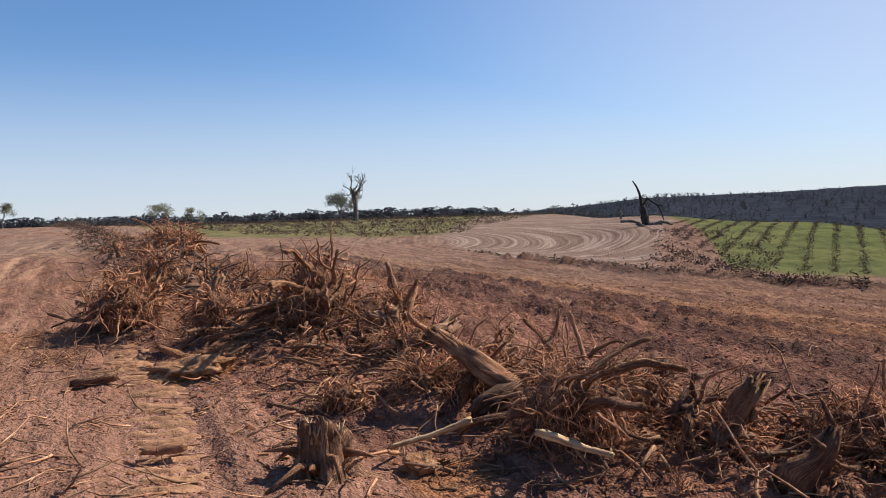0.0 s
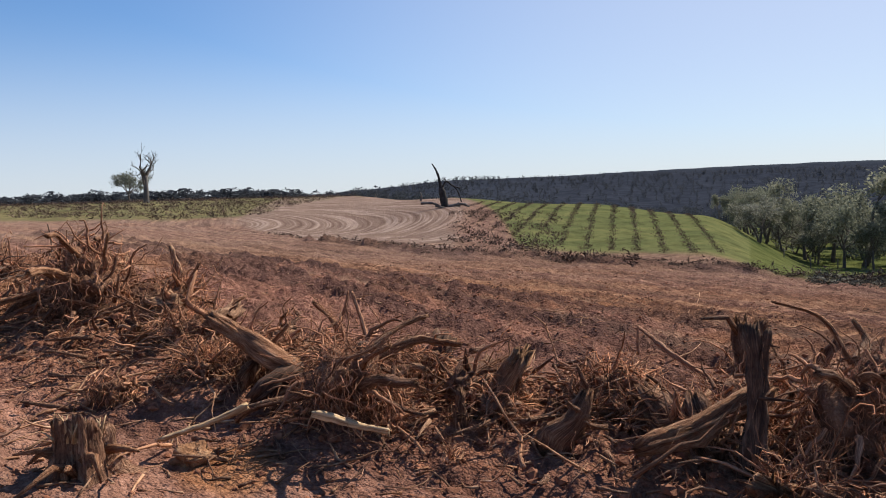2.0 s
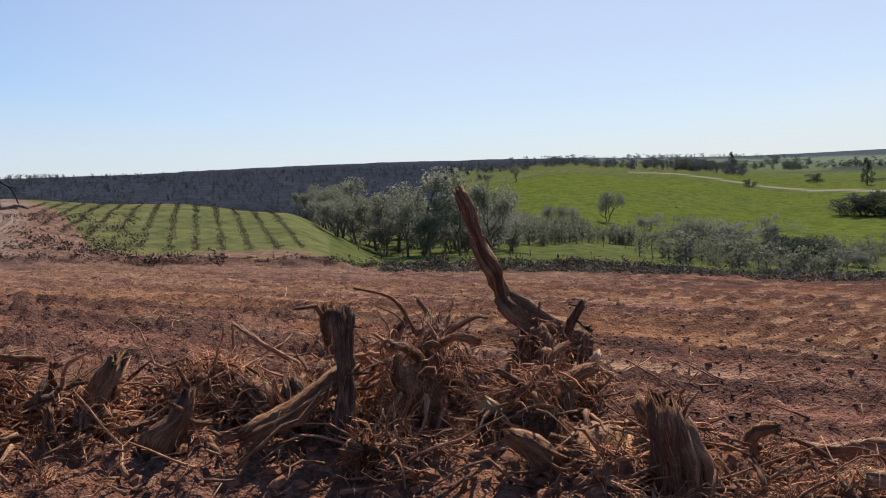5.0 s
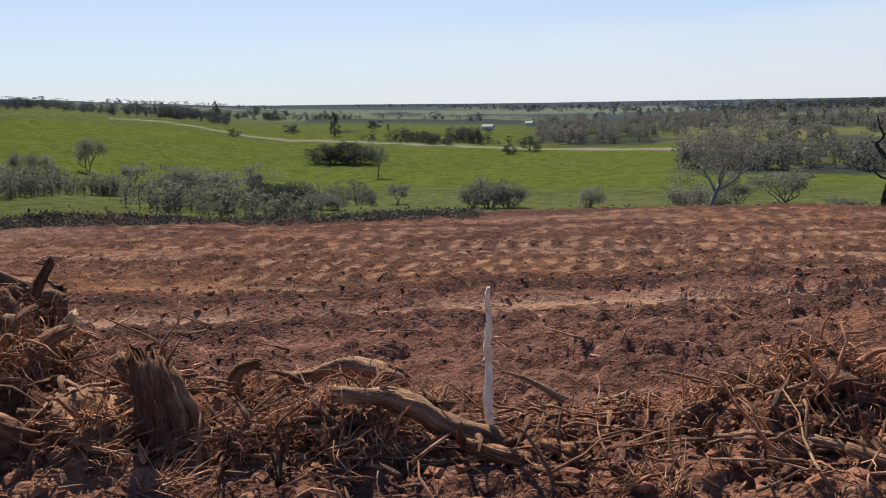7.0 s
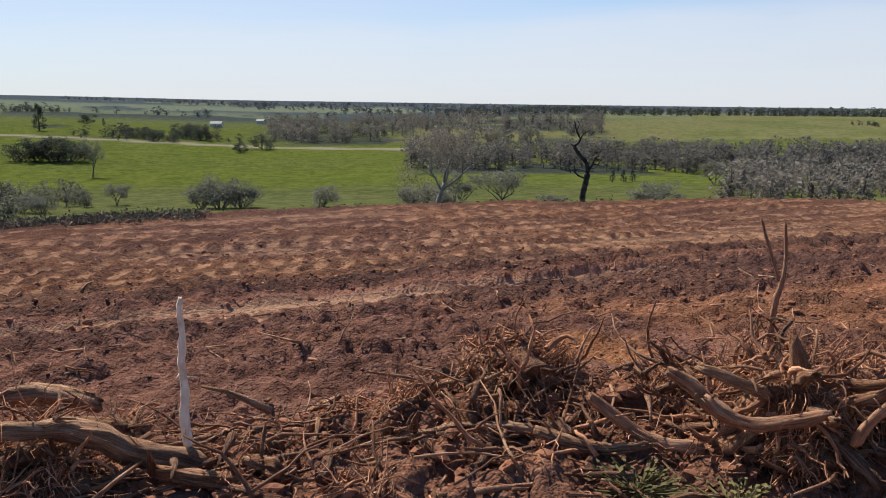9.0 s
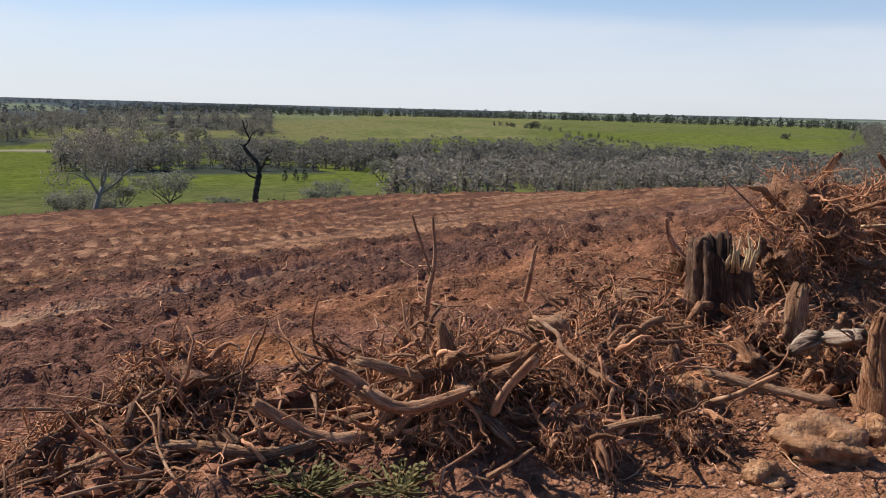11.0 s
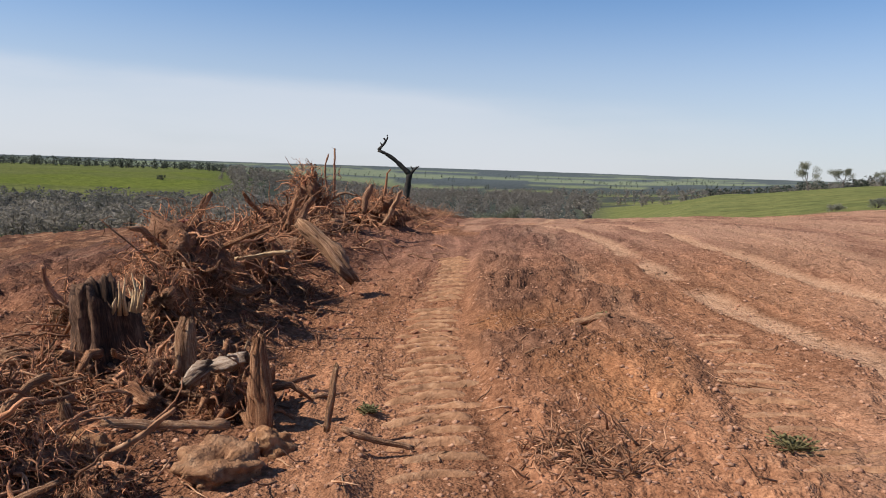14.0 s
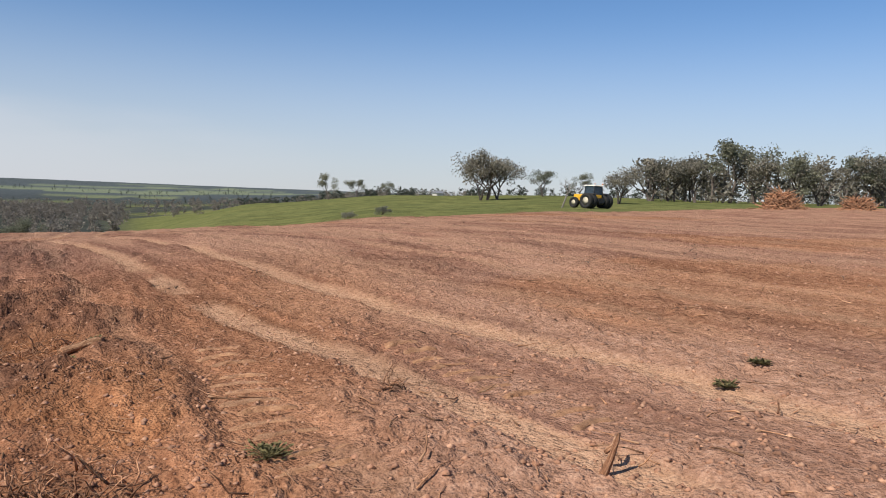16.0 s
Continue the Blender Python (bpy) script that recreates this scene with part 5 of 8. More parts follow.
branch("dry stick across the roots", [(2.94, -4.31, -0.11), (2.78, -4.42, -0.00), (2.60, -4.53, 0.15)], 0.018, 0.014, TWIG)
stub("pale broken stub beside the hollow stump", [(3.11, -5.50, 0.00), (3.10, -5.50, 0.22), (3.09, -5.51, 0.46)], 0.061, 0.057, LOG)
branch("long root lying on the soil", [(2.95, -4.35, 0.09), (2.66, -4.55, 0.04), (2.35, -4.72, 0.02)], 0.028, 0.025, LOG)
branch("twig on the crest of the far heap", [(6.87, -18.43, 0.81), (6.96, -18.40, 1.48), (6.89, -18.43, 1.86)], 0.029, 0.018, ROOT)
branch("twig on the crest of the far heap", [(6.75, -18.48, 0.81), (6.74, -18.48, 1.49), (6.75, -18.48, 2.00)], 0.029, 0.018, ROOT)
branch("dead branch standing in the far heap", [(5.89, -18.25, 0.47), (5.86, -18.25, 0.86), (5.73, -18.30, 1.16)], 0.071, 0.057, STUMPWOOD)
branch("pale branch in the far heap", [(5.80, -19.63, 0.13), (5.57, -19.70, 0.57), (5.40, -19.75, 0.99)], 0.061, 0.046, LOG)
branch("pale branch on the heap", [(4.51, -9.00, 0.44), (4.23, -9.14, 0.49), (3.91, -9.28, 0.54)], 0.022, 0.022, SPLINTER)
branch("broken branch standing in the heap", [(4.37, -10.21, 0.76), (4.34, -10.23, 0.88), (4.27, -10.26, 1.14)], 0.040, 0.024, ROOT)
branch("broken branch standing in the heap", [(4.93, -11.97, 0.67), (4.82, -12.02, 0.94), (4.73, -12.05, 1.08)], 0.057, 0.047, STUMPWOOD)
branch("curved bare branch on the heap", [(5.39, -9.96, 0.31), (5.19, -10.07, 0.55), (4.90, -10.21, 0.76)], 0.041, 0.025, LOG)
branch("bare stick lying on the tilled soil", [(0.49, -8.42, 0.06), (0.31, -8.42, 0.13), (0.12, -8.42, 0.19)], 0.036, 0.030, LOG)
branch("bent root on the tilled soil", [(-2.46, -4.05, 0.33), (-2.49, -4.03, 0.37), (-2.56, -4.10, 0.40)], 0.015, 0.009, ROOT)
branch("bent root on the tilled soil", [(-2.40, -3.99, 0.21), (-2.44, -3.96, 0.34), (-2.46, -3.94, 0.46)], 0.022, 0.012, ROOT)
log("pale weathered chunk of wood in the broken stump", [(2.85, -5.35, 0.16), (2.7, -5.3, 0.22), (2.5, -5.25, 0.3)], 0.05, 0.042, BLEACHED)
log("pale weathered chunk of wood in the broken stump", [(2.98, -5.3, 0.06), (2.9, -5.28, 0.13), (2.8, -5.27, 0.2)], 0.055, 0.05, BLEACHED)
stub("torn brown side of the broken stump", [(2.36, -5.2, -0.2), (2.38, -5.22, 0.1), (2.42, -5.25, 0.42)], 0.075, 0.05, BARKROOT)
log("pale debarked log leaning on the dark upright stump", [(2.30, 3.99, 0.10), (2.73, 3.96, 0.20), (3.17, 3.95, 0.38)], 0.05, 0.065, BARKROOT)
stub("tall dark upright stump rising from the root plate", [(2.85, 3.76, -0.22), (2.96, 3.80, 0.21), (3.04, 3.93, 0.76)], 0.06, 0.042, DARKLOG)
branch("thin dark prong beside the upright stump", [(3.01, 3.83, 0.45), (3.08, 3.83, 0.76)], 0.03, 0.02, DARKLOG)
log("thick brown root arching to a pale splintered tip", [(3.69, 3.06, 0.04), (3.94, 2.91, 0.16), (4.20, 2.72, 0.31)], 0.055, 0.04, BARKROOT)
stump("short dark broken stump with pale splinters on its rim", -0.85, 5.02, 0.17, 0.46, STUMPWOOD, 9, seed=3)
stump("tall dark hollow stump with a torn rim", 3.95, -5.95, 0.27, 0.88, DARKLOG, 6, (0.05, 0.1), seed=5)
stump("broken stump with pale weathered wood showing", 2.75, -5.6, 0.2, 0.55, BARKROOT, 5, (-0.1, 0.0), seed=8)
stump("dark stump lying among torn roots", 4.85, 3.5, 0.17, 0.6, STUMPWOOD, 0, (0.1, -0.1), seed=12)
stump("dark stump under the fallen log", 0.95, 5.75, 0.2, 0.5, DARKLOG, 0, (0.1, 0.1), seed=14)
stump("grey weathered stump in the row", -1.6, 10.3, 0.25, 0.95, STUMPWOOD, 0, (0.1, -0.1), seed=16)
stump("short brown stump at the foot of the heap", 6.1, -11.0, 0.22, 0.8, STUMPWOOD, 3, (-0.1, 0.1), seed=19)
clay_lump("orange clay lump with cut edges beside the roots", 2.15, -4.85, 0.16, 0.12, 0.11, EARTH, 3, 30)
clay_lump("flat brown clay slab beside the roots", 2.2, -4.4, 0.27, 0.2, 0.14, CLAYSLAB, 5, 60)
clay_lump("small round pale clod on the soil", 2.2, -3.85, 0.09, 0.08, 0.07, CLAYSLAB, 7, 0)
clay_lump("orange clay clod under the roots", 3.1, -4.4, 0.16, 0.14, 0.1, EARTH, 9, 20)
clay_lump("orange clay crumbling below the trunk base", 3.75, 2.3, 0.3, 0.25, 0.12, EARTH, 12, 20)
clay_lump("orange clay bank at the foot of the row", -2.9, 8.4, 0.5, 0.3, 0.12, EARTH, 14, -30)
clay_lump("pale clod lying in the row", -0.25, 5.15, 0.12, 0.1, 0.08, EARTH, 16, 10)

# earth-packed root balls within the heaps
for k, (hx, hy, hr, hh) in enumerate(HEAPS):
    ob = thing("root_ball", rock_mesh(hr * 0.34, hr * 0.32, hh * 0.3, 20 + k, 0.7, 4), EARTHROOT, "earth-packed ball of torn tree roots in the row", "root ball", "root balls of the row")
    ob.matrix_basis = pose(hx, hy, ground_z(hx, hy) + hh * 0.22, 0, 0, 40 * k)


def strand(p, d, ln, r, g, segs=5, bend=0.35, sag=0.0):
    """A crooked root: its points and radii."""
    pts, q = [np.array(p)], np.array(p, float)
    d = np.array(d, float)
    for _ in range(segs):
        d = d + g.normal(0, bend, 3)
        d[2] -= sag
        d /= np.linalg.norm(d)
        q = q + d * ln / segs
        pts.append(q)
    return np.array(pts), r * np.linspace(1, 0.3, segs + 1)


def row_spot(g, lmin, lmax, spread=0.75):
    """A random spot in the row between two lengths along it, with its height over the bare ground."""
    L = g.uniform(lmin, lmax)
    k = int(np.argmin(np.abs(ROW_L - L)))
    off = g.normal(0, 0.5) * spread * ROW_W[k]
    nx, ny = -ROW_T[k, 1], ROW_T[k, 0]
    x, y = ROW_XY[k, 0] + nx * off + ROW_T[k, 0] * g.uniform(-0.4, 0.4), ROW_XY[k, 1] + ny * off + ROW_T[k, 1] * g.uniform(-0.4, 0.4)
    return x, y, ROW_H[k] * max(0, 1 - (off / ROW_W[k]) ** 2)


def row_length(y):
    return float(ROW_L[int(np.argmin(np.abs(ROW_XY[:, 1] - y)))])


def scatter_row(name, count, ln, rad, mat, label, seed, y0, y1, segs=5, sides=5, lift=0.5, bend=0.35, spread=0.85, steep=0.2, single="", group=""):
    g = np.random.default_rng(seed)
    so = Soup()
    made = 0
    l0, l1 = sorted((row_length(y0), row_length(y1)))
    for _ in range(count):
        x, y, h = row_spot(g, l0, l1, spread)
        a = g.uniform(0, 6.28)
        d = np.array([math.cos(a), math.sin(a), g.normal(0.08, steep)])
        z = ground_z(x, y) + h * g.uniform(0, lift) + 0.02
        u = g.uniform(0, 1) ** 1.6
        p, r = strand((x, y, z), d, ln[0] + (ln[1] - ln[0]) * u, rad[0] + (rad[1] - rad[0]) * u * g.uniform(0.5, 1), g, segs, bend, 0.06)
        low = ground_z(p[-1][0], p[-1][1])
        if p[-1][2] < low:
            p[:, 2] += np.linspace(0, low - p[-1][2] + 0.02, len(p))
        if single and made < 150:
            one = Soup()
            one.tube(p, r, sides + 2)
            thing(single, one, mat, label, single.split("_")[-1], group)
            made += 1
        else:
            so.tube(p, r, sides, sides > 3)
    if not so.v:
        return None
    return thing(name, so, mat, label, "roots", kind="stuff")


scatter_row("root_debris", 520, (0.15, 0.8), (0.004, 0.02), ROOT, "tangle of torn reddish-brown roots heaped in a row", 1, 16, -13, 5, 4, 0.6, 0.34)
scatter_row("root_debris", 700, (0.12, 0.5), (0.005, 0.02), DARKROOT, "tangle of dark torn roots heaped in a row", 12, 16, -13, 5, 5, 0.5, 0.34)
scatter_row("wood_chunks", 620, (0.12, 0.45), (0.012, 0.034), STUMPWOOD, "short broken chunk of dark root wood in the row", 8, 10, -10, 3, 7, 0.6, 0.12, 0.9, 0.4, "wood_chunk", "chunks in the row")
scatter_row("wood_chunks", 200, (0.1, 0.4), (0.01, 0.026), LOG, "short broken chunk of pale root wood in the row", 9, 10, -10, 3, 7, 0.8, 0.12, 1.0, 0.4, "wood_chunk", "chunks in the row")
scatter_row("root_debris", 1000, (0.3, 1.2), (0.006, 0.028), ROOT, "torn roots heaped in the far part of the row", 2, -12, -48, 5, 5, 0.9)
scatter_row("root_debris", 900, (0.3, 1.2), (0.008, 0.03), BRUSH, "torn roots heaped in the far part of the row", 3, 12, 62, 5, 5, 0.9)
scatter_row("dry_sticks", 150, (0.2, 0.8), (0.004, 0.013), TWIG, "dry pale stick lying in the stump row", 4, 10, -10, 4, 5, 0.7, 0.16, 1.1, 0.35, "stick", "sticks in the row")
scatter_row("fine_root_litter", 5500, (0.04, 0.2), (0.0014, 0.004), MATROOT, "fine broken roots littering the stump row", 5, 13, -11, 4, 3, 0.6, 0.7, 1.0)
scatter_row("bark_litter", 3200, (0.04, 0.15), (0.004, 0.014), BARKROOT, "broken bark and chips littering the stump row", 6, 13, -12, 2, 4, 0.3, 0.2, 1.15, 0.15)
scatter_row("brush_tangle", 1500, (0.6, 2.2), (0.012, 0.04), BRUSH, "dark tangled brush in the far end of the row", 7, 55, 190, 4, 4, 1.0)


def heap_roots(seed):
    """Roots springing from every root ball and hanging down its sides."""
    g = np.random.default_rng(seed)
    thick, fine = Soup(), Soup()
    for hx, hy, hr, hh in HEAPS:
        far = math.hypot(hx, hy) > 15
        for k in range(int(14 + 55 * hr)):
            a, e = g.uniform(0, 6.28), g.uniform(-0.2, 1.35)
            d = np.array([math.cos(a) * math.cos(e), math.sin(a) * math.cos(e), math.sin(e)])
            p = np.array([hx, hy, ground_z(hx, hy) + hh * 0.15]) + d * np.array([hr * 0.5, hr * 0.5, hh * 0.55]) * g.uniform(0.7, 1.0)
            dd = d + g.normal(0, 0.6, 3)
            q, r = strand(p, dd / np.linalg.norm(dd), g.uniform(0.15, 0.6) * (0.6 + hr * 0.5), (0.004 + 0.02 * g.uniform(0, 1) ** 2.5) * (0.5 + 0.5 * hr) * (1.8 if far else 1), g, 5, 0.5, 0.2)
            thick.tube(q, r, 5, False)
        for k in range(0 if math.hypot(hx, hy) > 24 else int(60 + 220 * hr)):
            a, e = g.uniform(0, 6.28), g.uniform(-0.2, 1.4)
            d = np.array([math.cos(a) * math.cos(e), math.sin(a) * math.cos(e), math.sin(e)])
            p = np.array([hx, hy, ground_z(hx, hy) + hh * 0.15]) + d * np.array([hr * 0.55, hr * 0.52, hh * 0.58]) * g.uniform(0.85, 1.05)
            dd = d * 0.5 + g.normal(0, 0.7, 3) + np.array([0, 0, -0.3])
            q, r = strand(p, dd / np.linalg.norm(dd), g.uniform(0.1, 0.42), g.uniform(0.0018, 0.0055) * (2 if far else 1), g, 4, 0.75, 0.3)
            fine.tube(q, r, 3, False)
    thing("heap_roots", thick, DARKROOT, "torn roots springing from the heaped stumps", "roots", kind="stuff")
    thing("hanging_fine_roots", fine, FINE, "hair-like reddish roots hanging from the root balls", "roots", kind="stuff")


heap_roots(31)


def root_stump(x, y, lift, size, seed, label, upright=0.4, arms=9, fine=60):
    """An upturned stump: a ridged butt, thick arms of root broken off short, fine roots hanging from them."""
    g = np.random.default_rng(seed)
    axis = np.array([*g.normal(0, 1, 2), g.normal(0, 0.5) + upright * 2])
    axis /= np.linalg.norm(axis)
    c = np.array([x, y, ground_z(x, y) + lift])
    ob = new("root_stump")
    tagged(ob, label, "stump", "upturned stumps of the row")
    mats = (STUMPWOOD, BARKROOT, LOG)
    side = np.cross(axis, (0.3, 0.5, 0.8))
    side /= np.linalg.norm(side)
    body = wood([c - axis * size * 0.42, c - axis * size * 0.1 + side * size * 0.04, c + axis * size * 0.45], size * 0.17, size * 0.11, 26, 0.55, seed)
    part("butt", body, mats[int(g.integers(0, 3))], ob)
    hair = Soup()
    for k in range(arms):
        a = 6.283 * k / arms + g.normal(0, 0.3)
        out = side * math.cos(a) + np.cross(axis, side) * math.sin(a)
        d = out + axis * g.normal(-0.35, 0.45)
        d /= np.linalg.norm(d)
        p0 = c - axis * size * g.uniform(0.05, 0.4) + out * size * 0.16
        ln = size * (0.3 + 0.75 * g.uniform(0, 1) ** 1.6)
        p1 = p0 + d * ln * 0.45 + g.normal(0, 0.1 * ln, 3)
        p2 = p1 + (d + g.normal(0, 0.55, 3)) * ln * 0.5
        low = ground_z(p2[0], p2[1])
        p2[2] = max(p2[2], low - 0.05)
        r = size * (0.014 + 0.05 * g.uniform(0, 1) ** 2)
        part("root_arm", wood([p0, p1, p2], r, r * g.uniform(0.3, 0.6), 11, 0.24, seed + k), mats[int(g.integers(0, 2))] if g.uniform() < 0.8 else DARKROOT, ob)
        for _ in range(fine // arms):
            u = g.uniform(0.1, 1)
            q = p0 * (1 - u) + p2 * u + g.normal(0, r * 0.6, 3)
            dd = g.normal(0, 0.7, 3) + np.array([0, 0, -0.5])
            s, rr = strand(q, dd / np.linalg.norm(dd), size * g.uniform(0.15, 0.5), g.uniform(0.002, 0.007) * (1 if size < 0.8 else 2), g, 4, 0.75, 0.25)
            hair.tube(s, rr, 3, False)
    if fine:
        tagged(part("root_hair", hair, FINE, ob), "hair-like reddish roots", kind="stuff")
    return ob


def root_mass(label, x, y, wide, high, seed, arms=6, low=0.0, red=0.5, hair=1.0):
    """An upturned root plate: a core of packed earth, matted all over with torn roots that hang and spring from it."""
    g = np.random.default_rng(seed)
    z = ground_z(x, y) - low
    ob = tagged(new("root_plate"), label, "stump", "root plates of the row")
    core = part("earth_core", rock_mesh(wide * 0.24, wide * 0.23, high * 0.3, seed, 0.6, 4), EARTHROOT, ob, "dark packed earth")
    core.matrix_basis = pose(x, y, z + high * 0.36, 0, 0, seed * 31)
    mid = np.array([x, y, z + high * 0.38])
    span = np.array([wide * 0.42, wide * 0.4, high * 0.5])

    def skin():
        a, e = g.uniform(0, 6.283), math.asin(g.uniform(-0.55, 1))
        d = np.array([math.cos(a) * math.cos(e), math.sin(a) * math.cos(e), math.sin(e)])
        return d, mid + d * span * g.uniform(0.72, 1.0)

    def settle(q):
        for p in q:
            p[2] = max(p[2], ground_z(p[0], p[1]) + 0.004)
        return q

    far = math.hypot(x, y) > 8
    roots, mat_hair, pale_hair = Soup(), Soup(), Soup()
    for _ in range(int(95 * wide)):
        d, p = skin()
        dd = d * 0.7 + g.normal(0, 0.6, 3) + np.array([0, 0, -0.15])
        q, r = strand(p, dd / np.linalg.norm(dd), wide * g.uniform(0.12, 0.42), 0.005 + 0.02 * g.uniform(0, 1) ** 2.5, g, 6, 0.36, 0.1)
        roots.tube(settle(q), r, 5, False)
    for k in range(int((520 if far else 900) * wide * hair)):
        d, p = skin()
        p = mid + (p - mid) * g.uniform(0.75, 1.0)
        dd = d * 0.2 + g.normal(0, 0.5, 3) + np.array([0, 0, -0.7])
        q, r = strand(p, dd / np.linalg.norm(dd), min(wide, 0.9) * g.uniform(0.06, 0.28), g.uniform(0.0014, 0.0038) * (2 if far else 1), g, 4, 0.45, 0.22)
        (pale_hair if g.uniform() < (0.3 if y > -2 else 0.4) * red else mat_hair).tube(settle(q), r, 3, False)
    tagged(part("torn_root", roots, DARKROOT, ob), "dark torn roots", kind="stuff")
    tagged(part("root_hair", mat_hair, MATROOT, ob), "dark matted fine roots", kind="stuff")
    if pale_hair.v:
        tagged(part("root_hair", pale_hair, FINE, ob), "reddish fine roots", kind="stuff")
    for k in range(arms):
        d, p = skin()
        dd = d + g.normal(0, 0.35, 3)
        dd[2] = min(dd[2], 0.3)
        dd /= np.linalg.norm(dd)
        ln, r = wide * g.uniform(0.2, 0.5), min(wide, 1.0) * g.uniform(0.016, 0.045)
        bend = p + dd * ln * 0.5 + g.normal(0, ln * 0.1, 3)
        tip = bend + (dd + g.normal(0, 0.45, 3) * (1, 1, 0.6)) * ln * 0.5
        part("root_arm", wood(settle(np.array([p - d * wide * 0.1, bend, tip])), r, r * g.uniform(0.4, 0.8), 14, 0.26, seed + k), (STUMPWOOD, BARKROOT, LOG)[k % 3], ob)
    return ob


PLATE = "upturned root plate of packed earth and matted roots"
# those at (0.25, 6.7), (2.75, -5.5), (3.35, -5.5) are added to darken shaded gaps
for k, (x, y, wide, high, arms, low, red) in enumerate([
        (-1.55, 9.35, 1.35, 1.15, 9, 0.05, 0.3), (-4.4, 10.5, 1.35, 0.85, 6, 0.05, 0.5), (-2.95, 9.9, 0.9, 0.8, 6, 0.05, 0.6), (-0.35, 7.7, 0.9, 0.5, 5, 0.05, 0.5),
        (0.25, 6.7, 0.8, 0.5, 5, 0.05, 0.4), (0.85, 5.35, 1.0, 0.72, 7, 0.05, 0.5), (-0.9, 6.5, 0.55, 0.3, 3, 0.05, 1.5),
        (3.4, 4.45, 0.75, 0.68, 6, 0.1, 0.5), (3.6, 3.75, 0.95, 0.85, 7, 0.1, 0.7), (4.75, 3.55, 0.7, 0.8, 6, 0.05, 0.4), (3.95, 3.0, 0.7, 0.45, 5, 0.05, 1.2),
        (3.85, 0.75, 0.7, 0.34, 5, 0.05, 0.6), (4.55, -1.75, 0.65, 0.42, 5, 0.05, 0.6), (3.55, -2.85, 0.85, 0.55, 8, 0.05, 1.2), (3.3, -3.75, 0.85, 0.6, 6, 0.05, 1.0), (4.1, -4.6, 0.8, 0.5, 5, 0.1, 0.9), (2.95, -3.3, 0.6, 0.36, 4, 0.05, 0.9), (3.35, -2.75, 0.55, 0.34, 4, 0.05, 1.0), (2.7, -3.95, 0.55, 0.28, 4, 0.05, 0.8), (3.75, 1.45, 0.5, 0.28, 4, 0.05, 0.8), (2.75, -5.5, 0.6, 0.42, 4, 0.05, 0.8), (3.35, -5.5, 0.6, 0.36, 3, 0.05, 0.6),
        (4.4, -7.7, 1.3, 0.95, 8, 0.1, 0.8), (4.75, -9.4, 1.5, 1.1, 8, 0.1, 0.6), (6.3, -14.2, 1.5, 0.95, 7, 0.1, 0.7), (7.3, -18.6, 1.5, 1.3, 7, 0.1, 1.3),
        (-7.2, 19.5, 1.5, 0.9, 7, 0.1, 0.3), (-9.4, 26.5, 2.4, 1.3, 9, 0.1, 0.2), (-5.6, 15.2, 1.1, 0.6, 5, 0.1, 0.4)]):
    root_mass(PLATE, x, y, wide, high, 1200 + 17 * k, arms, low, red, 1.0 if wide < 1.2 else 0.8)


g_st = np.random.default_rng(77)
for k in range(54):
    L = row_length(12.5) + (row_length(-11.5) - row_length(12.5)) * (k + g_st.uniform(0, 0.8)) / 54
    i = int(np.argmin(np.abs(ROW_L - L)))
    low = -2.4 < ROW_XY[i, 1] < 1.6
    if low and k % 2:
        continue
    off = g_st.normal(0, 0.38) * ROW_W[i]
    if math.hypot(ROW_XY[i, 0] - ROW_T[i, 1] * off - 4.6, ROW_XY[i, 1] + ROW_T[i, 0] * off - 3.9) < 0.9 or math.hypot(ROW_XY[i, 0] - ROW_T[i, 1] * off - 3.6, ROW_XY[i, 1] + ROW_T[i, 0] * off - 3.8) < 0.6:
        continue
    size = g_st.uniform(0.2, 0.3) if low else g_st.uniform(0.34, 0.66) * (0.8 if ROW_XY[i, 1] < -2 else 1)
    root_stump(ROW_XY[i, 0] - ROW_T[i, 1] * off, ROW_XY[i, 1] + ROW_T[i, 0] * off, size * g_st.uniform(0.1, 0.38), size, 900 + k,
               "torn-up dark tree stump with broken root arms", 0.1 if low else 0.15, 9, 50 if not low else 24)
for k, (x, y, lift, size) in enumerate([(4.3, -7.4, 0.5, 0.6), (4.6, -8.1, 0.45, 0.65), (4.0, -6.6, 0.35, 0.5), (4.7, -9.6, 0.5, 0.7), (-1.9, 10.6, 0.4, 0.75), (-4.2, 11.0, 0.35, 0.7), (-0.6, 9.2, 0.3, 0.6)]):
    root_stump(x, y, lift, size, 1040 + k, "torn-up stump on top of a root heap", 0.1, 11, 70)
for k in range(26):
    L = row_length(14) + (row_length(62) - row_length(14)) * (k / 26) ** 1.3
    i = int(np.argmin(np.abs(ROW_L - L)))
    off = g_st.normal(0, 0.3) * ROW_W[i]
    root_stump(ROW_XY[i, 0] - ROW_T[i, 1] * off, ROW_XY[i, 1] + ROW_T[i, 0] * off, 0.2, g_st.uniform(0.5, 0.95), 960 + k, "large torn-up stump in the far part of the row", 0.2, 12, 90)
for k in range(16):
    L = row_length(-12.5) + (row_length(-36) - row_length(-12.5)) * (k / 16) ** 1.2
    i = int(np.argmin(np.abs(ROW_L - L)))
    off = g_st.normal(0, 0.3) * ROW_W[i]
    root_stump(ROW_XY[i, 0] - ROW_T[i, 1] * off, ROW_XY[i, 1] + ROW_T[i, 0] * off, 0.2, g_st.uniform(0.5, 0.9), 990 + k, "large torn-up stump in the far part of the row", 0.2, 12, 90)


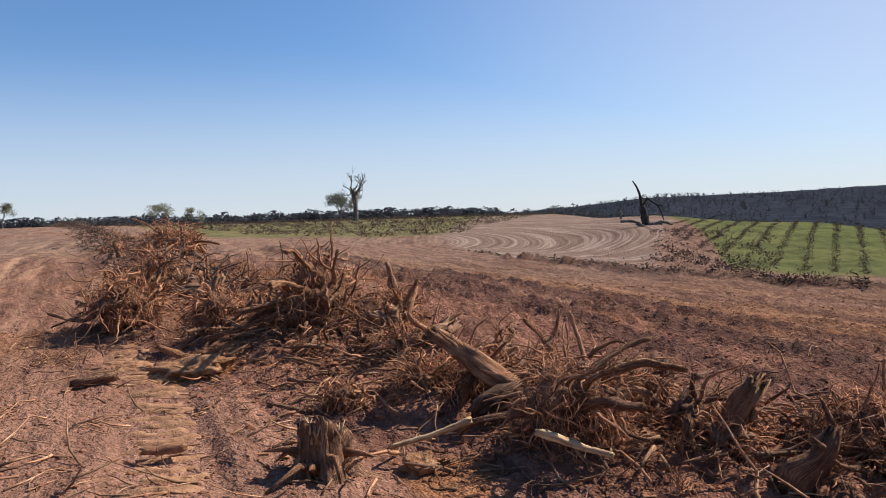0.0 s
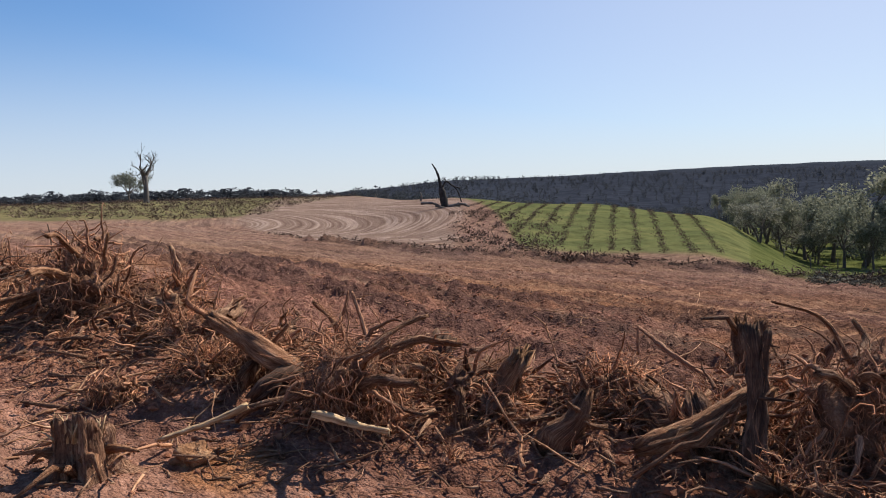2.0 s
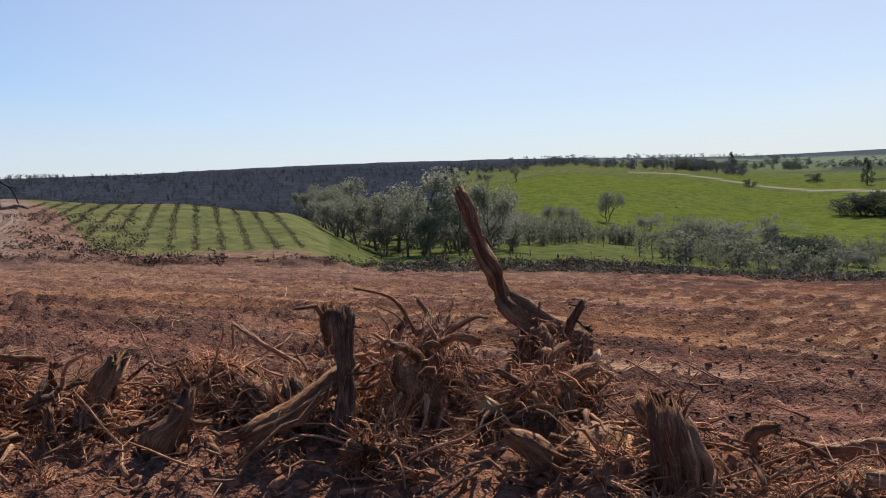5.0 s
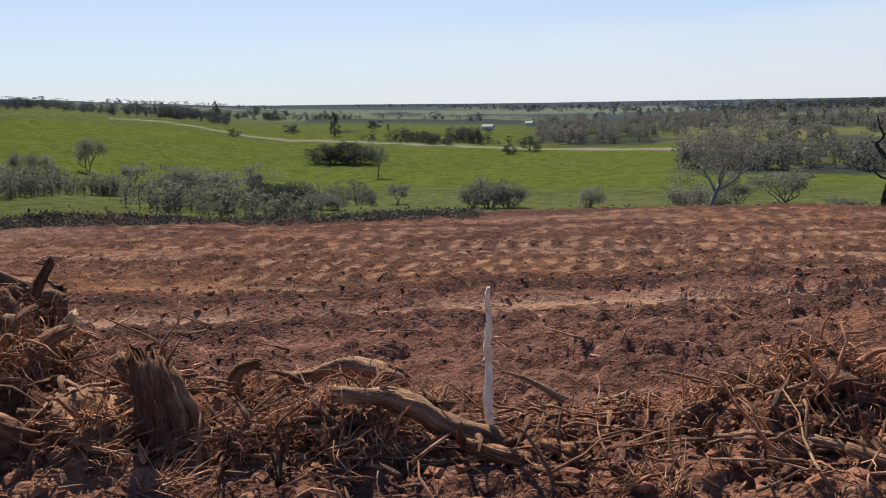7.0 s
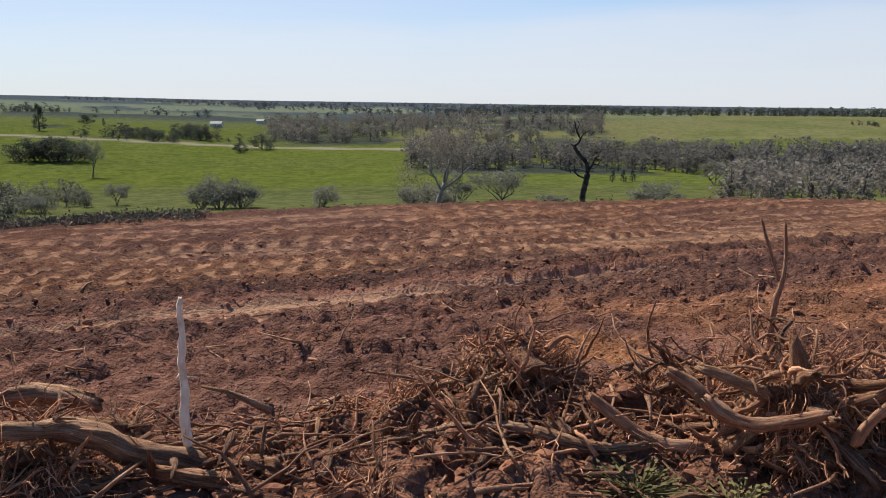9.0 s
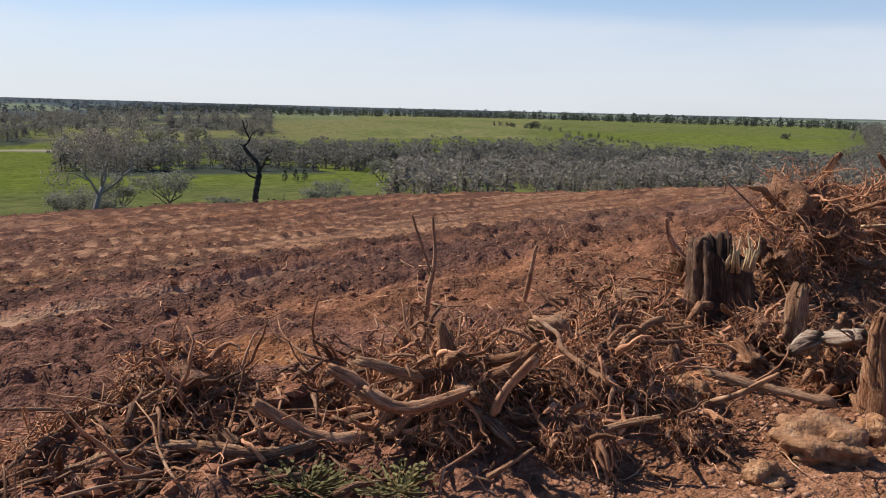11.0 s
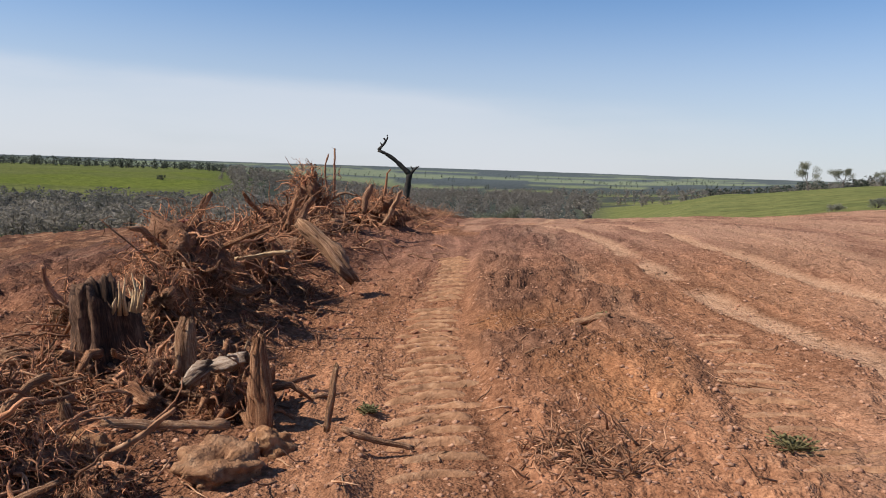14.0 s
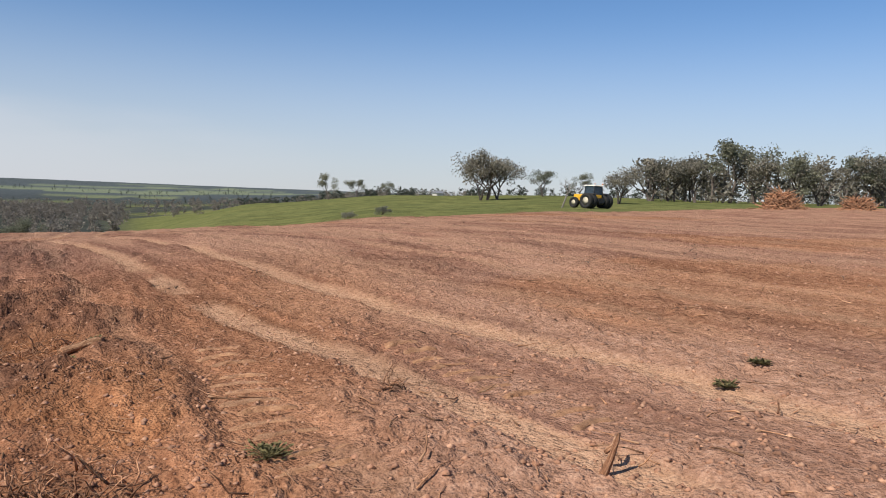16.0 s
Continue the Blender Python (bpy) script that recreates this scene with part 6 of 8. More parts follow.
def torn_fibres(seed):
    """Bundles of torn pale fibre bursting out of the broken roots."""
    g = np.random.default_rng(seed)
    so = Soup()
    for k in range(330):
        if k % 3:
            hx, hy, hr, hh = HEAPS[int(g.integers(0, len(HEAPS)))]
            if math.hypot(hx, hy) > 16:
                continue
            a, rr = g.uniform(0, 6.28), hr * g.uniform(0.2, 0.8)
            x, y = hx + math.cos(a) * rr, hy + math.sin(a) * rr
            z = ground_z(x, y) + hh * 0.5 * max(0, 1 - (rr / hr) ** 2) * g.uniform(0.5, 1)
        else:
            x, y, h = row_spot(g, row_length(11), row_length(-9), 0.9)
            z = ground_z(x, y) + 0.05
        d = g.normal(0, 1, 3) + np.array([0, 0, 0.3])
        d /= np.linalg.norm(d)
        size = g.uniform(0.1, 0.3)
        for _ in range(int(g.integers(20, 45))):
            p = np.array([x, y, z]) + g.normal(0, size * 0.13, 3)
            dd = d + g.normal(0, 0.28, 3)
            q, r = strand(p, dd / np.linalg.norm(dd), size * g.uniform(0.4, 1.1), g.uniform(0.0025, 0.007), g, 2, 0.35, 0.12)
            so.tube(q, r, 3, False)
    thing("torn_fibres", so, FIBRE, "pale orange torn fibres bursting from broken roots", "roots", kind="stuff")


torn_fibres(33)
thing("bark_shreds", SHREDS, BARKROOT, "torn shreds of bark and fibre on the broken wood", "bark", kind="stuff")
# ---- loose earth and litter on the tilled ground ----
def clods(name, count, spots, size, mat, label, seed, fine=True):
    """Loose crumbs of earth, each a rough lump, half sunk."""
    g = np.random.default_rng(seed)
    octa = np.array([(1, 0, 0), (0, 1, 0), (-1, 0, 0), (0, -1, 0), (0, 0, 1), (0, 0, -1)], float)
    ph = (1 + 5 ** 0.5) / 2
    base = np.array([(s * a, t * b, 0) for a, b in ((1, ph),) for s in (-1, 1) for t in (-1, 1)], float)
    base = np.concatenate([base, np.roll(base, 1, 1), np.roll(base, 2, 1)]) / math.hypot(1, ph)
    near_by = np.linalg.norm(base[:, None] - base[None], axis=2) < 1.1
    tri = [(i, j, k) for i in range(12) for j in range(i + 1, 12) for k in range(j + 1, 12) if near_by[i, j] and near_by[j, k] and near_by[i, k]]
    tri = np.array([t if np.dot(np.cross(base[t[1]] - base[t[0]], base[t[2]] - base[t[0]]), base[t[0]]) > 0 else t[::-1] for t in tri])
    if fine:
        base, tri = octa, np.array([(0, 1, 4), (1, 2, 4), (2, 3, 4), (3, 0, 4), (1, 0, 5), (2, 1, 5), (3, 2, 5), (0, 3, 5)])
    n = len(base)
    face = np.concatenate([tri, tri[:, 2:]], 1)
    so = Soup()
    for _ in range(count):
        x, y = spots(g)
        s = size[0] + (size[1] - size[0]) * g.uniform(0, 1) ** 3
        v = base * s * g.uniform(0.65, 1.2, (n, 1)) + g.normal(0, s * 0.12, (n, 3))
        a = g.uniform(0, 6.28)
        c, d = math.cos(a), math.sin(a)
        v = v @ np.array([[c, d, 0], [-d, c, 0], [0, 0, 0.62]])
        so.add(v + np.array([x, y, ground_z(x, y) + s * 0.05]), face)
    return thing(name, so, mat, label, "soil", kind="stuff", smooth_faces=fine)


def wedge(a0, a1, r0, r1):
    def spot(g):
        a, r = radians(g.uniform(a0, a1)), r0 * (r1 / r0) ** g.uniform(0, 1)
        return r * math.sin(a), r * math.cos(a)
    return spot


def in_row(g):
    x, y, _ = row_spot(g, row_length(13), row_length(-12), 1.0)
    return x, y


def soil_like(name, lo, mid, hi):
    m = varied(name, (lo, mid, hi), 16.0, island=True, bumpy=0.6, bump_scale=60, bump_dist=0.01, spread=0.22)
    return m


CRUMB = soil_like("brown_crumbs", (0.13, 0.052, 0.03), (0.225, 0.095, 0.053), (0.33, 0.16, 0.096))
DARKCRUMB = soil_like("dark_moist_crumbs", (0.035, 0.02, 0.016), (0.065, 0.037, 0.028), (0.115, 0.066, 0.05))
DRYCRUMB = soil_like("dry_crumbs", (0.2, 0.1, 0.064), (0.34, 0.185, 0.12), (0.48, 0.295, 0.2))
clods("earth_crumbs", 22000, wedge(135, 236, 2.8, 26), (0.006, 0.034), DRYCRUMB, "small brown crumbs of tilled earth", 41)
clods("earth_crumbs", 6000, wedge(-34, 40, 4.2, 30), (0.006, 0.035), CRUMB, "small brown crumbs of tilled earth", 42)
clods("earth_crumbs", 6000, wedge(20, 150, 5.0, 26), (0.007, 0.036), CRUMB, "brown clods of tilled earth", 43)


def muddy(g):
    while True:
        a, r = radians(g.uniform(10, 160)), 5.2 * (30 / 5.2) ** g.uniform(0, 1)
        x, y = r * math.sin(a), r * math.cos(a)
        i = int(np.searchsorted(RADII, r))
        j = int(np.argmin(np.abs(AZ - a)))
        if mud[i, j] > g.uniform(0.1, 0.8):
            return x, y


clods("row_clods", 5000, in_row, (0.015, 0.07), CRUMB, "rough clods of earth among the roots", 47, False)
clods("earth_clods", 8000, wedge(10, 168, 8.5, 46), (0.02, 0.065), CRUMB, "rough red-brown clods of the tilled hillside", 45, False)
clods("moist_clods", 8000, muddy, (0.008, 0.03), DARKCRUMB, "dark moist clods turned up by wheels", 44)


def litter(name, count, spots, ln, rad, mat, label, seed):
    g = np.random.default_rng(seed)
    so = Soup()
    for _ in range(count):
        x, y = spots(g)
        a = g.uniform(0, 6.28)
        p, r = strand((x, y, ground_z(x, y) + 0.012), (math.cos(a), math.sin(a), g.normal(0.05, 0.12)), g.uniform(*ln), g.uniform(*rad), g, 3, 0.2)
        for q in p[1:]:
            q[2] = max(q[2], ground_z(q[0], q[1]) + 0.006)
        so.tube(p, r, 4)
    return thing(name, so, mat, label, "sticks", kind="stuff")


PALESOIL = varied("pale_pressed_soil", ((0.21, 0.108, 0.059), (0.33, 0.178, 0.1), (0.44, 0.262, 0.155)), 16.0, island=True, bumpy=0.8, bump_scale=55, bump_dist=0.02, spread=0.12)


def tyre_lugs():
    """Raised bars of pressed soil left by the lugs of a tyre, two staggered to each step."""
    g = np.random.default_rng(46)
    so = Soup()
    nu, nv = 15, 8
    for pts, half, y0, y1 in PRINTS:
        line = curve_through([(px, py, 0.0) for px, py in sorted(pts, key=lambda p: p[1])], 0.05)
        s = np.concatenate([[0], np.cumsum(np.hypot(*np.diff(line[:, :2], axis=0).T))])
        for k in range(int(s[-1] / 0.25)):
            at = k * 0.25
            c = np.array([np.interp(at, s, line[:, 0]), np.interp(at, s, line[:, 1])])
            if not y0 < c[1] < y1 or g.uniform() < 0.12 or abs(c[1]) > 16:
                continue
            e = np.array([np.interp(at + 0.1, s, line[:, 0]), np.interp(at + 0.1, s, line[:, 1])]) - c
            e /= np.linalg.norm(e) + 1e-9
            w = np.array([e[1], -e[0]]) * (1 if k % 2 else -1)
            n, hgt, thick = half * g.uniform(0.9, 1.1), g.uniform(0.035, 0.058) * (1 if y1 - y0 > 5 else 0.7), g.uniform(0.045, 0.06)
            grid = []
            for i in range(nu):
                u = i / (nu - 1)
                for j in range(nv):
                    v = j / (nv - 1) * 2 - 1
                    p = c + w * n * (-0.75 + 1.8 * u) + e * (v * thick * (0.75 + 0.5 * float(value_noise(np.array([u * 5 + k]), np.array([at]), 91)[0])) + 0.1 * abs(u - 0.42) + g.normal(0, 0.006))
                    z = ground_z(*p) - 0.014 + hgt * (1 - abs(v) ** 3) * (1 - abs(2 * u - 1) ** 6) * (0.35 + 1.1 * float(fbm(p[:1] * 11, p[1:] * 11, 3, 92)[0]))
                    grid.append((p[0], p[1], z))
            i, j = np.meshgrid(np.arange(nu - 1), np.arange(nv - 1), indexing="ij")
            so.add(grid, np.stack([i * nv + j, (i + 1) * nv + j, (i + 1) * nv + j + 1, i * nv + j + 1], -1).reshape(-1, 4))
    return thing("tyre_print", so, PALESOIL, "pale pressed soil bars left by tractor tyres", "tyre track", kind="stuff")


tyre_lugs()
litter("root_litter", 600, wedge(140, 236, 2.8, 22), (0.05, 0.3), (0.003, 0.009), TWIG, "broken roots and sticks scattered on the soil", 51)
litter("root_litter", 1100, wedge(-34, 30, 4.5, 40), (0.08, 0.5), (0.004, 0.013), TWIG, "broken roots and sticks scattered on the soil", 52)
litter("root_litter", 700, wedge(30, 145, 6.5, 42), (0.1, 0.6), (0.005, 0.016), TWIG, "broken roots and sticks scattered on the soil", 53)


def root_clump(label, x, y, size, seed, count=120):
    """A low knot of torn roots on the bare soil."""
    g = np.random.default_rng(seed)
    so = Soup()
    for _ in range(count):
        a, rr = g.uniform(0, 6.28), size * g.uniform(0, 1) ** 0.7
        px, py = x + math.cos(a) * rr, y + math.sin(a) * rr
        b = g.uniform(0, 6.28)
        p, r = strand((px, py, ground_z(px, py) + 0.02), (math.cos(b), math.sin(b), g.normal(0.5, 0.5)), g.uniform(0.08, 0.3), g.uniform(0.002, 0.009), g, 4, 0.4, 0.15)
        so.tube(p, r, 4)
    return thing("root_clump", so, ROOT, label, "roots", kind="stuff")


root_clump("low knot of torn roots on the tilled soil", 0.25, -4.75, 0.42, 61, 260)
root_clump("small knot of roots on the tilled soil", 0.75, -8.7, 0.4, 62, 120)
root_clump("small knot of roots on the tilled soil", -3.9, 6.4, 0.3, 63, 70)
root_clump("small knot of roots on the tilled soil", -1.9, -5.9, 0.1, 64, 30)
root_clump("small knot of roots by the stump row", -4.5, 8.7, 0.5, 65, 120)


def weed(label, x, y, size, seed, leaves=70):
    g = np.random.default_rng(seed)
    so = Soup()
    z = ground_z(x, y)
    verts, faces = [np.array([x, y, z])], []
    for _ in range(leaves):
        a, rr = g.uniform(0, 6.28), size * g.uniform(0, 1) ** 0.6
        c = np.array([x + math.cos(a) * rr, y + math.sin(a) * rr, z + g.uniform(0.005, size * 0.45)])
        d = np.array([math.cos(a + g.normal(0, 0.7)), math.sin(a + g.normal(0, 0.7)), g.uniform(0.0, 0.7)])
        d /= np.linalg.norm(d)
        s = np.cross(d, (0, 0, 1))
        ln, w = g.uniform(0.02, 0.05), g.uniform(0.007, 0.016)
        n = len(verts)
        verts += [c, c + d * ln * 0.5 + s * w, c + d * ln, c + d * ln * 0.5 - s * w]
        faces += [(n, n + 1, n + 2, n + 3), (0, n, n + 1, n + 1)]
    so.add(verts, faces)
    return thing("weed", so, WEED, label, "weed", "weeds on the soil")


for k, (x, y, s) in enumerate([(-0.85, -4.94, 0.17), (0.19, -8.5, 0.07), (-4.1, -5.0, 0.12), (-4.6, -5.2, 0.1),
                               (3.1, -1.3, 0.22), (3.35, -1.95, 0.3), (3.1, -2.3, 0.26), (1.75, -5.6, 0.1), (0.4, -8.1, 0.07)]):
    weed("small green weed growing on the tilled soil", x, y, s * 0.75, 70 + k, int(60 + 300 * s))
# ---- trees ----
def leaf_clumps(so, centre, radius, count, size, g, flat=0.8):
    """Loose leaf sprays filling an uneven ball: small bent quads."""
    c = g.normal(0, 1, (count, 3))
    c /= np.linalg.norm(c, axis=1)[:, None] + 1e-9
    c *= (g.uniform(0, 1, (count, 1)) ** 0.45) * radius
    c[:, 2] *= flat
    c += centre
    a = g.normal(0, 1, (count, 3))
    a /= np.linalg.norm(a, axis=1)[:, None]
    b = np.cross(a, g.normal(0, 1, (count, 3)))
    b /= np.linalg.norm(b, axis=1)[:, None] + 1e-9
    s = size * g.uniform(0.5, 1.3, (count, 1))
    w = s * g.uniform(0.3, 0.7, (count, 1))
    bend = np.cross(a, b) * s * 0.25
    v = np.stack([c - a * s, c - b * w + bend, c + a * s, c + b * w + bend], 1).reshape(-1, 3)
    f = np.arange(count * 4).reshape(-1, 4)
    so.add(v, f)


def limb(so, p, d, ln, r, g, depth, tips, spread=0.6, rise=0.15, segs=4, sides=6):
    q, rr = strand(p, d, ln, r, g, segs, 0.16, -rise * 0.25)
    so.tube(q, np.linspace(r, r * 0.55, len(q)), sides)
    if depth == 0:
        tips.append(q[-1])
        return
    for k in range(int(g.integers(2, 4))):
        i = int(g.integers(max(1, len(q) - 3), len(q)))
        dd = (q[-1] - q[-2]) / (np.linalg.norm(q[-1] - q[-2]) + 1e-9) + g.normal(0, spread, 3) + np.array([0, 0, rise])
        limb(so, q[i], dd / np.linalg.norm(dd), ln * g.uniform(0.55, 0.8), r * 0.5, g, depth - 1, tips, spread, rise, segs, max(4, sides - 1))


def tree_parts(kind, seed):
    """Wood and crown of a tree one metre tall."""
    g = np.random.default_rng(seed)
    wood_soup, crown, tips = Soup(), Soup(), []
    if kind in ("gum", "grey", "brown", "bare"):
        fork = dict(gum=0.3, grey=0.2, brown=0.22, bare=0.28)[kind]
        stems = dict(gum=1, grey=2, brown=2, bare=1)[kind]
        for s in range(stems):
            d = np.array([g.normal(0, 0.12 + 0.15 * (stems - 1)), g.normal(0, 0.12 + 0.15 * (stems - 1)), 1.0])
            q, _ = strand((g.normal(0, 0.01), g.normal(0, 0.01), -0.02), d / np.linalg.norm(d), fork + 0.02, 0.026, g, 4, 0.08)
            wood_soup.tube(q, np.linspace(0.024, 0.015, len(q)) / math.sqrt(stems), 8)
            for k in range(4 if stems == 1 else 3):
                a = 6.28 * k / (4 if stems == 1 else 3) + g.uniform(-0.6, 0.6)
                dd = np.array([math.cos(a) * 0.75, math.sin(a) * 0.75, g.uniform(0.5, 1.2)])
                limb(wood_soup, q[-1 - (k % 2)], dd / np.linalg.norm(dd), g.uniform(0.2, 0.3), 0.011, g, 4 if kind == "bare" else 2, tips, 0.5 if kind != "bare" else 0.6, 0.2)
        n = dict(gum=115, grey=85, brown=80, bare=48)[kind]
        for p in tips:
            leaf_clumps(crown, p + np.array([0, 0, 0.01]), g.uniform(0.08, 0.16), n, 0.0165 if kind != "bare" else 0.008, g)
    elif kind == "conifer":
        wood_soup.tube([(0, 0, -0.02), (0, 0, 0.5), (0.01, 0, 0.95)], [0.03, 0.02, 0.004], 7)
        for k in range(46):
            z = 0.12 + 0.86 * k / 46
            a = g.uniform(0, 6.28)
            rr = 0.24 * min(1, (1 - z) * 1.7 + 0.1) * g.uniform(0.5, 1)
            leaf_clumps(crown, np.array([math.cos(a) * rr, math.sin(a) * rr, z]), 0.085, 34, 0.024, g, 1.0)
    else:   # shrub, dark
        for k in range(7):
            a = g.uniform(0, 6.28)
            dd = np.array([math.cos(a) * 0.6, math.sin(a) * 0.6, 1.0])
            limb(wood_soup, np.array([math.cos(a) * 0.05, math.sin(a) * 0.05, -0.02]), dd / np.linalg.norm(dd), g.uniform(0.3, 0.45), 0.013, g, 1, tips, 0.6, 0.25, 3, 5)
        for p in tips:
            leaf_clumps(crown, p, g.uniform(0.1, 0.19), 110, 0.02, g)
        for k in range(9):
            a, rr = g.uniform(0, 6.28), g.uniform(0.1, 0.42)
            leaf_clumps(crown, np.array([math.cos(a) * rr, math.sin(a) * rr, g.uniform(0.08, 0.5)]), 0.18, 120, 0.02, g)
    tall = max(float(np.concatenate(crown.v)[:, 2].max()), float(np.concatenate(wood_soup.v)[:, 2].max()))
    for so in (wood_soup, crown):
        so.v = [v / tall for v in so.v]
    return wood_soup, crown


TREE_LOOK = dict(gum=(LEAF, "grey-green gum tree with an uneven open crown"), grey=(LEAF_GREY, "grey-leaved gum tree with a thin crown"),
                 brown=(LEAF_BROWN, "brownish gum tree with a dense crown"), bare=(LEAF_HAZEL, "large nearly bare pale-limbed tree"),
                 conifer=(LEAF_DARK, "dark conifer with a pointed crown"), dark=(LEAF_DARK, "dark round bushy tree on the paddock"), shrub=(LEAF_GREY, "low grey-green shrub on the slope"))
PROTOTYPES = {}


def plant(kind, *spots):
    """One tree of this kind at each (x, y, height, breadth)."""
    for k, (x, y, h, wide) in enumerate(spots):
        z = ground_z(x, y) - 0.02 * h
        wide *= 0.9 + 0.25 * ((k * 37) % 10) / 10
        m = Matrix.Translation((x, y, z)) @ Matrix.Rotation(k * 2.4, 4, "Z") @ Matrix.Diagonal((h * wide, h * wide, h, 1))
        key = (kind, k % 4)
        if key in PROTOTYPES:
            ob = copy_thing(PROTOTYPES[key], Matrix.Identity(4))
        else:
            leaf, label = TREE_LOOK[kind]
            so, crown = tree_parts(kind, 300 + 10 * len(PROTOTYPES))
            ob = new("shrub" if kind == "shrub" else "tree")
            tagged(ob, label, "shrub" if kind == "shrub" else "tree", kind + " trees")
            part("trunk", so, PALELIMB if kind == "bare" else TRUNK, ob)
            part("crown", crown, leaf, ob)
            PROTOTYPES[key] = ob
        ob.matrix_basis = m


plant("gum", (69.9, 103.4, 4.4, 0.80), (72.3, 101.8, 6.0, 0.80), (74.5, 100.2, 7.9, 0.80), (77.0, 98.3, 8.2, 0.90), (79.4, 96.4, 9.7, 0.90), (82.0, 94.2, 11.7, 1.00), (89.1, 87.5, 10.0, 1.00), (80.2, 86.4, 13.5, 1.15), (319.9, 293.2, 10.0, 1.00), (352.9, 295.5, 10.6, 1.00), (268.6, 65.9, 12.5, 0.80), (502.8, -120.1, 7.9, 1.00), (418.5, -108.0, 11.1, 1.00), (419.0, -127.9, 12.6, 1.00), (446.9, -82.7, 12.8, 1.00), (-52.2, -224.7, 8.2, 1.00), (-62.8, -232.3, 5.7, 1.20), (-89.0, -287.2, 6.1, 1.20), (-96.6, -175.9, 7.2, 1.10), (-98.8, -163.1, 6.3, 1.10), (-109.9, -123.9, 13.2, 1.15), (-118.8, -115.3, 10.6, 1.15), (-126.5, -106.8, 10.5, 1.15), (10.4, -95.1, 4.1, 1.20), (13.0, -94.8, 3.6, 1.30), (12.4, -94.8, 3.7, 1.00), (-89.5, 244.1, 8.7, 1.20), (-82.1, 257.2, 7.8, 1.00), (-98.8, 173.9, 6.2, 1.10))
plant("grey", (207.2, 137.0, 10.8, 1.00), (184.1, 108.9, 6.5, 1.00), (157.4, 65.6, 9.5, 1.00), (170.6, 129.8, 7.3, 1.00), (179.1, 130.1, 6.4, 1.00), (163.0, 35.5, 4.9, 1.00), (132.3, -28.3, 6.9, 1.10), (126.0, -33.4, 7.4, 1.00), (190.9, -110.1, 7.0, 1.20), (-25.9, 198.3, 8.8, 0.90))
plant("shrub", (149.5, 14.3, 6.9, 1.15), (150.5, 10.5, 5.6, 1.1), (151.0, 18.0, 4.6, 1.0), (150.2, -4.4, 4.6, 1.15), (128.7, -20.0, 5.6, 1.1), (124.5, -24.2, 4.2, 1.2), (168.3, 146.4, 5.7, 1.40), (172.0, 156.2, 5.5, 1.40), (170.6, 139.9, 4.3, 1.40), (164.4, 88.7, 6.6, 1.40), (169.4, 86.0, 7.3, 1.40), (174.6, 82.8, 6.3, 1.40), (146.8, 48.4, 4.3, 1.40), (143.9, 43.8, 3.4, 1.40), (125.9, -62.2, 5.1, 1.20), (113.7, -39.4, 3.2, 1.50), (248.8, -265.7, 5.9, 1.40), (361.4, -342.0, 3.4, 1.40), (344.8, -336.0, 3.3, 1.40), (323.4, -324.9, 3.8, 1.40), (310.0, -318.7, 3.7, 1.40), (259.4, -294.9, 3.3, 1.40), (266.1, -292.8, 3.3, 1.40), (-18.2, -60.0, 0.8, 1.60), (-15.7, -60.7, 0.7, 1.30))
plant("dark", (143.8, 57.9, 5.5, 1.30), (147.4, 56.4, 5.6, 1.30), (150.0, 54.5, 5.6, 1.30), (150.0, 52.3, 5.6, 1.30), (325.5, 104.7, 7.3, 1.40), (325.8, 99.6, 9.6, 1.40), (325.9, 93.3, 10.6, 1.40), (326.1, 87.8, 9.2, 1.40), (898.7, 370.9, 10.9, 1.30), (554.5, 199.1, 6.9, 1.30), (644.7, 376.1, 8.5, 1.30), (569.0, 304.4, 9.2, 1.30), (445.4, 196.2, 5.1, 1.30), (640.0, 159.0, 7.9, 1.30), (492.4, 95.8, 5.9, 1.30), (493.1, 85.4, 5.8, 1.30), (468.7, 71.5, 5.2, 1.30), (521.2, 67.6, 9.0, 1.30), (624.7, 309.1, 7.4, 1.30), (789.4, 306.0, 11.8, 1.30), (421.7, 17.6, 8.2, 1.50), (484.7, 55.3, 10.3, 1.10), (393.1, 26.9, 5.4, 1.40), (490.6, 62.0, 8.0, 1.30), (479.2, 91.7, 6.8, 1.20), (461.9, 78.4, 7.2, 1.20), (459.3, 69.3, 5.5, 1.20), (455.2, -393.3, 5.6, 1.40), (471.3, -386.8, 3.2, 1.40), (318.9, -510.1, 4.3, 1.40))
plant("conifer", (646.5, 301.5, 17.1, 1.00), (524.1, 157.7, 17.5, 1.00), (619.6, 141.9, 5.9, 1.00), (210.7, -89.3, 3.8, 1.00), (211.0, -92.8, 3.8, 1.00), (211.3, -95.7, 3.8, 1.00))
plant("bare", (118.4, -21.2, 17.5, 1.10))
plant("brown", (-61.7, -137.5, 10.4, 0.95), (-66.6, -140.5, 9.8, 0.85), (-64.0, -139.5, 9.0, 0.9), (-73.3, -108.1, 5.6, 1.35), (-98.1, -133.5, 9.0, 1.0), (-101.3, -131.8, 10.8, 0.95), (-105.4, -128.4, 9.8, 1.0), (-113.5, -121.0, 10.2, 1.0), (-121.5, -112.5, 9.2, 1.0), (-128.7, -104.1, 11.2, 1.0))


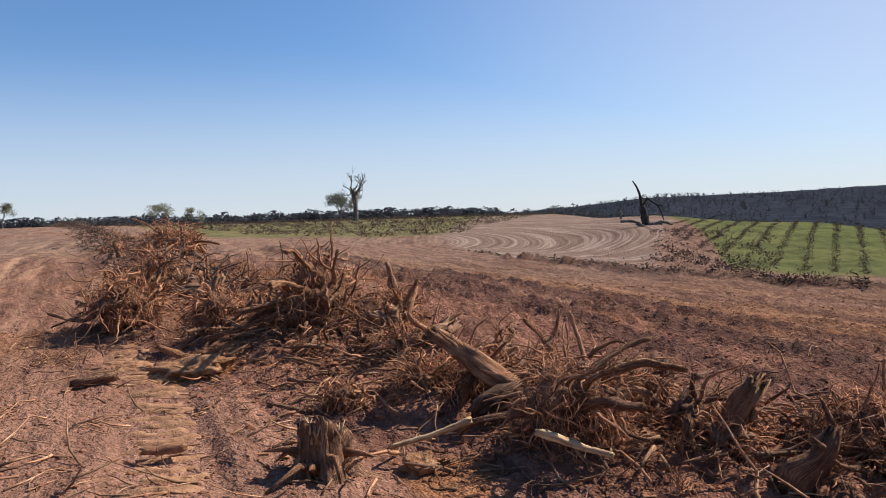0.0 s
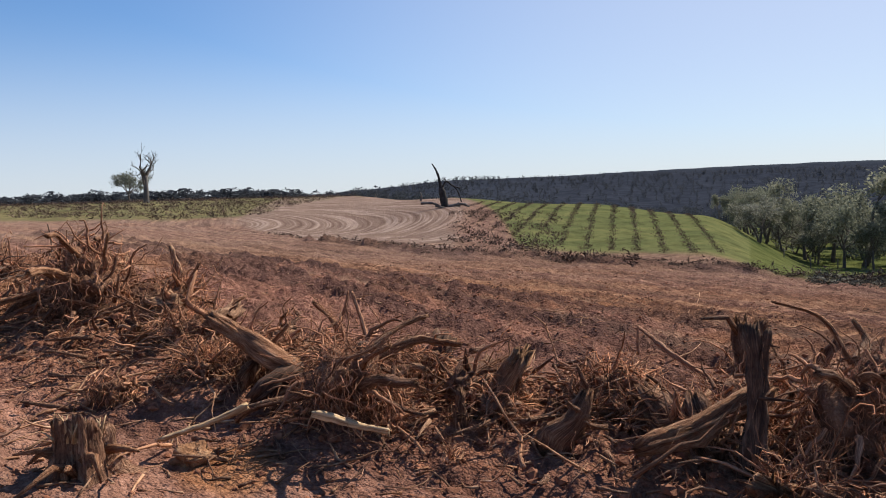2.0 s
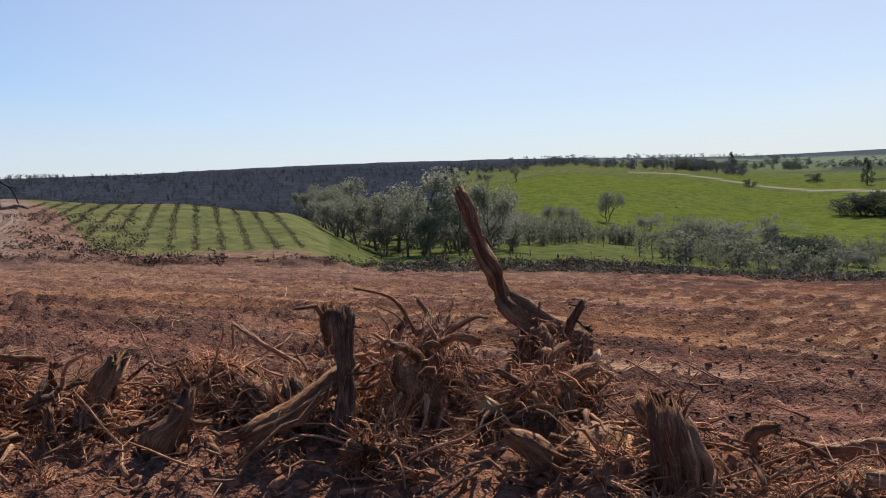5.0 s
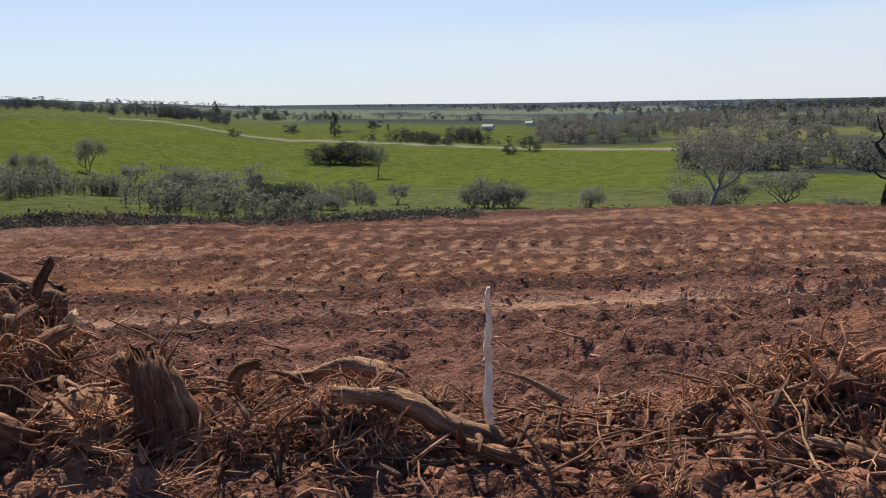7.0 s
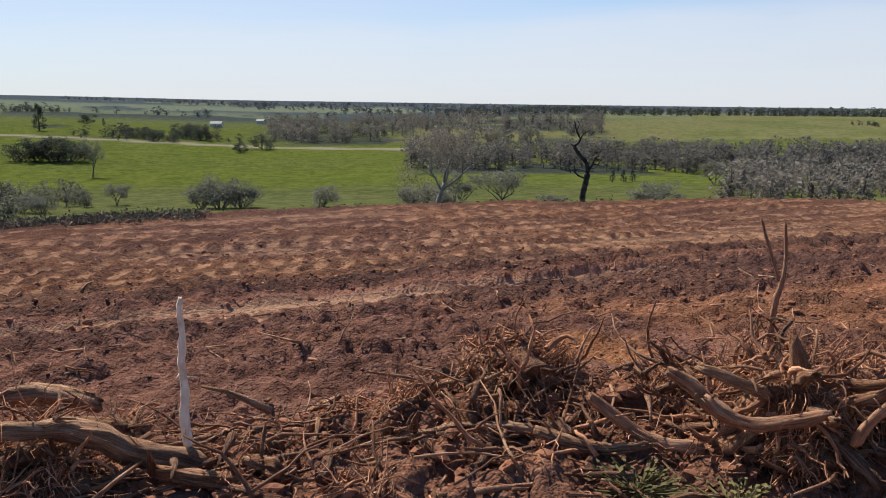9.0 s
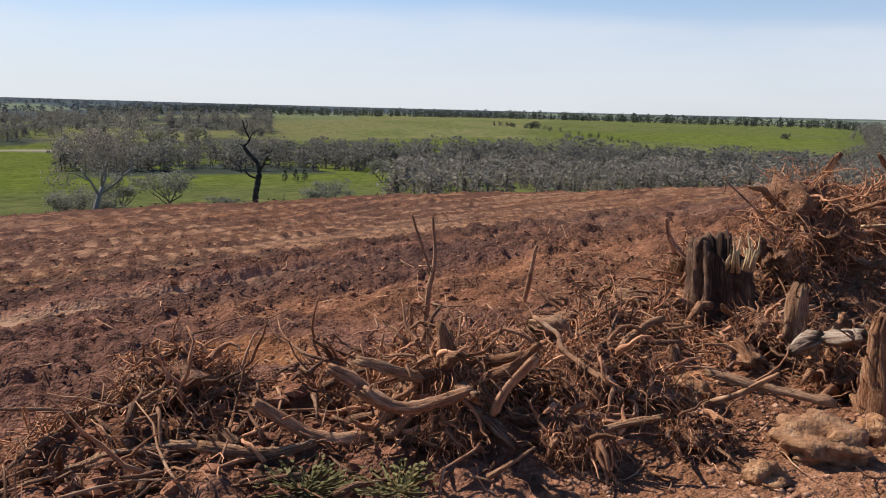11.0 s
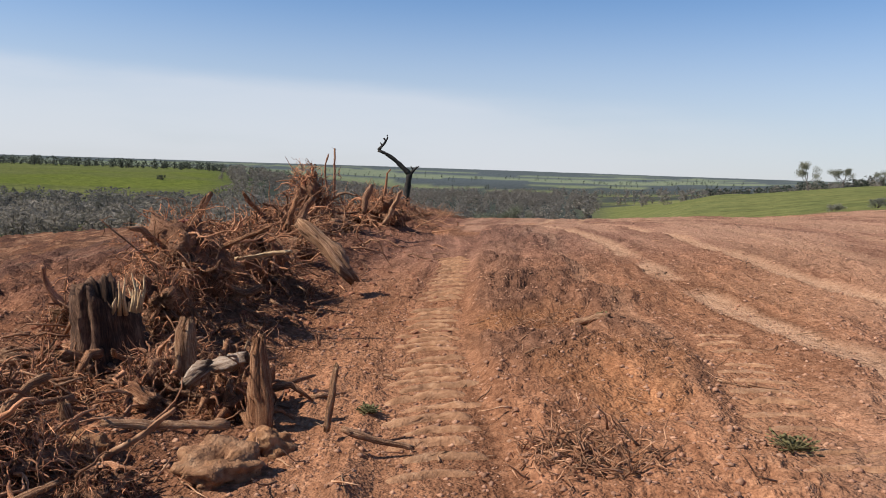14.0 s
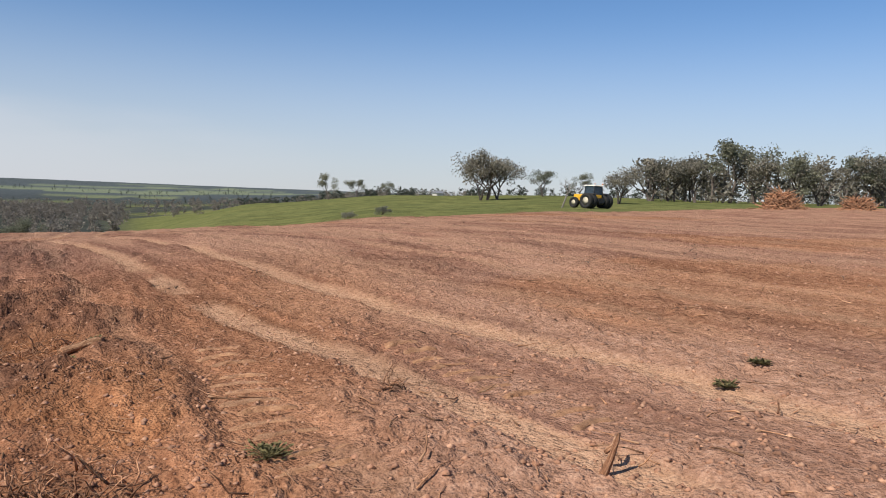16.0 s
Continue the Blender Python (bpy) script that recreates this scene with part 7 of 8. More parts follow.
def dead_tree(label, x, y, h, seed, mat, lean=(0, 0), spread=0.75, depth=3, girth=0.035):
    g = np.random.default_rng(seed)
    so, tips = Soup(), []
    d = np.array([lean[0], lean[1], 1.0])
    q, _ = strand((0, 0, -0.03), d / np.linalg.norm(d), 0.42, girth, g, 6, 0.08)
    so.tube(q, np.linspace(girth * 1.25, girth * 0.8, len(q)), 9)
    for k in range(4):
        a = 1.57 * k + g.uniform(-0.5, 0.5)
        dd = np.array([math.cos(a) * spread, math.sin(a) * spread, g.uniform(0.5, 1.3)])
        limb(so, q[-1 - k % 3], dd / np.linalg.norm(dd), g.uniform(0.16, 0.26), girth * 0.55, g, depth, tips, 0.55, 0.18, 4, 6)
    ob = thing("dead_tree", so, mat, label, "tree")
    ob.matrix_basis = Matrix.Translation((x, y, ground_z(x, y))) @ Matrix.Diagonal((h, h, h, 1))
    return ob


dead_tree("tall bare dead tree on the skyline", -21.2, 188.0, 16.0, 7, GREYSNAG, (0.1, 0.0))
dead_tree("small dead sapling at the field's edge", 139.0, -19.1, 4.0, 9, GREYSNAG, depth=2)


dead_tree("pale crooked dead sapling beside the tractor", -50.1, -86.6, 5.2, 21, PALELIMB, (-0.3, 0.1), 0.5, 2, 0.02)


def limbs_thing(name, label, category, limbs, mat):
    """A snag from its limbs: each a path with its two thicknesses, joined in one mesh."""
    so = Soup()
    for pts, r0, r1 in limbs:
        line = curve_through(pts, 0.3)
        so.tube(line, np.linspace(r0, r1, len(line)) * (1 + 0.12 * np.sin(np.arange(len(line)) * 2.1)), 9)
    return thing(name, so, mat, label, category)


limbs_thing("dead_tree", "dark crooked dead tree below the field's edge", "tree", [([(104.89, -40.31, -13.73), (104.93, -40.20, -11.40), (104.81, -40.52, -9.45), (104.72, -40.74, -8.06)], 0.435, 0.416),
    ([(104.72, -40.74, -8.06), (104.82, -40.49, -6.54), (105.16, -39.60, -5.52), (105.44, -38.83, -4.33)], 0.310, 0.242),
    ([(105.44, -38.83, -4.33), (105.17, -39.57, -3.40), (105.35, -39.06, -2.06), (105.47, -38.76, -0.71)], 0.174, 0.091),
    ([(105.17, -39.57, -3.40), (104.99, -40.03, -2.48), (104.70, -40.79, -2.00)], 0.099, 0.060),
    ([(104.73, -40.73, -7.90), (104.50, -41.31, -6.80), (104.37, -41.63, -5.88), (104.18, -42.13, -5.55)], 0.217, 0.105),
    ([(104.75, -40.67, -8.83), (105.17, -39.56, -8.43), (105.50, -38.67, -7.55), (105.58, -38.44, -8.03)], 0.162, 0.091),
    ([(104.50, -41.31, -6.80), (104.24, -41.97, -6.77), (104.10, -42.33, -6.30)], 0.112, 0.060),
    ([(105.35, -39.06, -2.06), (105.23, -39.41, -1.30), (105.32, -39.16, -0.70)], 0.075, 0.045),
    ([(105.44, -38.83, -4.33), (105.65, -38.26, -3.90)], 0.086, 0.053)], SNAG)
limbs_thing("dead_tree", "black crooked dead tree behind the stump row", "tree", [([(18.07, -68.23, -3.33), (17.99, -68.25, -0.84), (17.86, -68.28, 0.65), (17.77, -68.31, 1.14)], 0.332, 0.256),
    ([(17.82, -68.29, 1.04), (18.47, -68.12, 1.67), (19.21, -67.91, 2.33), (19.94, -67.70, 2.80), (20.58, -67.51, 3.07)], 0.256, 0.133),
    ([(20.58, -67.51, 3.07), (20.22, -67.62, 3.47), (19.95, -67.70, 3.87), (20.13, -67.65, 4.15)], 0.133, 0.082),
    ([(19.95, -67.70, 3.87), (19.77, -67.75, 4.26), (19.86, -67.73, 4.45)], 0.082, 0.041),
    ([(20.22, -67.62, 3.47), (20.40, -67.57, 3.75)], 0.072, 0.041),
    ([(17.82, -68.29, 0.99), (17.45, -68.39, 1.40), (17.17, -68.46, 1.70)], 0.179, 0.082),
    ([(17.45, -68.39, 1.40), (17.73, -68.32, 1.74)], 0.082, 0.046),
    ([(17.26, -68.44, 1.55), (16.98, -68.51, 1.81)], 0.072, 0.036)], SNAG)
limbs_thing("dead_tree", "leaning charred trunk with broken bare limbs", "tree", [([(27.40, 104.47, 0.55), (27.18, 104.52, 2.24), (26.94, 104.59, 3.47)], 0.60, 0.43),
    ([(26.94, 104.59, 3.39), (26.72, 104.64, 4.93), (26.33, 104.74, 6.10), (25.86, 104.86, 6.89)], 0.24, 0.08),
    ([(27.01, 104.57, 3.31), (27.69, 104.39, 4.34), (28.52, 104.17, 3.68), (29.49, 103.90, 3.32)], 0.17, 0.08),
    ([(28.52, 104.17, 3.83), (29.19, 103.98, 2.88), (29.62, 103.86, 1.34)], 0.11, 0.07),
    ([(27.69, 104.39, 4.34), (27.43, 104.46, 4.89)], 0.087, 0.043)], SNAG)
limbs_thing("fallen_limbs", "fallen grey limbs round the charred trunk", "tree", [([(23.90, 104.30, 1.79), (24.08, 104.26, 2.54), (23.88, 104.30, 3.00)], 0.141, 0.078),
    ([(23.89, 104.30, 1.48), (25.47, 103.92, 1.40), (26.52, 103.66, 0.89)], 0.195, 0.156),
    ([(27.58, 103.39, 0.84), (29.34, 102.90, 1.12), (30.36, 102.60, 0.69)], 0.234, 0.156),
    ([(28.27, 103.20, 0.50), (29.12, 102.96, 0.91), (28.86, 103.03, 1.37)], 0.156, 0.109),
    ([(25.81, 103.84, 1.08), (27.57, 103.39, 0.53), (29.66, 102.81, 0.58)], 0.172, 0.125)], GREYSNAG)


# ---- woods, as dense belts of small trees ----
def far_tree(seed, crowns, leaves, leaf):
    g = np.random.default_rng(seed)
    wood_soup, crown = Soup(), Soup()
    wood_soup.tube([(0, 0, -0.05), (g.normal(0, 0.03), g.normal(0, 0.03), 0.55)], [0.022, 0.012], 4, False)
    for k in range(crowns):
        a, rr = g.uniform(0, 6.28), g.uniform(0, 0.28)
        c = np.array([math.cos(a) * rr, math.sin(a) * rr, 0.12 + 0.74 * k / (crowns - 1) + g.normal(0, 0.04)])
        if k % 3 == 0:
            wood_soup.tube([(0, 0, 0.3), c], [0.012, 0.004], 3, False)
        leaf_clumps(crown, c, g.uniform(0.14, 0.24), leaves, leaf, g, 0.75)
    return [np.concatenate(s.v) for s in (wood_soup, crown)] + [np.concatenate(s.f) for s in (wood_soup, crown)]


FAR_TREES = [far_tree(500 + k, 10, 14, 0.056) for k in range(7)]
SMALL_TREES = [far_tree(520 + k, 6, 11, 0.075) for k in range(7)]


def belt(name, spots, leaf, label, seed, bark=TRUNK, far=False, wide_by=1.0):
    """A wood in one mesh: spots are (x, y, height)."""
    g = np.random.default_rng(seed)
    trunk, crown = Soup(), Soup()
    for x, y, h in spots:
        wv, cv, wf, cf = (SMALL_TREES if far else FAR_TREES)[int(g.integers(0, 7))]
        a, wide = g.uniform(0, 6.28), h * g.uniform(1.0, 1.55) * wide_by
        rot = np.array([[math.cos(a) * wide, math.sin(a) * wide, 0], [-math.sin(a) * wide, math.cos(a) * wide, 0], [0, 0, h]])
        o = np.array([x, y, ground_z(x, y)])
        trunk.add(wv @ rot + o, wf)
        crown.add(cv @ rot + o, cf)
    ob = thing(name, crown, leaf, label, "woodland", kind="stuff", smooth_faces=False)
    part("trunks", trunk, bark, ob)
    return tagged(ob)


def spread_spots(count, a0, a1, r0, r1, h0, h1, seed, keep=lambda x, y, a, r: True):
    g = np.random.default_rng(seed)
    out = []
    while len(out) < count:
        a, r = g.uniform(a0, a1), math.sqrt(g.uniform(r0 * r0, r1 * r1))
        x, y = r * math.sin(radians(a)), r * math.cos(radians(a))
        if keep(x, y, a, r):
            out.append((x, y, g.uniform(h0, h1)))
    return out


def patchy(lo, scale, seed):
    return lambda x, y, a, r: float(value_noise(np.array([x * scale]), np.array([y * scale]), seed)[0]) > lo


belt("skyline_woods", spread_spots(1200, -34, 9, 290, 345, 4.0, 6.6, 1), LEAF_HAZED, "dark belt of low woodland along the skyline", 1, SNAG, True, 1.5)
belt("ridge_front_woods", spread_spots(240, 6, 40, 235, 300, 3.5, 6.5, 2, lambda x, y, a, r: r > 235 + 0.6 * abs(a - 20)), LEAF_HAZED, "gum woodland at the foot of the dark ridge", 2, GREYSNAG)
belt("ridge_woods", spread_spots(1300, 5, 60, 300, 720, 2.5, 4.5, 3, lambda x, y, a, r: a < 46 or r > 640 + (a - 46) * 8), LEAF_HAZED, "dense dark eucalypt woodland covering a long ridge", 3, SNAG, True)
plant("gum", *[(x, y, h, 0.85) for x, y, h in spread_spots(64, 34.5, 49, 98, 205, 6, 10.5, 4, lambda x, y, a, r: r > 98 + 9 * max(0, 37 - a))])
plant("grey", *[(x, y, h, 1.0) for x, y, h in spread_spots(36, 36, 50, 104, 190, 4, 7, 44)])
belt("creek_scrub", spread_spots(300, 46, 76, 120, 190, 2.2, 5.2, 5, patchy(0.42, 0.06, 4)), LEAF_SCRUB, "grey-green scrub along the creek", 5)
belt("valley_woods", spread_spots(760, 98, 156, 225, 370, 6, 10.5, 6, lambda x, y, a, r: (r > 290 - (a - 98) * 1.0) and (a > 118 or r > 265)), LEAF_WOOD, "grey leafless-looking woodland along the valley floor", 6)
belt("valley_woods", spread_spots(230, 121, 157, 135, 235, 5, 8.5, 66, lambda x, y, a, r: r > 150 - (a - 121) * 0.5), LEAF_WOOD, "grey woodland below the field's edge", 66)
belt("valley_woods", spread_spots(340, 88, 112, 430, 760, 7, 12, 7, patchy(0.36, 0.02, 6)), LEAF_WOOD, "grey woodland spreading up the valley", 7)
belt("south_woods", spread_spots(750, 152, 179, 190, 900, 7, 11, 8, lambda x, y, a, r: r > 190 + (a - 152) * 4), LEAF_WOOD, "dense grey-brown woodland filling the valley", 8)
belt("far_valley_woods", spread_spots(330, 176, 205, 480, 1050, 5, 9, 17, patchy(0.4, 0.01, 14)), LEAF_WOOD, "hazy grey woodland in the far valley", 17, TRUNK, True)
belt("crest_trees", spread_spots(800, 100, 158, 840, 960, 5, 10, 9), LEAF_DARK, "line of dark trees along the far crest", 9, SNAG, True)
belt("hill_crest_trees", spread_spots(170, 45, 66, 610, 720, 4, 9, 10), LEAF_HAZED, "dark trees on the crest of the green hill", 10, TRUNK, False, 1.3)
belt("hedge_trees", spread_spots(190, 60, 92, 470, 900, 3, 8, 11, patchy(0.52, 0.012, 8)), LEAF_DARK, "dark scattered trees and hedges on the far paddocks", 11, TRUNK, False, 1.5)
belt("far_trees", spread_spots(650, 58, 118, 850, 1900, 4, 9, 18, patchy(0.52, 0.005, 19)), LEAF_HAZED, "grey woodland patches on the far hills", 18, SNAG, True, 1.7)
belt("far_trees", spread_spots(400, 110, 200, 1000, 2100, 4, 8, 12, patchy(0.55, 0.006, 9)), LEAF_DARK, "dark clumps of trees on the distant hills", 12, SNAG, True, 0.8)
belt("slope_shrubs", spread_spots(60, 128, 141, 400, 640, 2, 4, 13, lambda x, y, a, r: abs(r - (640 - (a - 128) * 18)) < 14), LEAF_DARK, "dark shrubs in a gully on the far slope", 13)
belt("right_woods", spread_spots(70, 216, 236, 165, 240, 7, 10.5, 14), LEAF_BROWN, "brown-green gum wood beyond the field", 14)
belt("far_shelter_trees", spread_spots(320, 186, 236, 520, 700, 6, 10, 15), LEAF_DARK, "distant dark shelter belt beyond the green rise", 15, SNAG, True)

# ---- brush and scrub on the worked land ----
def brush(name, spots, mat, label, category, seed, pieces=16, kind="stuff", group=""):
    """Low dead brush: each spot (x, y, size) a tuft of broken stems and shreds."""
    g = np.random.default_rng(seed)
    so = Soup()
    for x, y, s in spots:
        z = ground_z(x, y)
        n = pieces
        c = np.stack([x + g.normal(0, s * 0.5, n), y + g.normal(0, s * 0.5, n), z + np.abs(g.normal(0, s * 0.33, n))], -1)
        d = g.normal(0, 1, (n, 3))
        d[:, 2] = np.abs(d[:, 2]) * 0.8
        d /= np.linalg.norm(d, axis=1)[:, None]
        b = np.cross(d, g.normal(0, 1, (n, 3)))
        b /= np.linalg.norm(b, axis=1)[:, None] + 1e-9
        ln, w = s * g.uniform(0.25, 0.8, (n, 1)), s * g.uniform(0.03, 0.12, (n, 1))
        v = np.stack([c - b * w, c + d * ln * 0.5 + b * w * 0.4 + g.normal(0, s * 0.05, (n, 3)), c + d * ln, c + d * ln * 0.4 + b * w * 2], 1).reshape(-1, 3)
        so.add(v, np.arange(n * 4).reshape(-1, 4))
    return thing(name, so, mat, label, category, group, kind, False)


def row2_spots(n, seed):
    g = np.random.default_rng(seed)
    out = []
    for _ in range(n):
        a = 0.5 + 62 * g.uniform(0, 1) ** 0.75
        r = float(np.interp(a, [0, 5, 9, 13, 17, 21, 25, 33, 41, 50, 64], [95, 62, 52, 45, 43, 42, 40, 39.5, 38.5, 38, 38.5])) + g.normal(0, 0.55)
        out.append((r * math.sin(radians(a)), r * math.cos(radians(a)), g.uniform(0.1, 0.22) if g.uniform() < 0.8 else g.uniform(0.25, 0.5)))
    return out


brush("brush_windrow", row2_spots(1100, 21), BRUSH, "long low windrow of dark pushed-up brush", "brush", 21, 18)


def plantation():
    """Rows of cut scrub on the green slope, side by side."""
    d = np.array([math.sin(radians(27.6)), math.cos(radians(27.6))])
    s = np.array([d[1], -d[0]])
    g = np.random.default_rng(22)
    for k in range(-9, 4):
        spots = []
        u = 70.0
        while u < 122:
            u += g.uniform(0.14, 0.36)
            p = d * u + s * (k * 2.45 + 1.2 + g.normal(0, 0.16))
            a, r = math.degrees(math.atan2(p[0], p[1])), math.hypot(*p)
            lim = float(np.interp(a, [15, 20, 26, 33, 35], [92, 78, 74, 72, 76]))
            if 16.5 + max(0, (100 - r) * 0.05) < a < 34.8 and lim < r < 119:
                spots.append((p[0], p[1], g.uniform(0.16, 0.4)))
        if spots:
            brush("scrub_row", spots, BRUSH, "straight row of dark cut scrub on green grass", "brush", 100 + k, 12, "stuff", "rows of cut scrub")


plantation()
g22 = np.random.default_rng(23)


def plot_spots(n):
    out = []
    while len(out) < n:
        a, r = g22.uniform(-23, 8.5), g22.uniform(112, 235)
        line = float(np.interp(a, [-22, -14, -6, 1, 8], [165, 122, 113, 119, 186]))
        if r > line and (g22.uniform() < 0.35 or abs(math.sin((r + a * 0.8) * 0.45)) > 0.75):
            out.append((r * math.sin(radians(a)), r * math.cos(radians(a)), g22.uniform(0.3, 0.95)))
    return out


brush("scrub_plot", plot_spots(2600), BRUSH, "brown cut scrub strewn over a pale grassy plot", "brush", 24, 12)
brush("edge_brush", [(r * math.sin(radians(a)), r * math.cos(radians(a)), s) for a, r, s in zip(g22.uniform(40, 84, 3200), 34.6 + np.abs(g22.normal(0, 5.5, 3200)), g22.uniform(0.12, 0.42, 3200))], EDGEBRUSH, "grey-green cut brush along the field's edge", "brush", 25, 10)
brush("scrub_margin", [(r * math.sin(radians(a)), r * math.cos(radians(a)), s) for a, r, s in zip(g22.uniform(15, 23, 260), g22.uniform(62, 100, 260), g22.uniform(0.25, 0.8, 260))], BRUSH, "dark scrub at the margin of the green slope", "brush", 26, 14)
brush("edge_debris", [(r * math.sin(radians(a)), r * math.cos(radians(a)), s) for a, r, s in zip(g22.uniform(70, 170, 160), 44 + np.abs(g22.normal(0, 2, 160)), g22.uniform(0.1, 0.45, 160))], BRUSH, "dark stubs along the field's crest", "brush", 27, 8)
brush("field_stubs", [(r * math.sin(radians(a)), r * math.cos(radians(a)), s) for a, r, s in zip(g22.uniform(-20, 60, 500), g22.uniform(12, 38, 500), g22.uniform(0.04, 0.16, 500))], BRUSH, "broken stubs left on the tilled ground", "brush", 28, 7)
brush("field_stubs", [(r * math.sin(radians(a)), r * math.cos(radians(a)), s) for a, r, s in zip(g22.uniform(180, 236, 260), g22.uniform(12, 60, 260), g22.uniform(0.04, 0.14, 260))], BRUSH, "broken stubs left on the tilled ground", "brush", 29, 7)
brush("paddock_tussocks", [(r * math.sin(radians(a)), r * math.cos(radians(a)), s) for a, r, s in zip(g22.uniform(48, 75, 500), g22.uniform(230, 600, 500), g22.uniform(0.4, 1.1, 500))], GREYBRUSH, "grey tussocks dotted over the green hill", "brush", 30, 8)
# ---- tractor, buildings, piles ----
def simple(name, rgb, rough=0.6, metal=0.0, grain=0.25, scale=4.0):
    m, nt, b = material(name, rough, 0.4)
    b.inputs["Metallic"].default_value = metal
    lo, hi = tuple(c * (1 - grain) for c in rgb), tuple(min(1, c * (1 + grain)) for c in rgb)
    nt.links.new(ramp(nt, noise_fac(nt, scale, 5, 0.6), (0.35, lo), (0.65, hi)), b.inputs["Base Color"])
    return m


YELLOW = simple("yellow_paint", (0.75, 0.42, 0.03), 0.4)
ORANGE = simple("orange_lamp", (0.8, 0.25, 0.03), 0.4)
TYRE = simple("black_rubber", (0.018, 0.018, 0.018), 0.85)
BLACK = simple("black_metal", (0.02, 0.02, 0.022), 0.5)
GLASS = simple("dark_cab_glass", (0.03, 0.045, 0.06), 0.08)
ROOF_WHITE = simple("pale_cab_roof", (0.7, 0.66, 0.58), 0.5)
RIM = simple("pale_rim", (0.5, 0.46, 0.36), 0.5)
RED = simple("red_paint", (0.22, 0.03, 0.02), 0.6)
WALL_WHITE = simple("white_wall", (0.5, 0.49, 0.46), 0.7)
ROOF_GREY = simple("grey_iron_roof", (0.2, 0.21, 0.23), 0.7)


def box(bm, size, at, bevel=0.04, taper=1.0):
    r = bmesh.ops.create_cube(bm, size=1.0, matrix=Matrix.Translation(at) @ Matrix.Diagonal((*size, 1)))
    top = max(v.co.z for v in r["verts"])
    for v in r["verts"]:
        if v.co.z > top - 1e-4:
            v.co.x, v.co.y = at[0] + (v.co.x - at[0]) * taper, at[1] + (v.co.y - at[1]) * taper
    edges = list({e for v in r["verts"] for e in v.link_edges})
    bmesh.ops.bevel(bm, geom=edges, offset=bevel, segments=2, affect="EDGES", profile=0.6)


def bm_mesh(name, build):
    bm = bmesh.new()
    build(bm)
    me = bpy.data.meshes.new(name)
    bm.to_mesh(me)
    bm.free()
    return me


def wheel_soup(radius, width):
    """A tyre with lugs, and its rim, lying in the yz plane."""
    tyre, rim = Soup(), Soup()
    n = 40
    prof = [(0.55, -0.42), (0.8, -0.5), (0.96, -0.44), (1.0, -0.2), (1.0, 0.2), (0.96, 0.44), (0.8, 0.5), (0.55, 0.42)]
    th = np.linspace(0, 2 * np.pi, n, endpoint=False)
    v = np.array([[(w * width, math.cos(t) * r * radius * (1.03 if k % 2 and r > 0.9 else 1), math.sin(t) * r * radius * (1.03 if k % 2 and r > 0.9 else 1)) for r, w in prof] for k, t in enumerate(th)])
    m = len(prof)
    i, j = np.meshgrid(np.arange(n), np.arange(m), indexing="ij")
    f = np.stack([i * m + j, ((i + 1) % n) * m + j, ((i + 1) % n) * m + (j + 1) % m, i * m + (j + 1) % m], -1).reshape(-1, 4)
    tyre.add(v.reshape(-1, 3), f)
    rim.tube([(-0.3 * width, 0, 0), (-0.18 * width, 0, 0), (0.18 * width, 0, 0), (0.3 * width, 0, 0)], [0.56 * radius, 0.4 * radius, 0.4 * radius, 0.56 * radius], 24)
    return tyre, rim


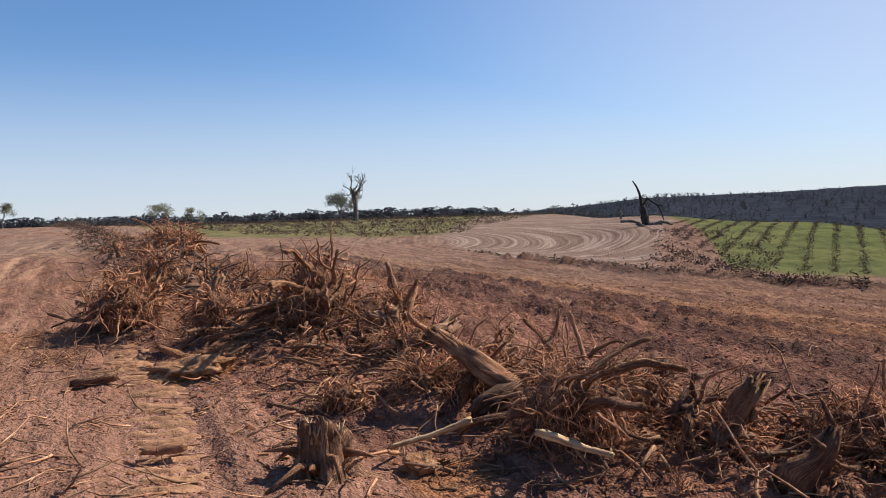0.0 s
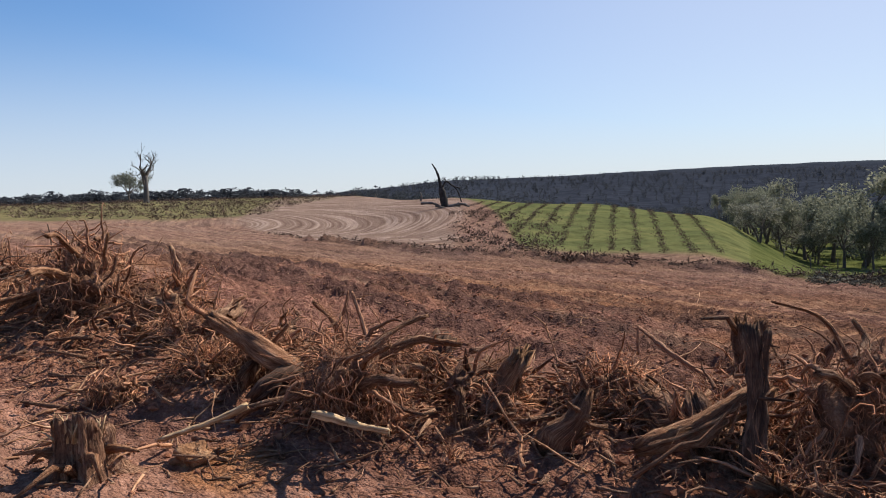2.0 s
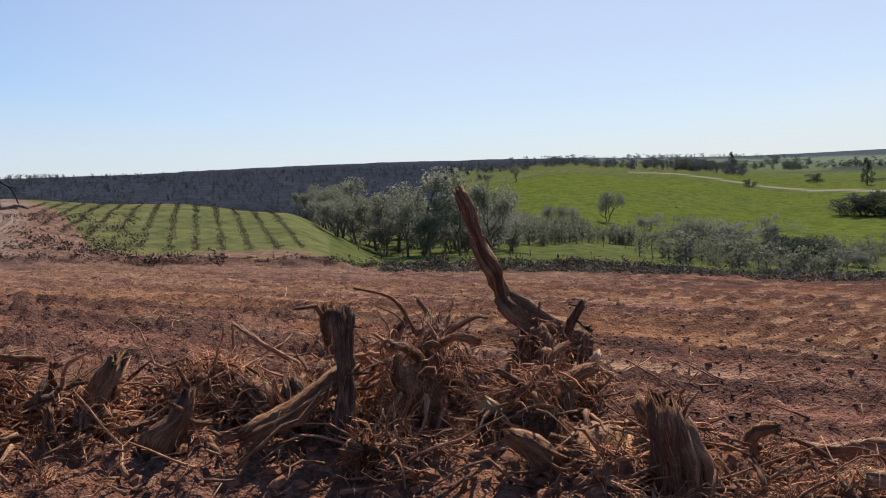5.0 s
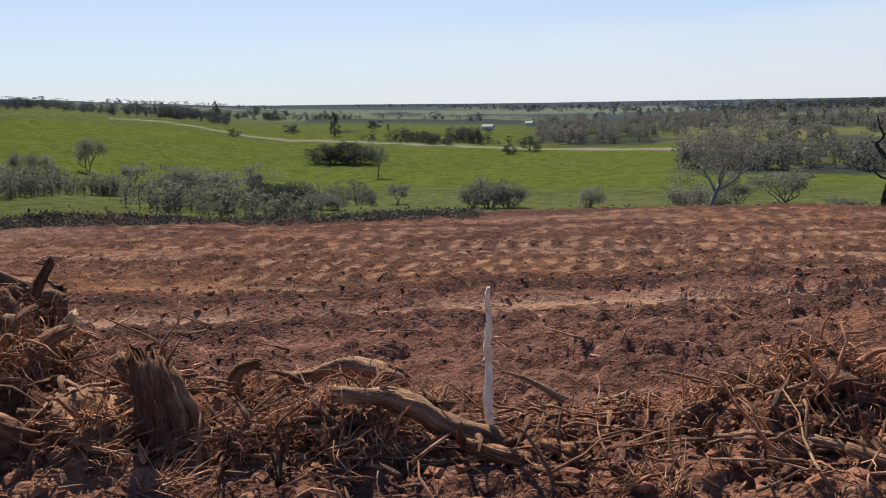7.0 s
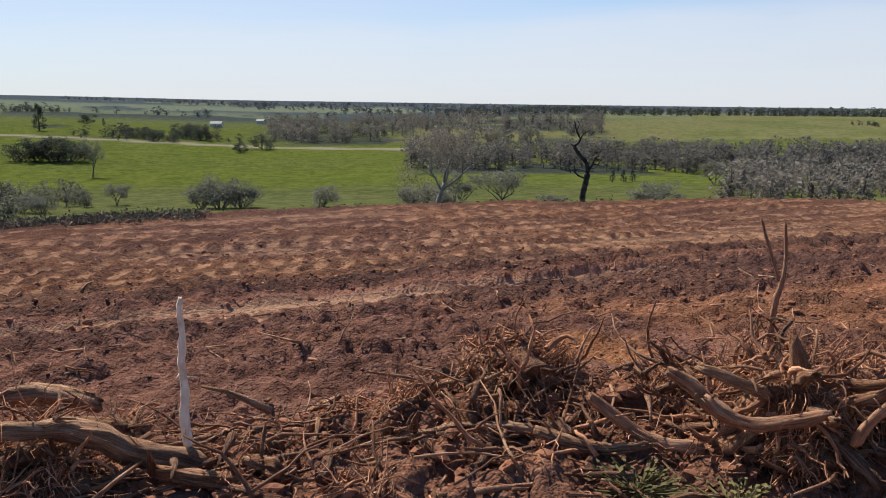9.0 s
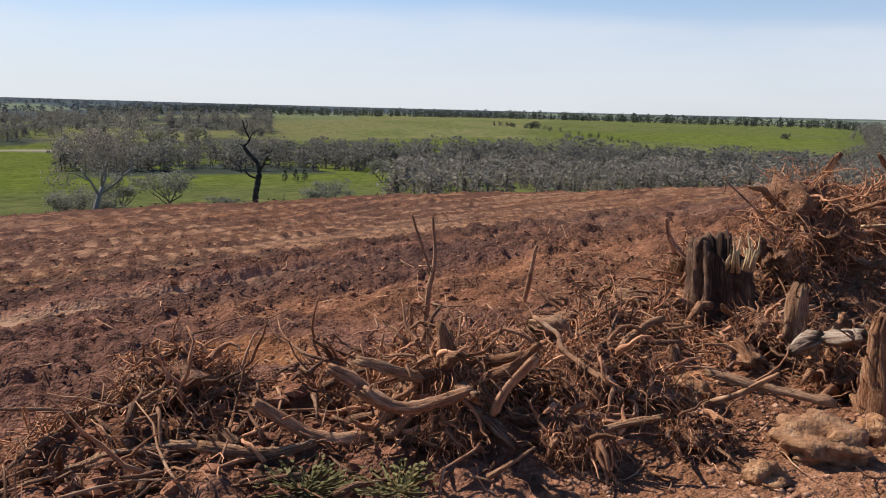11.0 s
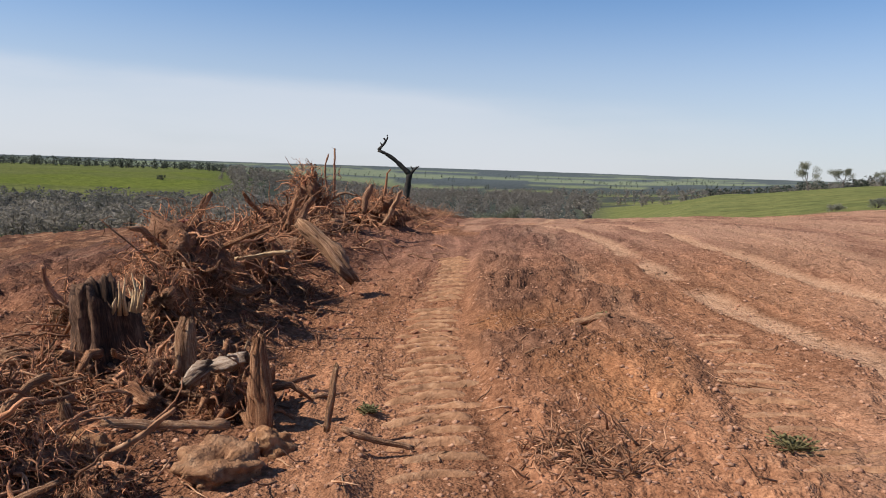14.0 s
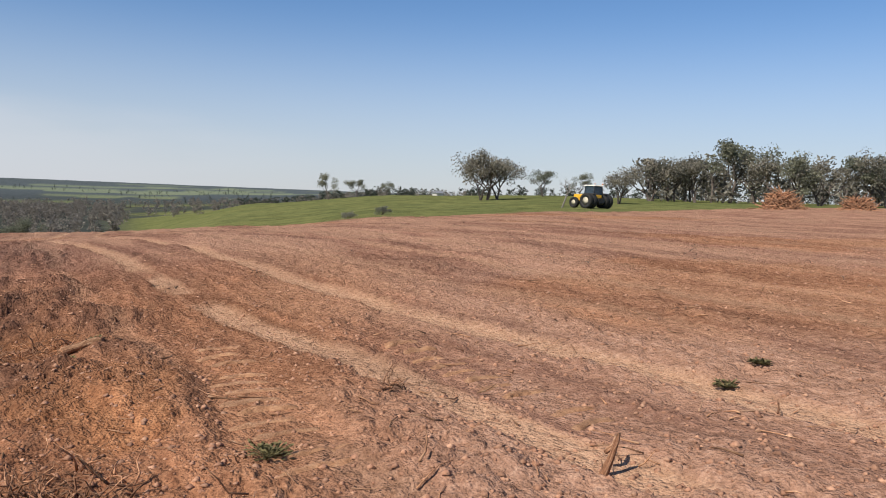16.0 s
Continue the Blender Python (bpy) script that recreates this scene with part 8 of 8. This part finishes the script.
def tractor(x, y, heading):
    ob = tagged(new("tractor"), "yellow farm tractor with a dark cab, parked at the field's edge", "tractor")
    body = part("hood", bm_mesh("hood", lambda bm: (box(bm, (0.95, 2.1, 0.8), (0, 1.75, 1.35), 0.12, 0.92), box(bm, (0.7, 2.6, 0.5), (0, 1.2, 0.85), 0.06))), YELLOW, ob)
    part("chassis", bm_mesh("chassis", lambda bm: (box(bm, (0.7, 4.0, 0.45), (0, 0.6, 0.75), 0.05), box(bm, (1.1, 0.5, 0.6), (0, -1.35, 0.95), 0.06))), BLACK, ob)
    cab = part("cab", bm_mesh("cab", lambda bm: box(bm, (1.6, 1.6, 1.35), (0, -0.2, 2.1), 0.1, 0.9)), GLASS, ob, "dark glazed cab")
    for sx in (-1, 1):
        for sy in (-0.98, 0.58):
            pl = Soup()
            pl.tube([(sx * 0.8, sy, 1.4), (sx * 0.73, sy * 0.92, 2.8)], [0.055, 0.05], 8)
            part("cab_post", pl, BLACK, cab)
    part("cab_roof", bm_mesh("cab_roof", lambda bm: box(bm, (1.75, 1.9, 0.13), (0, -0.2, 2.86), 0.05, 0.92)), ROOF_WHITE, ob, "pale cab roof")
    part("rear_panel", bm_mesh("rear_panel", lambda bm: box(bm, (0.9, 0.12, 0.42), (0, -1.08, 1.5), 0.03)), YELLOW, ob)
    bx = Soup()
    bx.tube([(0.62, 0.75, 1.6), (0.62, 0.75, 2.75)], [0.06, 0.05], 10)
    part("exhaust", bx, BLACK, ob)
    for sx in (-1, 1):
        part("mudguard", bm_mesh("mudguard", lambda bm: box(bm, (0.62, 1.5, 0.14), (sx * 0.98, -0.75, 1.85), 0.05, 0.8)), BLACK, ob)
        part("beacon", bm_mesh("beacon", lambda bm: box(bm, (0.12, 0.12, 0.14), (sx * 0.7, -1.0, 3.05), 0.03)), ORANGE, ob, "orange lamp")
        for r, w, px, py in ((0.93, 0.72, 1.12, -0.75), (0.93, 0.6, 1.82, -0.75), (0.68, 0.52, 0.98, 2.05)):
            t, rm = wheel_soup(r, w)
            wh = new("wheel")
            wh.parent = ob
            wh.matrix_basis = pose(sx * px, py, r)
            part("tyre", t, TYRE, wh)
            part("rim", rm, RIM, wh)
    ob.matrix_basis = pose(x, y, ground_z(x, y) - 0.03, 0, 0, heading)
    return ob


tractor(-53.0, -84.2, 196)


def machine(x, y, heading):
    """A small red machine with a blue-grey cab, far off behind the row."""
    ob = tagged(new("machine"), "small red-roofed farm machine beyond the field", "vehicle")
    part("body", bm_mesh("body", lambda bm: box(bm, (1.3, 2.4, 0.7), (0, 0, 0.75), 0.08)), BLACK, ob)
    part("cab", bm_mesh("cab", lambda bm: box(bm, (1.2, 1.3, 1.1), (0, -0.2, 1.6), 0.08, 0.92)), GLASS, ob)
    part("roof", bm_mesh("roof", lambda bm: box(bm, (1.35, 1.5, 0.22), (0, -0.2, 2.22), 0.06)), RED, ob, "red roof")
    for sx in (-1, 1):
        for py in (-0.8, 0.85):
            t, rm = wheel_soup(0.5, 0.35)
            wh = new("wheel")
            wh.parent = ob
            wh.matrix_basis = pose(sx * 0.75, py, 0.5)
            part("tyre", t, TYRE, wh)
            part("rim", rm, RIM, wh)
    ob.matrix_basis = pose(x, y, ground_z(x, y), 0, 0, heading)


machine(33.6, -57.6, 60)


def house(x, y, w, d, h, turn, roof, label):
    ob = tagged(new("house"), label, "house")
    part("wall", bm_mesh("wall", lambda bm: box(bm, (w, d, h), (0, 0, h / 2), 0.05)), WALL_WHITE, ob)
    so = Soup()
    e = 0.5
    so.add([(-w / 2 - e, -d / 2 - e, h), (w / 2 + e, -d / 2 - e, h), (w / 2 + e, d / 2 + e, h), (-w / 2 - e, d / 2 + e, h), (-w / 2 - e, 0, h + d * 0.3), (w / 2 + e, 0, h + d * 0.3)],
           [(0, 1, 5, 4), (2, 3, 4, 5), (0, 4, 3, 3), (1, 2, 5, 5), (0, 3, 2, 1)])
    part("roof", so, roof, ob, smooth_faces=False)
    part("door", bm_mesh("door", lambda bm: box(bm, (1.0, 0.12, 2.0), (0, -d / 2 - 0.03, 1.0), 0.02)), BLACK, ob)
    for k in (-0.3, 0.3):
        part("window", bm_mesh("window", lambda bm: box(bm, (1.6, 0.12, 1.1), (k * w, -d / 2 - 0.03, h * 0.55), 0.02)), GLASS, ob)
    ob.matrix_basis = pose(x, y, ground_z(x, y) - 0.1, 0, 0, turn)


house(674, 66, 9, 6, 3.0, 80, ROOF_GREY, "distant white farmhouse with a pale iron roof in the valley")
house(752, 20, 8, 5, 3.0, 95, ROOF_GREY, "distant white farmhouse with a pale iron roof in the valley")
house(760, 34, 7, 5, 3.0, 70, ROOF_GREY, "distant white shed with a pale iron roof in the valley")
house(-150, -390, 4.5, 4, 3.0, 20, ROOF_GREY, "distant small white shed beyond the green rise")


def pile(x, y, length, wide, high, turn, seed):
    """A heap of broken branches and stumps."""
    g = np.random.default_rng(seed)
    so = Soup()
    c, s = math.cos(radians(turn)), math.sin(radians(turn))
    for _ in range(900):
        u, v = g.normal(0, 0.32), g.normal(0, 0.33)
        k = max(0, 1 - u * u * 2.2 - v * v * 2.2)
        px, py = x + c * u * length - s * v * wide, y + s * u * length + c * v * wide
        a = g.uniform(0, 6.28)
        p, r = strand((px, py, ground_z(px, py) + high * k * g.uniform(0.2, 1) ** 0.7), (math.cos(a), math.sin(a), g.normal(0.1, 0.35)), g.uniform(0.5, 2.0), g.uniform(0.03, 0.1), g, 3, 0.2)
        so.tube(p, r, 5)
    return thing("debris_pile", so, ROOT, "heap of reddish broken branches and stumps", "wood pile", kind="stuff")


pile(-76, -76.5, 9, 3, 2.0, 45, 81)
pile(-84, -72, 5, 2, 1.2, 40, 82)


def fence(x0, y0, x1, y1, gap):
    """A line of weathered posts with wire."""
    ob = tagged(new("fence"), "line of thin weathered fence posts across the paddock", "fence")
    n = int(math.hypot(x1 - x0, y1 - y0) / gap)
    base = Soup()
    base.tube([(0, 0, -0.2), (0.01, 0, 1.2)], [0.07, 0.06], 6)
    me = base.mesh("post")
    me.materials.append(GREYSNAG)
    for k in range(n + 1):
        px, py = x0 + (x1 - x0) * k / n, y0 + (y1 - y0) * k / n
        p = part("post", me, GREYSNAG, ob)
        p.location = (px, py, ground_z(px, py))


fence(108, 118, 150, 60, 4.0)
fence(66, 84, 86, 70, 3.0)
